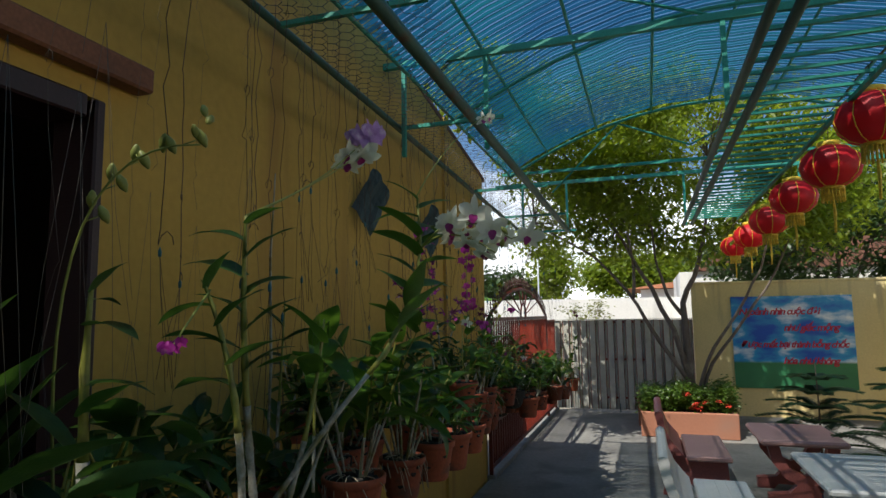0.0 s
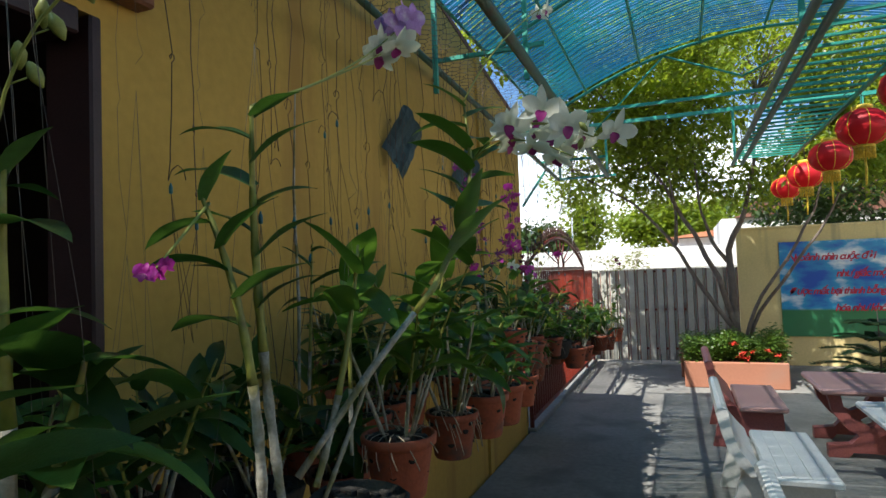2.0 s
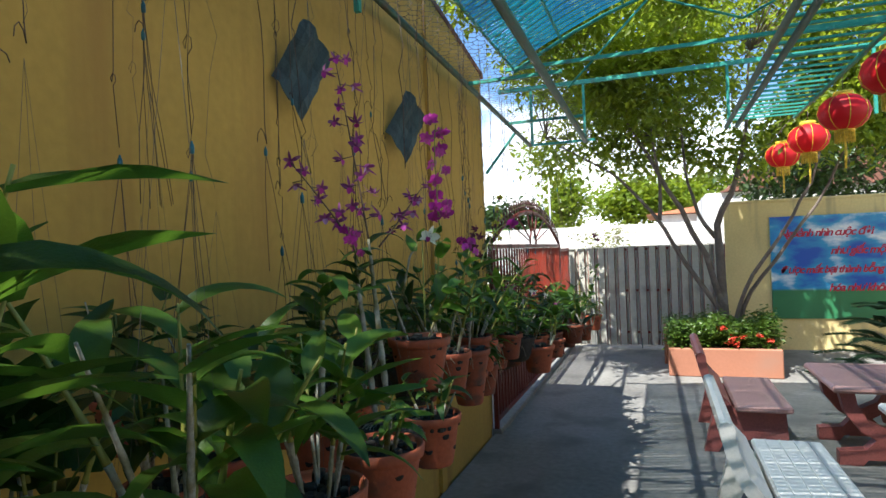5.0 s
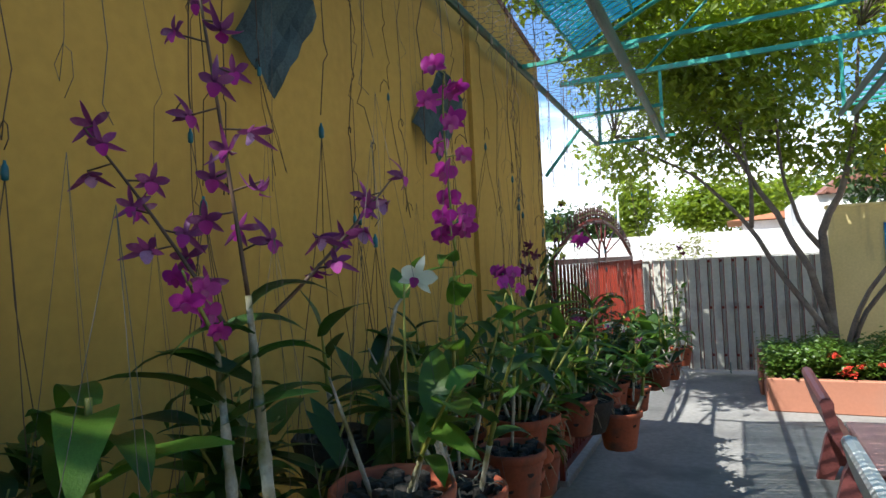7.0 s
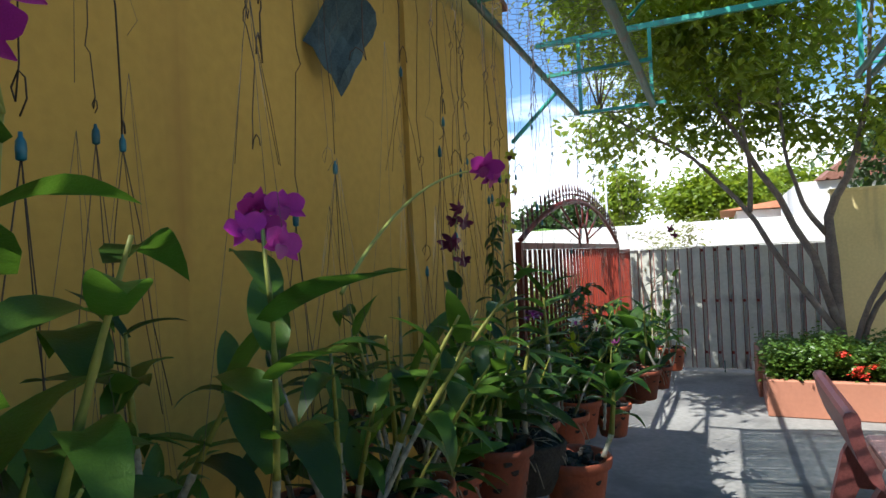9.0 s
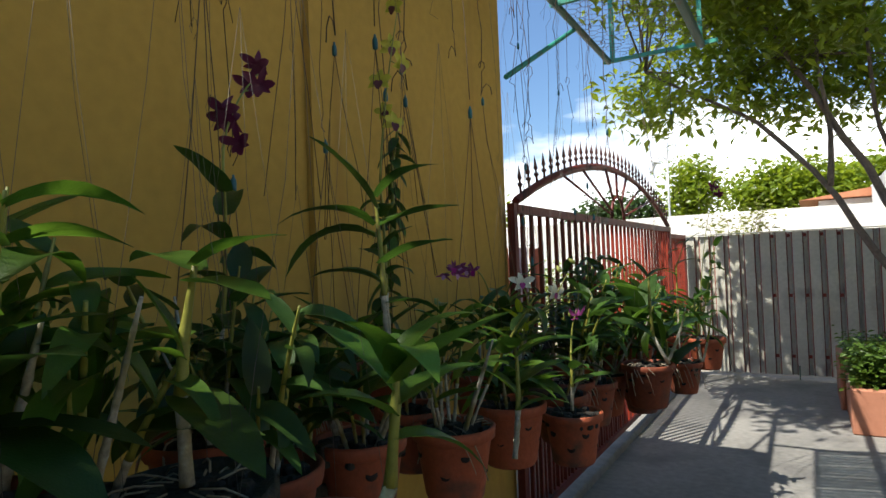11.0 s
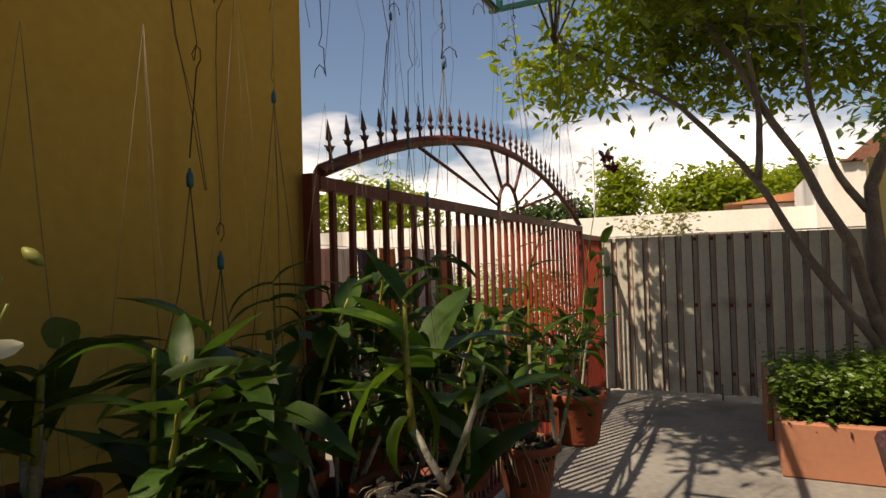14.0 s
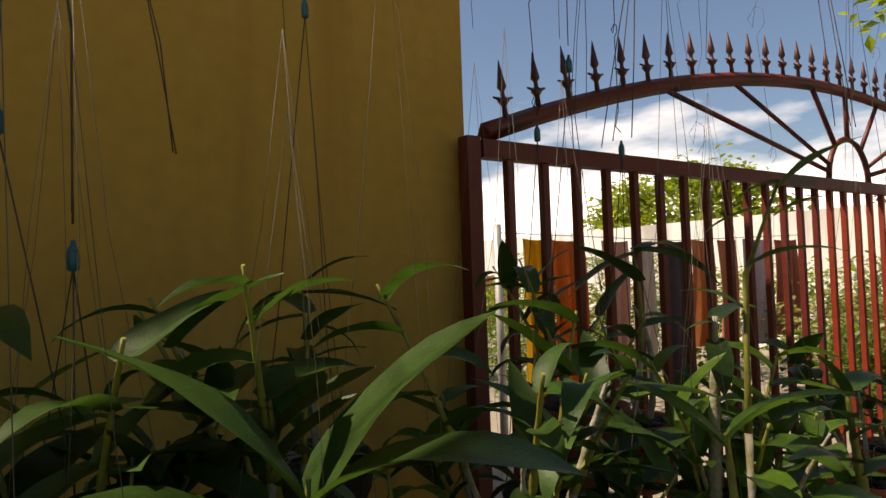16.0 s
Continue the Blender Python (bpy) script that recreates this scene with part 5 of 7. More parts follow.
def hanging_pot(x, yv, z, seed, basket=False, top=None):
    """A clay pot on three wires that meet at a clip and run up to the steel ties."""
    rnd = random.Random(seed)
    k = seed % 3
    lab = "dark fibre orchid pot hung on rusty wires" if basket else "stained terracotta orchid pot hung on rusty wires"
    t = empty("hanging_pot", (x, yv, z), lab, "flower pot", "hanging orchid pots")
    part("pot", BASKET if basket else POTS[k], t, "", pose(0, 0, 0, 0, 0, rnd.uniform(0, 360)))
    part("potting_mix", SOIL, t, "black charcoal potting chips", pose(0, 0, -0.004, 0, 0, rnd.uniform(0, 360)))["kind"] = "stuff"
    r = 0.089 if basket else POT_R[k]
    if not basket:
        for i in range(8):
            a = i * math.pi / 4 + rnd.random() * 0.3
            zz = -0.045 if i % 2 else -0.08
            rad = r * (0.90 + (zz + 0.024) * 0.0 - (0.2 * (-zz - 0.024) / 0.09)) - 0.0022
            part("drain_hole", HOLE, t, "", pose(rad * math.cos(a), rad * math.sin(a), zz, 0, 90 - 10, math.degrees(a)))
    h = rnd.uniform(0.48, 0.78)
    front_row = x > -0.86
    wm, wr = (M_MESHWIRE, 0.0003) if front_row else (M_WIRE, 0.0010)
    for i in range(3):
        a = i * 2.094 + rnd.uniform(-0.2, 0.2)
        j = [rnd.uniform(-0.007, 0.007) for _ in range(4)]
        part("wire", Geo().tube([(r * math.cos(a), r * math.sin(a), -0.004), (r * 0.7 * math.cos(a) + j[0], r * 0.7 * math.sin(a) + j[1], h * 0.3), (r * 0.35 * math.cos(a) + j[2], r * 0.35 * math.sin(a) + j[3], h * 0.62), (0, 0, h)], wr, 4).mesh("wire", wm), t)
    if not front_row:
        part("clip", CLIP, t, "faded blue plastic clip", pose(0, 0, h + 0.012))
    part("wire", Geo().tube(hook_line(h, (top or mesh_z(yv)) - z, rnd, False), wr * 1.3, 4).mesh("wire", wm), t)
    if rnd.random() < 0.4:
        g = Geo()
        for _ in range(rnd.randrange(14, 34)):
            a, q = rnd.uniform(0, 6.28), rnd.uniform(0.2, 0.7)
            p0 = Vector((r * q * math.cos(a), r * q * math.sin(a), 0.0))
            p1 = Vector((r * 1.08 * math.cos(a + 0.3), r * 1.08 * math.sin(a + 0.3), rnd.uniform(0.0, 0.03)))
            p2 = Vector((r * 1.12 * math.cos(a + 0.6), r * 1.12 * math.sin(a + 0.6), -rnd.uniform(0.02, 0.11)))
            g.tube(curve(p0, p1, p2, 6), rnd.uniform(0.0008, 0.0016), 4)
        part("root_tangle", g.mesh("root_tangle", M_ROOT), t, "tangle of pale aerial roots")["kind"] = "stuff"
    return t


def orchid(x, yv, z, seed, canes=4, height=0.35, leaf_len=0.15, kit=LEAVES, lean=(0, 0), old=1, per=5):
    """A generic clump of leafy canes in a pot."""
    rnd = random.Random(seed)
    t = empty("orchid", (x, yv, z), "leafy dendrobium orchid growing in its pot" if kit is not DARKLEAVES else "dark leafy orchid growing in its pot", "orchid", "potted orchids")
    for i in range(canes):
        a = rnd.uniform(0, 6.28)
        h = height * rnd.uniform(0.55, 1.1)
        out = Vector((math.cos(a), math.sin(a), 0)) * h * rnd.uniform(0.15, 0.55) + Vector((lean[0], lean[1], 0)) * h
        b = Vector((0.03 * math.cos(a), 0.03 * math.sin(a), -0.02))
        cane(t, (b, b + out * 0.35 + Vector((0, 0, h * 0.5)), b + out + Vector((0, 0, h))), rnd.uniform(0.005, 0.0085), rnd, rnd.randrange(per - 1, per + 3), leaf_len, kit)
    for i in range(old):
        a = rnd.uniform(0, 6.28)
        h = height * rnd.uniform(0.5, 0.9)
        out = Vector((math.cos(a), math.sin(a), 0)) * h * rnd.uniform(0.2, 0.6)
        b = Vector((0.03 * math.cos(a), 0.03 * math.sin(a), -0.02))
        cane(t, (b, b + out * 0.5 + Vector((0, 0, h * 0.5)), b + out + Vector((0, 0, h))), rnd.uniform(0.006, 0.009), rnd, rnd.randrange(0, 2), leaf_len, kit, True, 0.8)
    return t


def hero(at, label):
    return empty("orchid", at, label, "orchid", "flowering orchids")


R = random.Random(99)

# first stretch of the row
hanging_pot(-0.36, 1.05, 1.50, 1)
o = hero((-0.36, 1.05, 1.50), "orchid with two tall canes and a white violet spray")
P = cane(o, [(0.02, -0.03, 0), (0.04, -0.05, 0.3), (-0.06, -0.06, 0.50)], 0.0125, R, 6, 0.135, DARKBROAD, first=0.5)
P = cane(o, [(0.02, 0.02, 0), (-0.02, 0.0, 0.35), (0.0, -0.01, 0.63)], 0.0125, R, 9, 0.135, DARKBROAD, first=0.45)
spray(o, [(0.0, -0.01, 0.63), (0.04, 0.22, 0.74), (0.04, 0.40, 0.85)], "white", 5, 0.085, R, (0.6, -0.8, -0.5), 0.93, reach=0.02)
spray(o, [(0.0, -0.01, 0.63), (0.04, 0.24, 0.74), (0.06, 0.44, 0.92)], "violet", 6, 0.075, R, (0.7, -0.8, 0.1), 0.92)
spray(o, [(-0.05, -0.05, 0.48), (-0.02, -0.16, 0.40), (0.0, -0.2, 0.38)], "magenta", 3, 0.032, R, (0.7, -0.7, 0), 0.9)

hanging_pot(-0.335, 1.28, 1.46, 2, True)
o = hero((-0.335, 1.20, 1.50), "orchid with long slanting canes and a spray of white purple-lipped flowers")
cane(o, [(0.0, -0.10, 0.05), (0.07, 0.02, 0.2), (0.15, 0.13, 0.34), (0.17, 0.26, 0.46), (0.14, 0.40, 0.62), (0.10, 0.48, 0.78)], 0.0105, R, 16, 0.15, BROAD, first=0.42)
cane(o, [(0.02, -0.08, 0.03), (0.04, 0.0, 0.2), (0.03, 0.06, 0.42)], 0.010, R, 5, 0.17, LEAVES, first=0.6)
cane(o, [(0.02, -0.06, 0.0), (0.05, 0.02, 0.14), (0.06, 0.12, 0.30)], 0.007, R, 0, 0.19, LEAVES, True)
spray(o, [(0.14, 0.38, 0.60), (0.26, 0.30, 0.72), (0.44, 0.20, 0.60)], "white", 12, 0.082, R, (0.45, -1.0, -0.15), 0.35, 2, reach=0.026)
spray(o, [(0.14, 0.38, 0.60), (0.24, 0.31, 0.68), (0.40, 0.20, 0.57)], "white", 5, 0.070, R, (0.45, -1.0, -0.25), 0.45, 1)
spray(o, [(0.10, 0.48, 0.78), (0.16, 0.55, 0.95), (0.24, 0.75, 1.09)], "white", 2, 0.06, R, (0.6, -0.8, 0.1), 0.96)

front = [(-0.44, 0.72, 1.52, 3), (-0.40, 1.60, 1.49, 4), (-0.39, 1.93, 1.47, 5), (-0.38, 2.20, 1.47, 6), (-0.40, 2.48, 1.45, 7), (-0.41, 2.80, 1.43, 8)]
for x, yv, z, s in front:
    hanging_pot(x, yv, z, s)
orchid(-0.44, 0.72, 1.52, 103, 4, 0.36, 0.20, DARKLEAVES)
orchid(-0.40, 1.60, 1.49, 104, 5, 0.42, 0.18, LEAVES, (0.0, 0.05), 3)
orchid(-0.39, 1.93, 1.47, 105, 5, 0.38, 0.16, LEAVES, (0, 0), 3)
orchid(-0.38, 2.20, 1.47, 106, 5, 0.26, 0.14, LEAVES, (-0.1, 0), 2)
orchid(-0.40, 2.48, 1.45, 107, 4, 0.11, 0.07, LEAVES, (-0.1, 0), 2)
orchid(-0.41, 2.80, 1.43, 108, 4, 0.10, 0.07, DARKLEAVES, (-0.1, 0), 2)
for x, yv, z, s, h, L in ((-1.20, 2.86, 1.50, 501, 0.20, 0.11), (-1.16, 2.56, 1.50, 502, 0.34, 0.15), (-0.92, 3.04, 1.48, 503, 0.24, 0.13), (-1.05, 2.70, 1.42, 504, 0.18, 0.12)):
    hanging_pot(x, yv, z, s, s > 502)
    orchid(x, yv, z, s + 40, 4, h, L, DARKBROAD, (0.1, 0), 1)

# tall mauve raceme
hanging_pot(-0.50, 2.74, 1.42, 9, True)
o = hero((-0.50, 2.74, 1.42), "orchid with whitish canes and tall racemes of mauve flowers")
cane(o, [(0.0, 0, 0), (-0.02, 0.0, 0.22), (-0.04, 0.0, 0.46)], 0.0135, R, 5, 0.13, DARKLEAVES, True, 0.7)
cane(o, [(-0.02, -0.03, 0), (-0.05, -0.02, 0.2), (-0.07, -0.02, 0.42)], 0.0125, R, 5, 0.13, DARKLEAVES, True, 0.75)
spray(o, [(-0.04, 0.0, 0.46), (-0.07, 0.0, 0.66), (-0.12, 0.0, 0.95)], "mauve", 18, 0.045, R, (0.75, -0.75, -0.1), 0.12, stalk=M_DARKSTALK, reach=0.044)
spray(o, [(-0.06, -0.01, 0.42), (-0.12, -0.02, 0.52), (-0.22, -0.06, 0.66)], "mauve", 10, 0.044, R, (0.75, -0.75, -0.1), 0.3, stalk=M_DARKSTALK, reach=0.036)
spray(o, [(-0.02, 0.02, 0.44), (0.0, 0.10, 0.50), (0.03, 0.20, 0.60)], "mauve", 9, 0.043, R, (0.75, -0.75, -0.1), 0.35, stalk=M_DARKSTALK, reach=0.036)
spray(o, [(-0.06, -0.02, 0.40), (-0.06, -0.05, 0.45), (-0.06, -0.07, 0.49)], "magenta", 5, 0.034, R, (0.75, -0.75, 0.0), 0.3)

hanging_pot(-0.505, 2.97, 1.60, 10)
orchid(-0.505, 2.97, 1.60, 110, 2, 0.22, 0.13, LEAVES, (0.1, 0.1), 1, 4)
spray(hero((-0.505, 3.02, 1.62), "orchid stem with one white purple-lipped flower"), [(0, 0, 0), (0, 0.0, 0.2), (-0.01, 0.03, 0.27)], "white", 1, 0.062, R, (0.8, -0.7, 0.0), 1.0)

# magenta cluster
hanging_pot(-0.58, 3.36, 1.48, 11)
o = hero((-0.58, 3.36, 1.48), "orchid with a hanging cluster of bright magenta flowers")
cane(o, [(0, 0, 0), (-0.02, 0.02, 0.25), (0.0, 0.03, 0.45)], 0.007, R, 6, 0.15, LEAVES)
cane(o, [(0.02, 0, 0), (0.06, 0.02, 0.2), (0.10, 0.05, 0.36)], 0.007, R, 6, 0.15, LEAVES)
spray(o, [(0, 0.03, 0.45), (0.0, -0.02, 0.75), (0.03, -0.05, 0.80)], "magenta", 11, 0.056, R, (0.75, -0.8, -0.1), 0.12, reach=0.034)
spray(o, [(0, 0.03, 0.45), (0.01, -0.03, 0.55), (0.03, -0.05, 0.48)], "magenta", 5, 0.052, R, (0.75, -0.8, 0.0), 0.3, reach=0.03)
hanging_pot(-0.56, 3.62, 1.46, 12)
o = hero((-0.56, 3.62, 1.46), "orchid with a low bunch of pink-violet flowers")
cane(o, [(0, 0, 0), (0.02, 0, 0.2), (0.03, -0.02, 0.34)], 0.007, R, 7, 0.16, LEAVES)
spray(o, [(0.03, -0.02, 0.32), (0.03, -0.03, 0.40), (-0.02, 0.03, 0.42)], "magenta", 6, 0.052, R, (0.8, -0.75, 0.1), 0.4)
spray(o, [(0.03, 0.1, 0.32), (0.03, 0.3, 0.50), (0.08, 0.5, 0.50)], "magenta", 3, 0.055, R, (0.8, -0.75, 0.1), 0.85)

# the rest of the front row
for i, (x, yv, z) in enumerate(((-0.50, 3.20, 1.52), (-0.50, 3.84, 1.43), (-0.54, 4.06, 1.38), (-0.56, 4.28, 1.33), (-0.58, 4.50, 1.30), (-0.56, 4.72, 1.28), (-0.57, 4.95, 1.26), (-0.54, 5.20, 1.22),
                                (-0.56, 5.50, 1.20), (-0.53, 5.76, 1.17), (-0.55, 6.10, 1.14), (-0.58, 6.34, 1.12), (-0.53, 6.60, 1.11), (-0.56, 6.86, 1.10), (-0.55, 7.15, 1.08), (-0.60, 7.42, 1.06), (-0.58, 7.70, 1.06), (-0.62, 7.96, 1.06), (-0.62, 8.22, 1.06))):
    x, z = (x - 0.11, z + 0.05) if yv > 3.7 else (x, z)
    hanging_pot(x, yv, z, 20 + i)
    late = yv > 4.4
    orchid(x, yv, z, 120 + i, R.choice((4, 5, 5)), (0.14 if 5.4 < yv < 5.8 else 0.27 if late else 0.34) * R.uniform(0.75, 1.15), R.uniform(0.10, 0.14), LEAVES if R.random() < 0.55 else DARKLEAVES, (R.uniform(-0.1, 0.2), R.uniform(-0.15, 0.15)), R.choice((1, 2, 3)))

# broad leaves close to the path
o = hero((-0.50, 6.46, 1.10), "orchid with very broad glossy green leaves")
for i in range(6):
    a = (0.3, 1.2, 2.2, 3.1, 4.2, 5.3)[i]
    part("leaf", DARKBROAD[i % 2], o, "", aim((0, 0, 0.06 + 0.03 * i), (math.cos(a) * 0.7 - 0.2, math.sin(a), 0.75 - 0.1 * (i % 2)), 0.2, 0.19))
cane(o, [(0, 0, 0), (0.01, 0.02, 0.12), (0, 0.02, 0.25)], 0.009, R, 3, 0.17, DARKBROAD, first=0.5)
o = hero((-0.52, 5.20, 1.22), "orchid with broad arching leaves")
cane(o, [(0, 0, 0), (0.01, 0.02, 0.12), (0, 0.02, 0.22)], 0.009, R, 6, 0.13, LEAVES, first=0.3)

# small blooms over the later row
o = hero((-0.55, 7.60, 1.06), "orchid with a dark wine flower on a long leaning stalk")
spray(o, [(0, 0, 0.1), (0.02, 0.05, 0.6), (0.08, 0.22, 0.88)], "wine", 2, 0.07, R, (0.7, -0.8, 0.1), 0.96, 3)
cane(o, [(0, 0, 0), (0.03, 0.0, 0.3), (0.10, 0.02, 0.58)], 0.007, R, 7, 0.15, LEAVES, first=0.45)

# wine and yellow blooms in the middle of the row
o = hero((-0.92, 4.86, 1.36), "orchid with wine-purple flowers on a curved stalk")
cane(o, [(0, 0, 0), (0.02, 0.02, 0.2), (0.04, 0.0, 0.38)], 0.007, R, 6, 0.15, DARKLEAVES)
spray(o, [(0.04, 0, 0.38), (0.02, 0.0, 0.50), (0.0, 0.14, 0.62)], "wine", 6, 0.07, R, (0.8, -0.75, 0.1), 0.3)
hanging_pot(-0.92, 4.86, 1.36, 62)
o = hero((-0.88, 5.30, 1.36), "orchid with yellow-green dark-lipped flowers on an upright stalk")
cane(o, [(0, 0, 0), (0.0, 0.02, 0.22), (0.0, 0.0, 0.42)], 0.008, R, 8, 0.11, DARKLEAVES)
spray(o, [(0, 0, 0.42), (0.0, 0.02, 0.6), (0.03, 0.05, 0.82)], "yellow", 6, 0.06, R, (0.8, -0.75, 0.1), 0.35)
hanging_pot(-0.88, 5.30, 1.36, 63)
o = hero((-0.86, 5.72, 1.28), "orchid with a bunch of small mauve flowers on an arching stalk")
cane(o, [(0, 0, 0), (0.0, 0.0, 0.1), (0.0, 0.02, 0.2)], 0.007, R, 8, 0.15, NARROW)
spray(o, [(0.0, 0.1, 0.14), (0.0, 0.06, 0.34), (-0.02, -0.12, 0.28)], "mauve", 8, 0.045, R, (0.8, -0.75, 0.1), 0.7)
hanging_pot(-0.86, 5.72, 1.28, 64)

# tall climbing plant against the wall
o = empty("climbing_orchid", (-1.0, 5.50, 1.30), "tall dark climbing orchid with close fleshy leaves", "orchid")
P = cane(o, [(0, 0, 0), (-0.02, -0.02, 0.2), (0.01, 0.0, 0.4), (0.0, 0.02, 0.56), (0.02, 0.03, 0.68)], 0.012, R, 0, 0.1, DARKBROAD)
RC = random.Random(55)
for i in range(40):
    k = i / 40 * (len(P) - 1)
    p = P[int(k)].lerp(P[int(k) + 1], k - int(k))
    a = i * 2.4 + RC.uniform(-0.4, 0.4)
    d = Vector((math.cos(a), math.sin(a), RC.uniform(-1.1, 0.25)))
    part("leaf", DARKBROAD[i % 2], o, "", aim(p, d, RC.uniform(-0.4, 0.4), RC.uniform(0.075, 0.115) * (1 - 0.35 * i / 40)))
hanging_pot(-1.0, 5.50, 1.30, 65, True)

# back row close to the wall
for i in range(22):
    yv = 0.85 + i * 0.30 + R.uniform(-0.06, 0.06)
    x, z = R.uniform(-1.15, -0.80), 1.36 - 0.03 * max(0, yv - 3) + R.uniform(-0.08, 0.1)
    if 2.4 < yv < 3.15 or abs(yv - 5.6) < 0.22 or abs(yv - 6.68) < 0.16:
        continue
    hanging_pot(x, yv, z, 70 + i, R.random() < 0.35)
    orchid(x, yv, z, 170 + i, R.choice((3, 4)), R.uniform(0.20, 0.32), R.uniform(0.12, 0.16), R.choice((DARKLEAVES, DARKLEAVES, NARROW, LEAVES)), (R.uniform(0, 0.2), 0), R.choice((0, 1)))
hanging_pot(-0.95, 6.35, 1.08, 94)
o = hero((-0.95, 6.35, 1.08), "small orchid with narrow arching leaves")
cane(o, [(0, 0, 0), (0.01, 0.01, 0.12), (0.0, 0.01, 0.24)], 0.006, R, 9, 0.16, NARROW, first=0.15)

# tall leafy canes that stand over the first pots
hanging_pot(-0.60, 2.58, 1.46, 95)
o = hero((-0.60, 2.58, 1.46), "orchid with a pale cane and a rosette of broad leaves")
cane(o, [(0, 0, 0), (0.01, 0.0, 0.15), (0.02, 0.0, 0.34)], 0.0125, R, 7, 0.15, LEAVES, first=0.7, papery=0.75)

# dark shade-cloth scraps hung on the wall
for x, yv, z, w, h, rot in ((-1.37, 3.80, 2.72, 0.14, 0.25, -42), (-1.38, 5.05, 2.68, 0.145, 0.25, -38)):
    g = Geo()
    n = 6
    for j in range(n + 1):
        for i in range(n + 1):
            u, v = i / n, j / n
            a, c = u - v, u + v - 1
            ragged = 1 + 0.05 * math.sin(17 * u + 13 * v)
            g.v.append((0.018 * math.sin(u * 6 + v * 4) + 0.012 * math.sin(v * 11), (a * w + 0.12 * c * w) * ragged, (c * h + 0.18 * a * h) * ragged))
    for j in range(n):
        for i in range(n):
            g.face((j * (n + 1) + i, j * (n + 1) + i + 1, (j + 1) * (n + 1) + i + 1, (j + 1) * (n + 1) + i), 0, True)
    g.tube([(0.004, w * 0.1, h * 0.55), (0.012, w * 0.2, h * 0.85), (0.0, w * 0.2, 3.35 - z)], 0.0014, 4)
    ob = thing("cloth_scrap", fast_mesh(g, "cloth_scrap", M_SCRAP), "diamond scrap of grey-green shade cloth hung on a wire", "cloth", "shade cloth scraps", m=pose(x, yv, z, 0, 0, rot))
    ob.modifiers.new("thick", "SOLIDIFY").thickness = 0.003

# empty hanger wires in front of the wall and beside the gate
RH = random.Random(41)
for i in range(32):
    yv = 1.85 + i * 0.21 + RH.uniform(-0.05, 0.05)
    x = RH.uniform(-1.42, -1.02)
    if yv > 7.2:
        x = RH.uniform(-1.35, -0.75)
    top = mesh_z(yv) - 0.01
    zb = RH.uniform(2.05, 2.75) if yv < 7 else RH.uniform(2.0, 2.7)
    t = empty("wire_hanger", (x, yv, zb), "bent rusty wire hanger hooked to the mesh", "wire hanger", "wire hangers")
    part("wire", Geo().tube(hook_line(0, top - zb, RH, True), 0.0019, 4).mesh("wire", M_WIRE), t, "", pose(0, 0, 0, 0, 0, RH.uniform(0, 180)))
    if RH.random() < 0.55:
        h = RH.uniform(0.3, 0.6)
        b = Geo()
        for k in range(RH.choice((2, 3, 3))):
            a = RH.uniform(0, 6.28)
            b.tube([(0, 0, 0.0), (0.02 * math.cos(a) + RH.uniform(-0.01, 0.01), 0.02 * math.sin(a), -h * 0.3), (0.05 * math.cos(a), 0.05 * math.sin(a) + RH.uniform(-0.01, 0.01), -h * 0.65), (0.075 * math.cos(a), 0.075 * math.sin(a), -h)], 0.0011, 4)
        part("wire", b.mesh("wire", M_WIRE), t)
        part("clip", CLIP, t, "faded blue plastic clip", pose(0, 0, 0.01))

# more clumps between the two rows
RM = random.Random(17)
for i in range(25):
    yv = 0.62 + i * 0.27 + RM.uniform(-0.06, 0.06)
    x, z = RM.uniform(-0.80, -0.64), 1.42 - 0.055 * max(0, yv - 3) + RM.uniform(-0.08, 0.04)
    if abs(yv - 2.58) < 0.1 or abs(yv - 5.66) < 0.25:
        continue
    hanging_pot(x, yv, z, 300 + i, RM.random() < 0.12)
    orchid(x, yv, z, 330 + i, 6, RM.uniform(0.20, 0.32), RM.uniform(0.10, 0.15), RM.choice((DARKLEAVES, DARKLEAVES, DARKBROAD, LEAVES)), (RM.uniform(-0.1, 0.2), 0), RM.choice((0, 1, 2)))
o = hero((-0.40, 1.38, 1.50), "orchid with a fan of long green leaves")
cane(o, [(0, 0, 0), (0.0, 0.0, 0.18), (0.0, 0.01, 0.36)], 0.007, R, 6, 0.22, LEAVES, first=0.65)

# plants close to the walker
def leaf_to(th, at, base, tip, kit, k=0):
    b, t_ = Vector(base) - Vector(at), Vector(tip) - Vector(at)
    part("leaf", kit[k % len(kit)], th, "", aim(b, t_ - b + Vector((0, 0, 0.22 * (t_ - b).length)), 0.0, (t_ - b).length * 1.08))


at = (-0.59, 6.48, 1.14)
o = hero(at, "orchid with a few very large dark green leaves")
cane(o, [(0, 0, 0), (0.0, 0.0, 0.12), (0.0, 0.01, 0.25)], 0.009, R, 0, 0.2, DARKBROAD)
leaf_to(o, at, (-0.591, 6.487, 1.37), (-0.625, 6.36, 1.53), DARKBROAD, 2)
leaf_to(o, at, (-0.591, 6.491, 1.37), (-0.564, 6.62, 1.53), DARKBROAD, 0)
leaf_to(o, at, (-0.575, 6.495, 1.38), (-0.43, 6.60, 1.46), DARKBROAD, 1)
leaf_to(o, at, (-0.60, 6.47, 1.34), (-0.54, 6.30, 1.46), DARKBROAD, 1)
hanging_pot(-0.59, 6.48, 1.14, 401)
at = (-0.55, 7.03, 1.09)
o = hero(at, "orchid cane topped with rounded dark leaves")
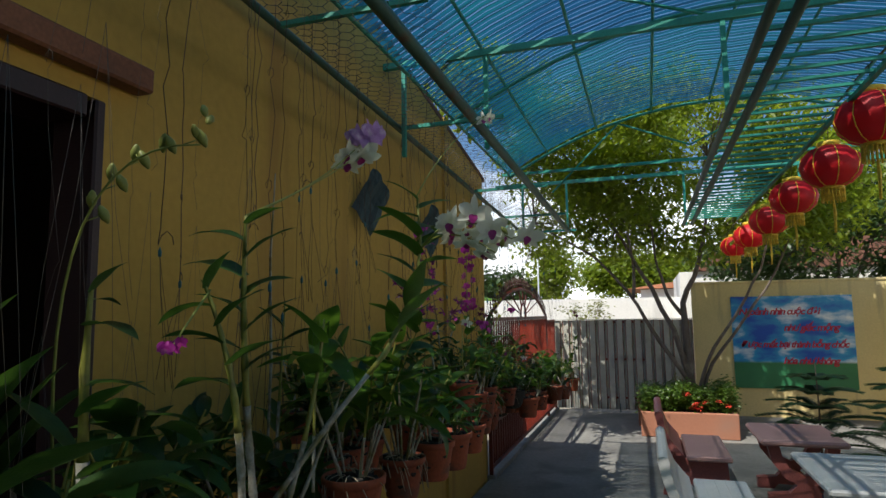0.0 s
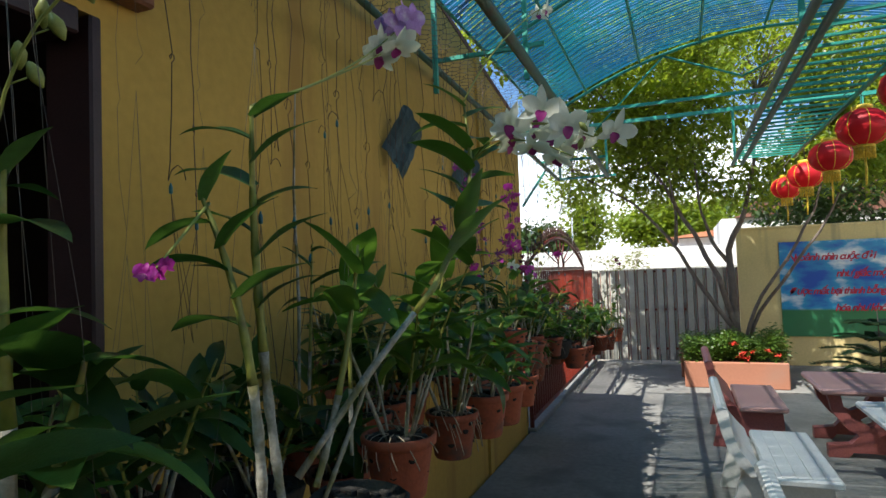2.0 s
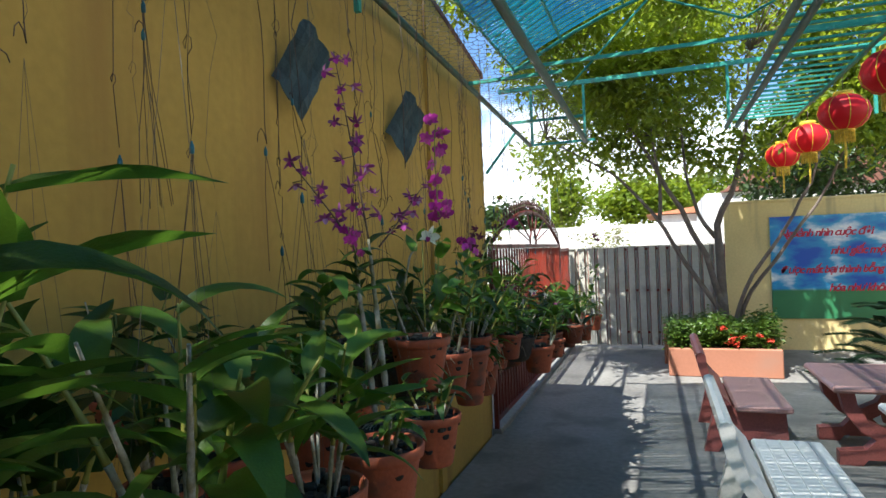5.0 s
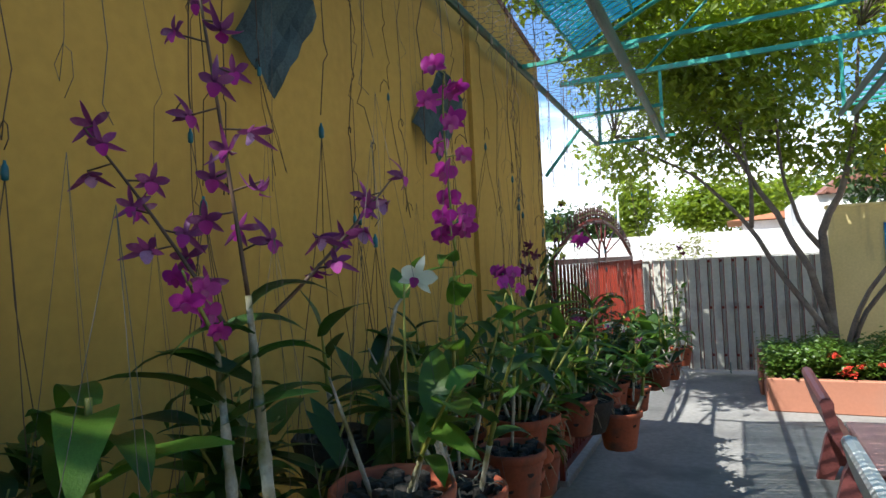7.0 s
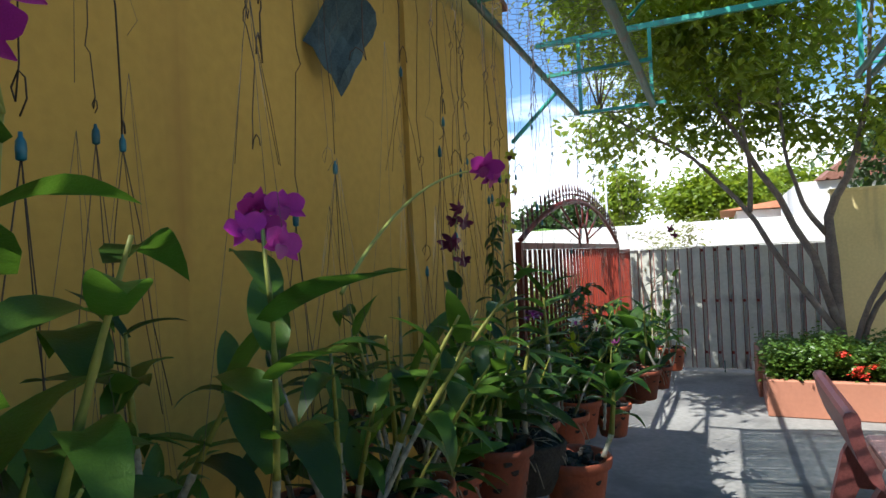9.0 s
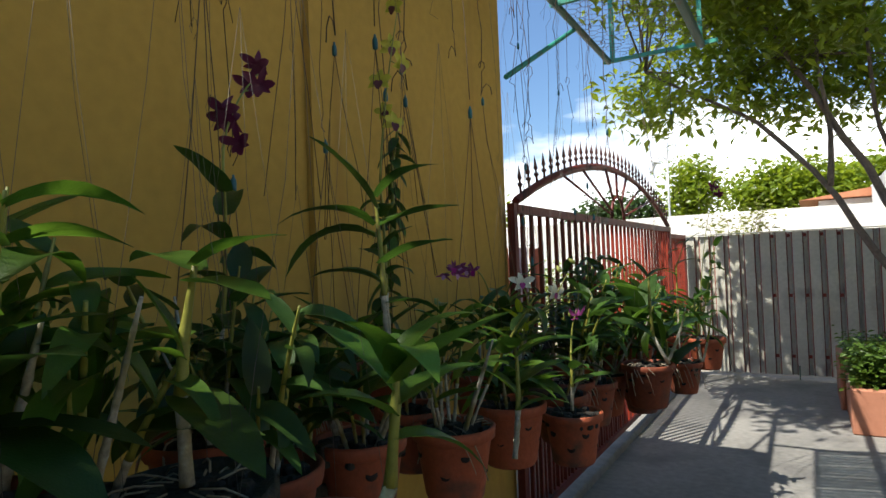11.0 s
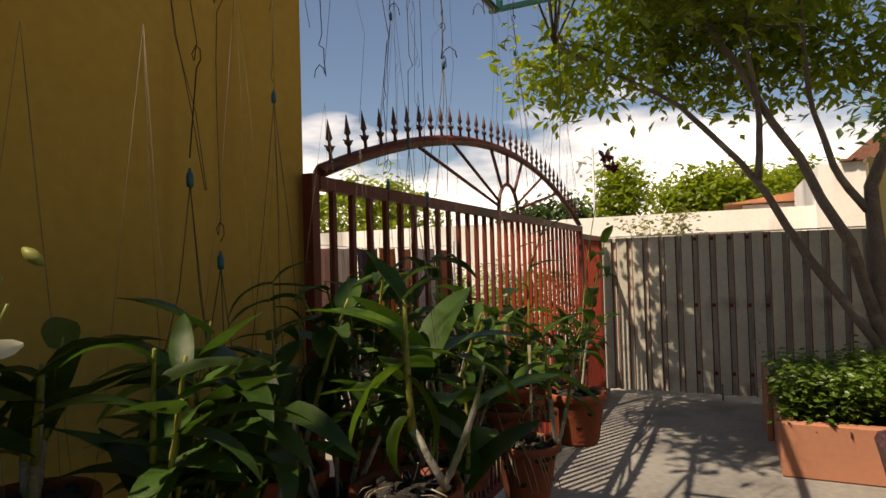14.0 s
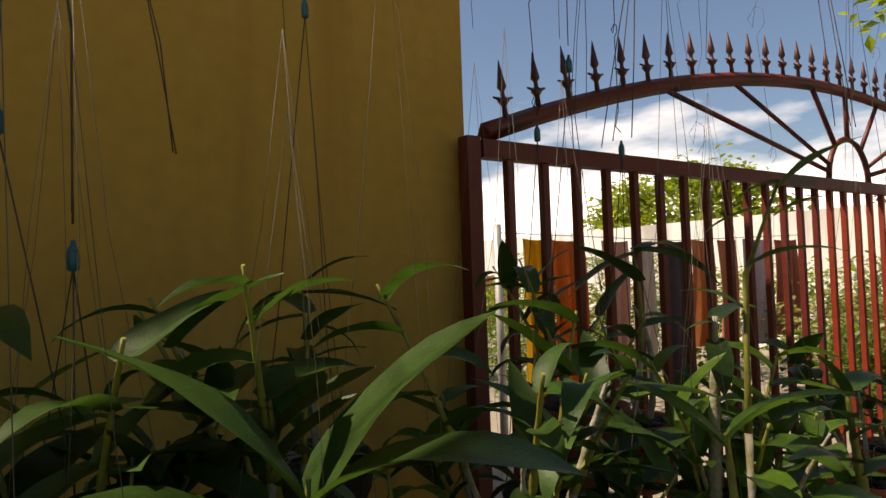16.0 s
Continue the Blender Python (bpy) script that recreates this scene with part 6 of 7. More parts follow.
cane(o, [(0, 0, 0), (0.0, 0.0, 0.25), (0.0, 0.01, 0.44), (0.04, 0.02, 0.55)], 0.007, R, 0, 0.2, DARKBROAD)
for i, (b, t_) in enumerate((((-0.51, 7.05, 1.631), (-0.443, 7.074, 1.69)), ((-0.508, 7.05, 1.64), (-0.555, 7.025, 1.63)), ((-0.528, 7.041, 1.61), (-0.582, 7.012, 1.59)), ((-0.545, 7.036, 1.54), (-0.46, 7.075, 1.58)), ((-0.516, 7.049, 1.60), (-0.465, 7.07, 1.625)), ((-0.55, 7.03, 1.49), (-0.60, 7.0, 1.53)))):
    leaf_to(o, at, b, t_, DARKBROAD, i)
at = (-0.24, 0.46, 1.52)
hanging_pot(*at, 402)
o = hero(at, "dark orchid with broad leaves beside the doorway")
cane(o, [(0, 0, 0), (0.02, -0.01, 0.15), (0.03, -0.02, 0.30)], 0.008, R, 5, 0.19, DARKBROAD, first=0.2)
cane(o, [(0.02, 0.02, 0), (0.05, 0.04, 0.12), (0.06, 0.05, 0.24)], 0.008, R, 4, 0.17, DARKBROAD, first=0.2)
at = (-0.44, 0.72, 1.54)
o = hero(at, "orchid with a long stalk of yellow-green buds")
spray(o, [(0.0, 0.0, 0.05), (-0.03, -0.06, 0.66), (0.235, 0.0, 0.635)], "yellow", 0, 0.04, R, (0.7, -0.7, 0), 0.8, 3)
for i in range(9):
    u = 0.55 + 0.05 * i
    q = Vector((0, 0, 0.05)) * (1 - u) ** 2 + Vector((-0.03, -0.06, 0.66)) * 2 * u * (1 - u) + Vector((0.235, 0.0, 0.635)) * u * u
    side = Vector((0.02 * (-1) ** i, 0.015, 0.012))
    part("bud", BUDS, o, "pale yellow-green flower bud", aim(q + side, side, 0, 0.030))
    part("pedicel", Geo().tube([q, q + side * 0.7], 0.0011, 4).mesh("pedicel", M_STALK), o)

# a leaning cane with a bright leaf pair
at = (-0.56, 3.20, 1.52)
o = hero(at, "orchid with a leaning cane topped by a bright green leaf pair")
cane(o, [(0, 0, 0), (-0.08, -0.03, 0.18), (-0.06, 0.0, 0.31), (-0.04, 0.039, 0.358)], 0.007, R, 0, 0.1, LEAVES, papery=0.8)
leaf_to(o, at, (-0.60, 3.239, 1.878), (-0.555, 3.306, 1.905), BROAD, 0)
leaf_to(o, at, (-0.60, 3.239, 1.878), (-0.585, 3.225, 1.93), BROAD, 1)
leaf_to(o, at, (-0.61, 3.21, 1.845), (-0.65, 3.25, 1.90), BROAD, 2)
# dry cane that stands high against the wall
at = (-0.86, 1.86, 1.42)
o = hero(at, "orchid with a tall dry papery cane")
cane(o, [(0, 0, 0), (0.01, 0.0, 0.35), (-0.02, 0.03, 0.72), (0.015, 0.0, 1.02)], 0.0085, R, 0, 0.1, LEAVES, True)
cane(o, [(0.02, 0.02, 0), (0.03, 0.03, 0.3), (0.03, 0.05, 0.55)], 0.009, R, 4, 0.13, DARKLEAVES, first=0.6)
hanging_pot(*at, 505)
# one violet bloom beside the star flowers
hanging_pot(-0.57, 5.66, 1.20, 422)
o = hero((-0.57, 5.66, 1.20), "orchid with a single drooping violet flower")
cane(o, [(0, 0, 0), (0.0, 0.01, 0.08), (0.0, 0.01, 0.15)], 0.008, R, 5, 0.12, DARKLEAVES)
spray(o, [(0, 0.01, 0.14), (0.0, 0.02, 0.22), (0.015, 0.014, 0.24)], "mauve", 1, 0.062, R, (0.8, -0.75, -0.1), 1.0, reach=0.004)

# orchids along the later part of the row
at = (-0.588, 4.561, 1.371)
hanging_pot(*at, 411, True)
o = hero(at, "orchid with a thick yellow-green cane and broad arching leaves")
cane(o, [(0.0, 0.0, 0.0), (0.0, -0.003, 0.092), (0.004, -0.002, 0.149), (0.017, 0.004, 0.223)], 0.0125, R, 0, 0.1, LEAVES, False, papery=0.45)
leaf_to(o, at, (-0.571, 4.565, 1.594), (-0.483, 4.594, 1.629), BROAD, 0)
leaf_to(o, at, (-0.571, 4.565, 1.588), (-0.669, 4.564, 1.628), BROAD, 1)
leaf_to(o, at, (-0.574, 4.564, 1.577), (-0.466, 4.559, 1.552), BROAD, 2)
leaf_to(o, at, (-0.584, 4.559, 1.52), (-0.733, 4.541, 1.493), LEAVES, 3)
leaf_to(o, at, (-0.587, 4.558, 1.497), (-0.6, 4.491, 1.549), LEAVES, 4)
leaf_to(o, at, (-0.587, 4.559, 1.463), (-0.463, 4.541, 1.401), BROAD, 5)
leaf_to(o, at, (-0.587, 4.559, 1.451), (-0.7, 4.551, 1.394), DARKBROAD, 6)
at = (-0.419, 4.641, 1.315)
hanging_pot(-0.489, 4.641, 1.315, 412)
o = hero(at, "orchid with a fan of upright strap leaves on a green cane")
cane(o, [(0.0, 0.0, 0.0), (0.02, 0.01, 0.055), (0.028, 0.012, 0.133), (0.031, 0.013, 0.177)], 0.0115, R, 0, 0.1, LEAVES, False, papery=0.45)
leaf_to(o, at, (-0.39, 4.653, 1.464), (-0.489, 4.651, 1.535), LEAVES, 0)
leaf_to(o, at, (-0.389, 4.654, 1.475), (-0.383, 4.597, 1.562), LEAVES, 1)
leaf_to(o, at, (-0.388, 4.654, 1.486), (-0.358, 4.717, 1.578), LEAVES, 2)
leaf_to(o, at, (-0.389, 4.654, 1.47), (-0.275, 4.662, 1.537), LEAVES, 3)
leaf_to(o, at, (-0.388, 4.654, 1.481), (-0.319, 4.6, 1.571), LEAVES, 4)
leaf_to(o, at, (-0.391, 4.653, 1.448), (-0.361, 4.764, 1.476), LEAVES, 5)
leaf_to(o, at, (-0.393, 4.653, 1.437), (-0.442, 4.587, 1.489), DARKLEAVES, 6)
leaf_to(o, at, (-0.395, 4.652, 1.414), (-0.32, 4.732, 1.413), LEAVES, 7)
at = (-0.589, 4.373, 1.416)
hanging_pot(*at, 413)
o = hero(at, "dark orchid with very large drooping leaves")
cane(o, [(0.0, 0.0, 0.0), (0.007, 0.002, 0.059), (0.006, 0.0, 0.119)], 0.011, R, 0, 0.1, LEAVES, False, papery=0.45)
leaf_to(o, at, (-0.583, 4.373, 1.535), (-0.534, 4.448, 1.563), DARKBROAD, 0)
leaf_to(o, at, (-0.583, 4.374, 1.501), (-0.485, 4.396, 1.56), DARKBROAD, 1)
leaf_to(o, at, (-0.582, 4.375, 1.475), (-0.498, 4.461, 1.458), DARKBROAD, 2)
leaf_to(o, at, (-0.583, 4.375, 1.467), (-0.453, 4.406, 1.446), DARKBROAD, 3)
leaf_to(o, at, (-0.583, 4.374, 1.505), (-0.627, 4.44, 1.529), DARKBROAD, 4)
at = (-0.633, 4.976, 1.429)
o = hero(at, "dark orchid with stiff spreading leaves on an upright cane")
cane(o, [(0.0, 0.0, 0.0), (-0.002, -0.005, 0.13), (-0.008, -0.012, 0.26)], 0.01, R, 0, 0.1, LEAVES, False, papery=0.45)
leaf_to(o, at, (-0.641, 4.964, 1.679), (-0.707, 4.921, 1.807), DARKLEAVES, 0)
leaf_to(o, at, (-0.638, 4.965, 1.698), (-0.552, 4.98, 1.77), DARKLEAVES, 1)
leaf_to(o, at, (-0.647, 4.962, 1.652), (-0.733, 4.861, 1.725), DARKLEAVES, 2)
leaf_to(o, at, (-0.639, 4.966, 1.651), (-0.548, 5.067, 1.678), DARKLEAVES, 3)
leaf_to(o, at, (-0.643, 4.964, 1.633), (-0.803, 4.902, 1.684), DARKLEAVES, 4)
leaf_to(o, at, (-0.638, 4.969, 1.587), (-0.519, 4.98, 1.627), DARKLEAVES, 5)
leaf_to(o, at, (-0.639, 4.969, 1.559), (-0.742, 4.929, 1.6), DARKLEAVES, 6)
leaf_to(o, at, (-0.636, 4.971, 1.522), (-0.566, 5.071, 1.533), DARKLEAVES, 7)
at = (-0.741, 5.721, 1.295)
hanging_pot(*at, 414, True)
o = hero(at, "orchid with two white star flowers and lime-yellow bracts")
cane(o, [(0.0, 0.0, 0.0), (0.007, 0.002, 0.051), (0.02, 0.006, 0.101)], 0.01, R, 0, 0.1, LEAVES, False, papery=0.45)
leaf_to(o, at, (-0.72, 5.728, 1.39), (-0.751, 5.676, 1.469), LIMELEAVES, 0)
leaf_to(o, at, (-0.724, 5.727, 1.384), (-0.845, 5.698, 1.401), LIMELEAVES, 1)
leaf_to(o, at, (-0.72, 5.728, 1.396), (-0.693, 5.785, 1.436), LEAVES, 2)
leaf_to(o, at, (-0.731, 5.724, 1.359), (-0.622, 5.722, 1.383), LEAVES, 3)
leaf_to(o, at, (-0.733, 5.723, 1.352), (-0.825, 5.721, 1.356), DARKLEAVES, 4)
spray(o, [(0.018, 0.006, 0.102), (0.048, 0.018, 0.17), (0.015, 0.0, 0.23)], "star", 1, 0.066, R, (0.75, -0.65, 0.35), 1.0, reach=0.004)
spray(o, [(0.021, 0.007, 0.101), (0.082, 0.036, 0.161), (0.093, 0.04, 0.199)], "star", 1, 0.066, R, (0.75, -0.65, 0.35), 1.0, reach=0.004)
spray(o, [(0.018, 0.006, 0.102), (0.087, 0.039, 0.148), (0.127, 0.056, 0.242)], "star", 0, 0.05, R, (0.7, -0.7, 0), 0.9, 2)
leaf_to(o, at, (-0.731, 5.721, 1.442), (-0.726, 5.699, 1.487), LIMELEAVES, 0)
leaf_to(o, at, (-0.746, 5.714, 1.436), (-0.762, 5.683, 1.446), LIMELEAVES, 0)
leaf_to(o, at, (-0.741, 5.716, 1.423), (-0.744, 5.692, 1.423), LIMELEAVES, 0)
leaf_to(o, at, (-0.714, 5.731, 1.402), (-0.686, 5.722, 1.426), LIMELEAVES, 0)
leaf_to(o, at, (-0.729, 5.724, 1.397), (-0.73, 5.701, 1.385), LIMELEAVES, 0)
at = (-0.456, 6.304, 1.22)
hanging_pot(at[0] - 0.07, at[1], at[2], 415)
o = hero(at, "orchid with long drooping green leaves before the gate")
cane(o, [(0.0, 0.0, 0.0), (-0.043, -0.025, 0.093), (-0.047, -0.031, 0.193), (-0.046, -0.034, 0.293)], 0.011, R, 0, 0.1, LEAVES, False, papery=0.45)
cane(o, [(-0.004, -0.003, 0.005), (0.037, 0.015, 0.088), (0.057, 0.022, 0.186)], 0.009, R, 0, 0.1, LEAVES, True, papery=0.45)
leaf_to(o, at, (-0.504, 6.272, 1.453), (-0.656, 6.25, 1.498), LEAVES, 0)
leaf_to(o, at, (-0.503, 6.273, 1.413), (-0.616, 6.242, 1.315), LEAVES, 1)
leaf_to(o, at, (-0.505, 6.273, 1.393), (-0.436, 6.334, 1.283), LEAVES, 2)
leaf_to(o, at, (-0.502, 6.271, 1.503), (-0.571, 6.278, 1.587), DARKLEAVES, 3)
leaf_to(o, at, (-0.503, 6.27, 1.508), (-0.437, 6.301, 1.589), DARKLEAVES, 4)
leaf_to(o, at, (-0.507, 6.273, 1.363), (-0.645, 6.248, 1.363), LEAVES, 5)
leaf_to(o, at, (-0.399, 6.326, 1.406), (-0.336, 6.36, 1.342), LEAVES, 6)
leaf_to(o, at, (-0.4, 6.326, 1.396), (-0.475, 6.354, 1.443), LEAVES, 7)
leaf_to(o, at, (-0.502, 6.273, 1.433), (-0.443, 6.349, 1.402), LEAVES, 8)
leaf_to(o, at, (-0.505, 6.275, 1.333), (-0.54, 6.215, 1.259), LEAVES, 9)
at = (-0.435, 6.843, 1.143)
hanging_pot(at[0] - 0.07, at[1], at[2], 416)
o = hero(at, "leafy green orchid in a clay pot before the gate")
cane(o, [(0.0, 0.0, 0.0), (-0.011, -0.01, 0.123), (-0.016, -0.016, 0.252)], 0.01, R, 0, 0.1, LEAVES, False, papery=0.45)
cane(o, [(0.006, 0.003, 0.0), (0.032, 0.013, 0.091), (0.045, 0.016, 0.205)], 0.008, R, 0, 0.1, LEAVES, False, papery=0.45)
leaf_to(o, at, (-0.452, 6.827, 1.381), (-0.524, 6.788, 1.443), LEAVES, 0)
leaf_to(o, at, (-0.451, 6.827, 1.388), (-0.382, 6.859, 1.463), LEAVES, 1)
leaf_to(o, at, (-0.449, 6.83, 1.323), (-0.525, 6.736, 1.31), LEAVES, 2)
leaf_to(o, at, (-0.45, 6.83, 1.309), (-0.337, 6.833, 1.242), LEAVES, 3)
leaf_to(o, at, (-0.39, 6.859, 1.341), (-0.332, 6.944, 1.366), LEAVES, 4)
leaf_to(o, at, (-0.391, 6.859, 1.32), (-0.465, 6.877, 1.345), LEAVES, 5)
leaf_to(o, at, (-0.402, 6.856, 1.249), (-0.341, 6.888, 1.202), LEAVES, 6)
leaf_to(o, at, (-0.447, 6.833, 1.251), (-0.535, 6.824, 1.206), LEAVES, 7)
at = (-1.048, 7.166, 1.111)
hanging_pot(*at, 417, True)
o = hero(at, "dark orchid with a star of stiff leaves near the gate post")
cane(o, [(0.0, 0.0, 0.0), (-0.004, -0.017, 0.181), (0.0, -0.025, 0.396)], 0.009, R, 0, 0.1, LEAVES, False, papery=0.45)
leaf_to(o, at, (-1.048, 7.141, 1.501), (-1.07, 7.035, 1.517), DARKLEAVES, 0)
leaf_to(o, at, (-1.048, 7.141, 1.507), (-1.139, 7.092, 1.546), DARKLEAVES, 1)
leaf_to(o, at, (-1.048, 7.141, 1.512), (-1.011, 7.192, 1.595), DARKBROAD, 2)
leaf_to(o, at, (-1.046, 7.144, 1.507), (-0.982, 7.185, 1.527), DARKLEAVES, 3)
leaf_to(o, at, (-1.048, 7.142, 1.495), (-1.044, 7.239, 1.485), DARKLEAVES, 4)
leaf_to(o, at, (-1.049, 7.154, 1.292), (-1.09, 7.088, 1.34), DARKLEAVES, 5)
leaf_to(o, at, (-1.048, 7.155, 1.281), (-0.999, 7.229, 1.289), DARKLEAVES, 6)
leaf_to(o, at, (-1.048, 7.16, 1.201), (-1.074, 7.028, 1.241), DARKLEAVES, 7)
at = (-1.018, 7.385, 1.216)
hanging_pot(*at, 418)
o = hero(at, "orchid with pale canes and arching leaves before the gate")
cane(o, [(0.0, 0.0, 0.0), (0.028, 0.032, 0.169), (0.017, 0.003, 0.366)], 0.011, R, 0, 0.1, LEAVES, False, papery=0.45)
cane(o, [(0.02, 0.03, -0.008), (0.04, 0.052, 0.144), (0.011, 0.002, 0.244)], 0.012, R, 0, 0.1, LEAVES, True, papery=0.45)
cane(o, [(0.01, 0.015, -0.003), (-0.015, -0.03, 0.123), (-0.031, -0.06, 0.222)], 0.009, R, 0, 0.1, LEAVES, False, papery=0.45)
leaf_to(o, at, (-1.002, 7.388, 1.569), (-1.08, 7.275, 1.488), DARKLEAVES, 0)
leaf_to(o, at, (-1.002, 7.388, 1.575), (-0.895, 7.55, 1.538), DARKLEAVES, 1)
leaf_to(o, at, (-1.001, 7.39, 1.563), (-0.976, 7.513, 1.636), LEAVES, 2)
leaf_to(o, at, (-0.998, 7.397, 1.508), (-1.033, 7.249, 1.584), DARKLEAVES, 3)
leaf_to(o, at, (-0.995, 7.407, 1.434), (-0.903, 7.491, 1.433), LEAVES, 4)
leaf_to(o, at, (-1.033, 7.355, 1.339), (-1.1, 7.324, 1.385), DARKLEAVES, 5)
leaf_to(o, at, (-1.041, 7.34, 1.388), (-1.009, 7.442, 1.394), DARKLEAVES, 6)
leaf_to(o, at, (-1.048, 7.327, 1.431), (-1.087, 7.274, 1.342), DARKLEAVES, 7)
leaf_to(o, at, (-1.047, 7.327, 1.438), (-1.03, 7.401, 1.533), DARKLEAVES, 8)
at = (-0.652, 7.109, 1.153)
hanging_pot(*at, 419)
o = hero(at, "orchid with a thick pale cane and rounded leaves")
cane(o, [(0.0, 0.0, 0.0), (0.004, -0.003, 0.127), (0.014, 0.001, 0.318)], 0.0155, R, 0, 0.1, LEAVES, True, papery=0.45)
leaf_to(o, at, (-0.638, 7.109, 1.463), (-0.661, 7.076, 1.456), DARKBROAD, 0)
leaf_to(o, at, (-0.638, 7.11, 1.467), (-0.63, 7.192, 1.499), DARKBROAD, 1)
leaf_to(o, at, (-0.642, 7.108, 1.407), (-0.591, 7.113, 1.397), DARKBROAD, 2)
leaf_to(o, at, (-0.64, 7.109, 1.439), (-0.603, 7.078, 1.378), DARKBROAD, 3)
at = (-0.451, 7.119, 1.208)
hanging_pot(*at, 420)
o = hero(at, "orchid with a mass of dark leaves before the gate")
cane(o, [(0.0, 0.0, 0.0), (-0.01, -0.021, 0.078), (-0.013, -0.031, 0.182)], 0.01, R, 0, 0.1, LEAVES, False, papery=0.45)
leaf_to(o, at, (-0.464, 7.088, 1.39), (-0.475, 7.067, 1.443), DARKBROAD, 0)
leaf_to(o, at, (-0.463, 7.088, 1.396), (-0.458, 7.167, 1.421), DARKBROAD, 1)
leaf_to(o, at, (-0.463, 7.09, 1.364), (-0.469, 7.026, 1.386), DARKBROAD, 2)
leaf_to(o, at, (-0.462, 7.093, 1.338), (-0.411, 7.095, 1.385), DARKBROAD, 3)
leaf_to(o, at, (-0.462, 7.095, 1.312), (-0.486, 7.003, 1.337), DARKBROAD, 4)
leaf_to(o, at, (-0.461, 7.098, 1.292), (-0.517, 7.107, 1.241), LEAVES, 5)
leaf_to(o, at, (-0.461, 7.098, 1.299), (-0.424, 7.152, 1.323), DARKBROAD, 6)
at = (-1.111, 6.701, 1.252)
hanging_pot(*at, 421, True)
o = hero(at, "dark orchid with long arching narrow leaves against the ochre wall")
cane(o, [(0.0, 0.0, 0.0), (-0.001, -0.011, 0.142), (0.0, -0.017, 0.279)], 0.009, R, 0, 0.1, LEAVES, False, papery=0.45)
leaf_to(o, at, (-1.111, 6.684, 1.526), (-1.06, 6.755, 1.604), NARROW, 0)
leaf_to(o, at, (-1.111, 6.684, 1.522), (-1.196, 6.558, 1.494), NARROW, 1)
leaf_to(o, at, (-1.111, 6.684, 1.517), (-1.031, 6.807, 1.491), NARROW, 2)
leaf_to(o, at, (-1.113, 6.684, 1.479), (-1.157, 6.565, 1.451), NARROW, 3)
leaf_to(o, at, (-1.112, 6.686, 1.46), (-1.085, 6.8, 1.453), NARROW, 4)
leaf_to(o, at, (-1.111, 6.691, 1.404), (-1.033, 6.752, 1.432), NARROW, 5)
leaf_to(o, at, (-1.112, 6.69, 1.385), (-1.197, 6.617, 1.403), NARROW, 6)
at = (-0.3, 0.636, 1.628)
hanging_pot(*at, 423, True)
o = hero(at, "dark orchid with broad leaves crowding the open doorway")
cane(o, [(0.0, 0.0, 0.0), (0.001, -0.004, 0.116), (0.002, -0.009, 0.231), (0.009, -0.011, 0.337)], 0.012, R, 0, 0.1, LEAVES, False, papery=0.45)
cane(o, [(0.009, 0.004, 0.0), (0.044, 0.014, 0.075), (0.066, 0.019, 0.171)], 0.01, R, 0, 0.1, LEAVES, False, papery=0.45)
leaf_to(o, at, (-0.291, 0.625, 1.96), (-0.258, 0.636, 2.004), DARKBROAD, 0)
leaf_to(o, at, (-0.295, 0.626, 1.917), (-0.211, 0.626, 1.918), DARKBROAD, 1)
leaf_to(o, at, (-0.293, 0.625, 1.95), (-0.297, 0.677, 1.949), DARKBROAD, 2)
leaf_to(o, at, (-0.298, 0.628, 1.84), (-0.238, 0.683, 1.843), DARKBROAD, 3)
leaf_to(o, at, (-0.299, 0.629, 1.801), (-0.212, 0.628, 1.857), DARKBROAD, 4)
leaf_to(o, at, (-0.234, 0.655, 1.799), (-0.191, 0.736, 1.788), DARKBROAD, 5)
leaf_to(o, at, (-0.251, 0.651, 1.723), (-0.15, 0.724, 1.694), LEAVES, 6)
leaf_to(o, at, (-0.296, 0.634, 1.724), (-0.195, 0.639, 1.775), DARKBROAD, 7)
leaf_to(o, at, (-0.24, 0.654, 1.77), (-0.234, 0.707, 1.812), DARKBROAD, 8)
leaf_to(o, at, (-0.28, 0.642, 1.675), (-0.237, 0.721, 1.725), DARKBROAD, 9)
at = (-0.918, 3.402, 1.525)
hanging_pot(*at, 424, True)
o = hero(at, "dark orchid with upright rounded leaves by the wall")
cane(o, [(0.0, 0.0, 0.0), (-0.008, -0.006, 0.116), (-0.015, -0.011, 0.232)], 0.01, R, 0, 0.1, LEAVES, False, papery=0.45)
leaf_to(o, at, (-0.934, 3.391, 1.75), (-0.951, 3.381, 1.874), DARKBROAD, 0)
leaf_to(o, at, (-0.93, 3.392, 1.75), (-0.835, 3.389, 1.859), DARKBROAD, 1)
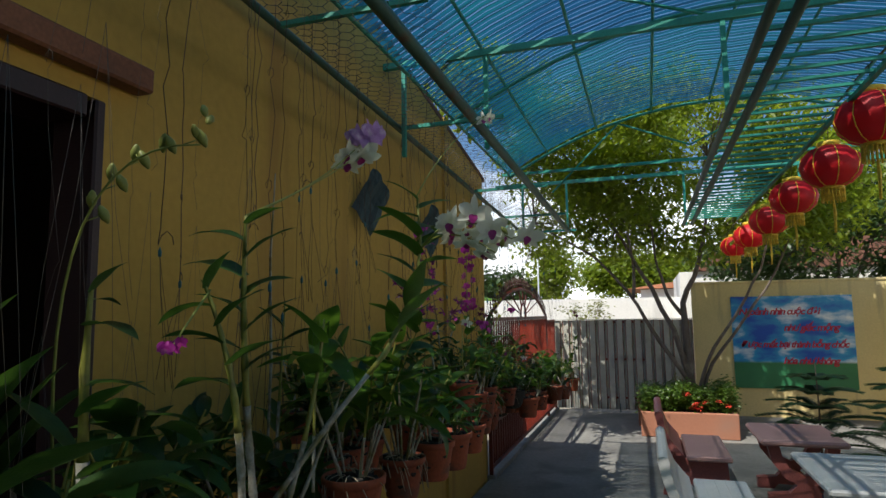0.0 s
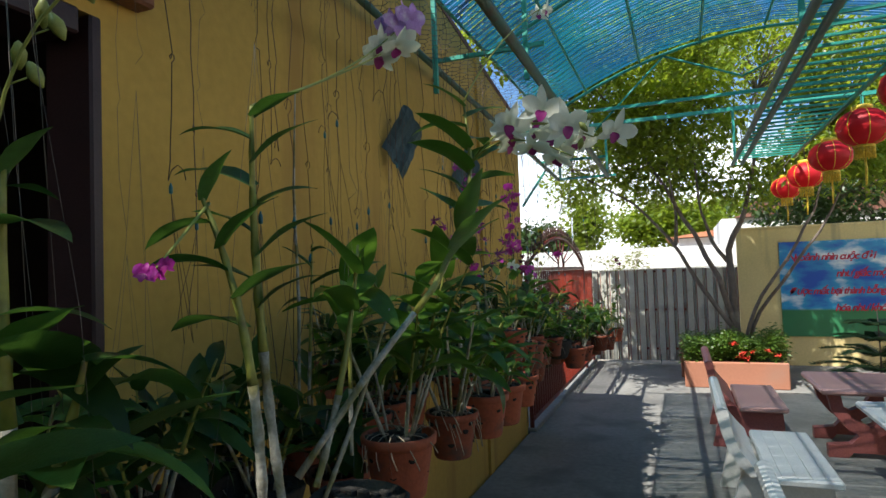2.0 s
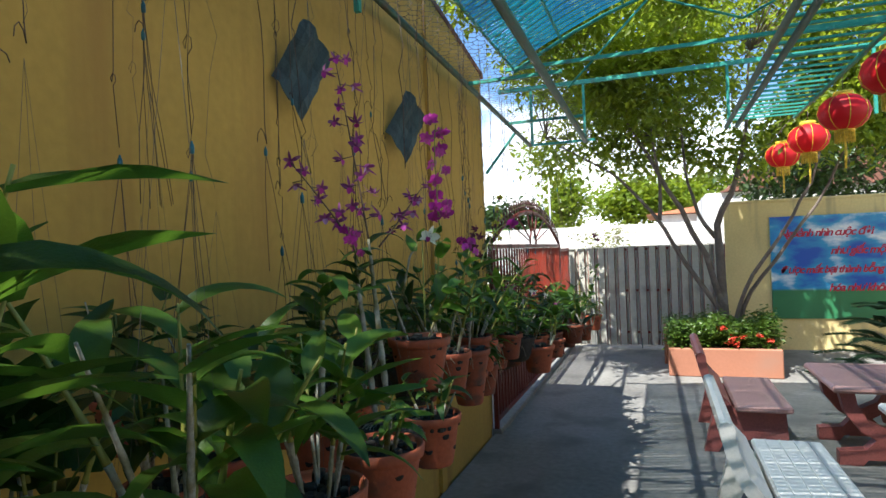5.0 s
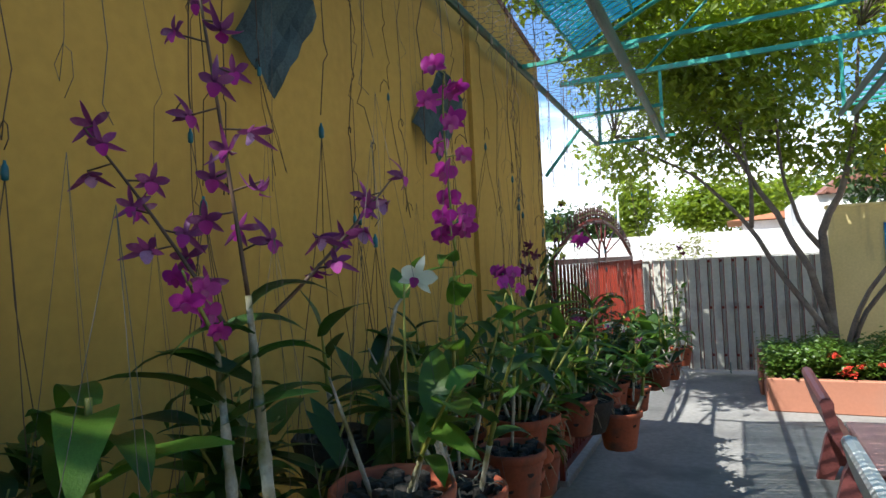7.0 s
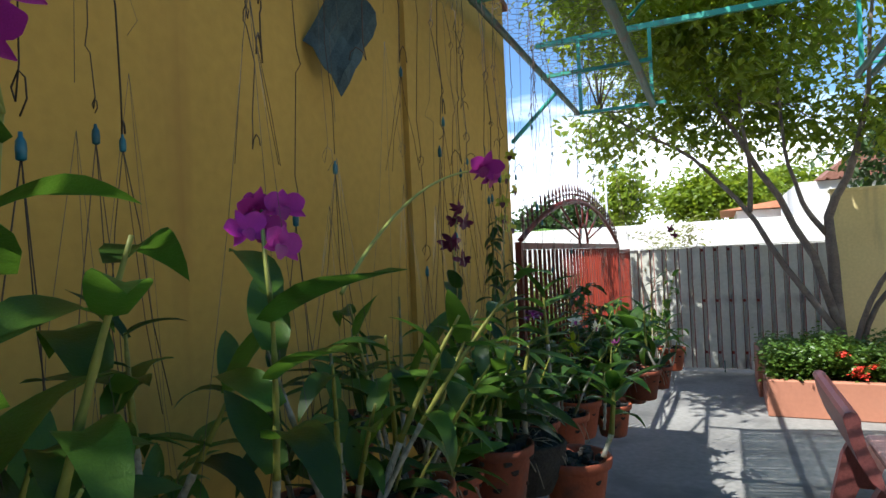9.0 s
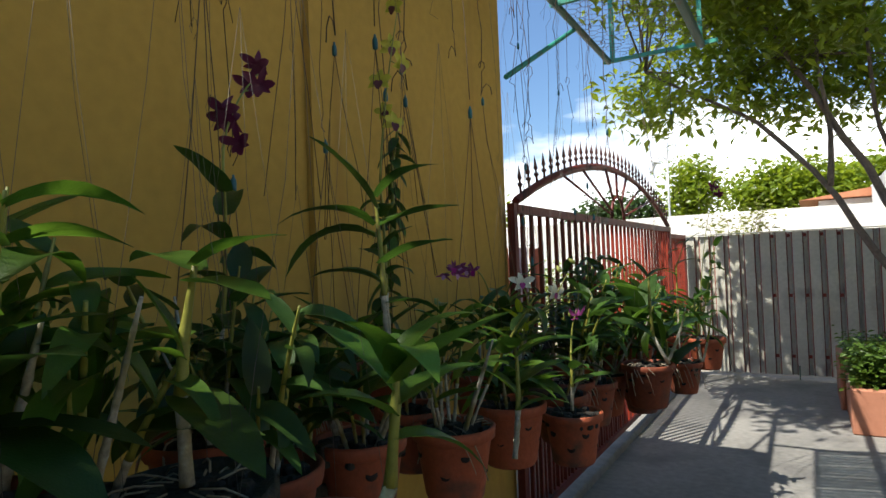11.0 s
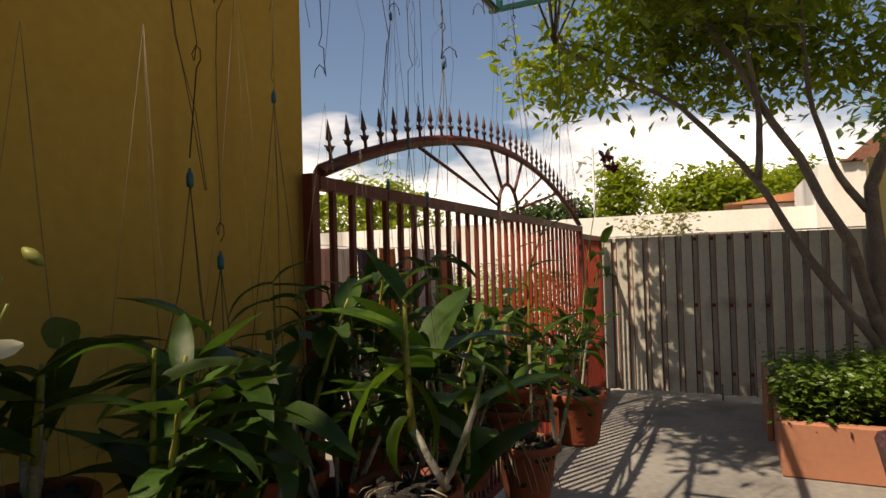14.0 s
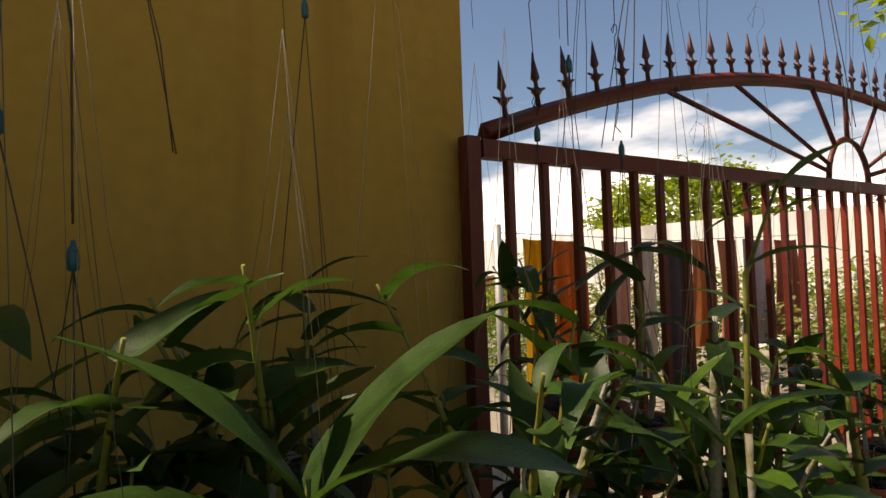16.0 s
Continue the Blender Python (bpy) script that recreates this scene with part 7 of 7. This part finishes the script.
leaf_to(o, at, (-0.926, 3.395, 1.699), (-0.921, 3.451, 1.759), DARKBROAD, 2)
leaf_to(o, at, (-0.924, 3.397, 1.67), (-0.939, 3.346, 1.71), DARKLEAVES, 3)
leaf_to(o, at, (-0.922, 3.398, 1.641), (-0.851, 3.462, 1.672), DARKLEAVES, 4)
leaf_to(o, at, (-0.92, 3.399, 1.612), (-0.914, 3.336, 1.661), LEAVES, 5)
leaf_to(o, at, (-0.918, 3.401, 1.59), (-0.79, 3.402, 1.617), DARKLEAVES, 6)
at = (-0.823, 3.686, 1.469)
hanging_pot(*at, 425)
o = hero(at, "dark orchid with spreading leaves beside the magenta cluster")
cane(o, [(0.0, 0.0, 0.0), (-0.01, -0.007, 0.149), (-0.012, -0.01, 0.269)], 0.009, R, 0, 0.1, LEAVES, False, papery=0.45)
cane(o, [(0.017, 0.008, -0.001), (0.073, 0.031, 0.108), (0.111, 0.046, 0.189)], 0.009, R, 0, 0.1, LEAVES, False, papery=0.45)
leaf_to(o, at, (-0.836, 3.676, 1.729), (-0.891, 3.65, 1.801), DARKLEAVES, 0)
leaf_to(o, at, (-0.835, 3.676, 1.734), (-0.794, 3.727, 1.765), DARKLEAVES, 1)
leaf_to(o, at, (-0.833, 3.678, 1.692), (-0.865, 3.63, 1.718), DARKLEAVES, 2)
leaf_to(o, at, (-0.83, 3.679, 1.664), (-0.998, 3.648, 1.663), DARKLEAVES, 3)
leaf_to(o, at, (-0.713, 3.732, 1.649), (-0.778, 3.702, 1.689), LEAVES, 4)
leaf_to(o, at, (-0.712, 3.732, 1.654), (-0.624, 3.736, 1.778), LEAVES, 5)
leaf_to(o, at, (-0.712, 3.732, 1.658), (-0.744, 3.76, 1.747), LEAVES, 6)
leaf_to(o, at, (-0.722, 3.728, 1.631), (-0.644, 3.796, 1.619), DARKLEAVES, 7)
leaf_to(o, at, (-0.741, 3.72, 1.586), (-0.783, 3.647, 1.612), LEAVES, 8)
leaf_to(o, at, (-0.75, 3.717, 1.567), (-0.617, 3.722, 1.551), DARKLEAVES, 9)
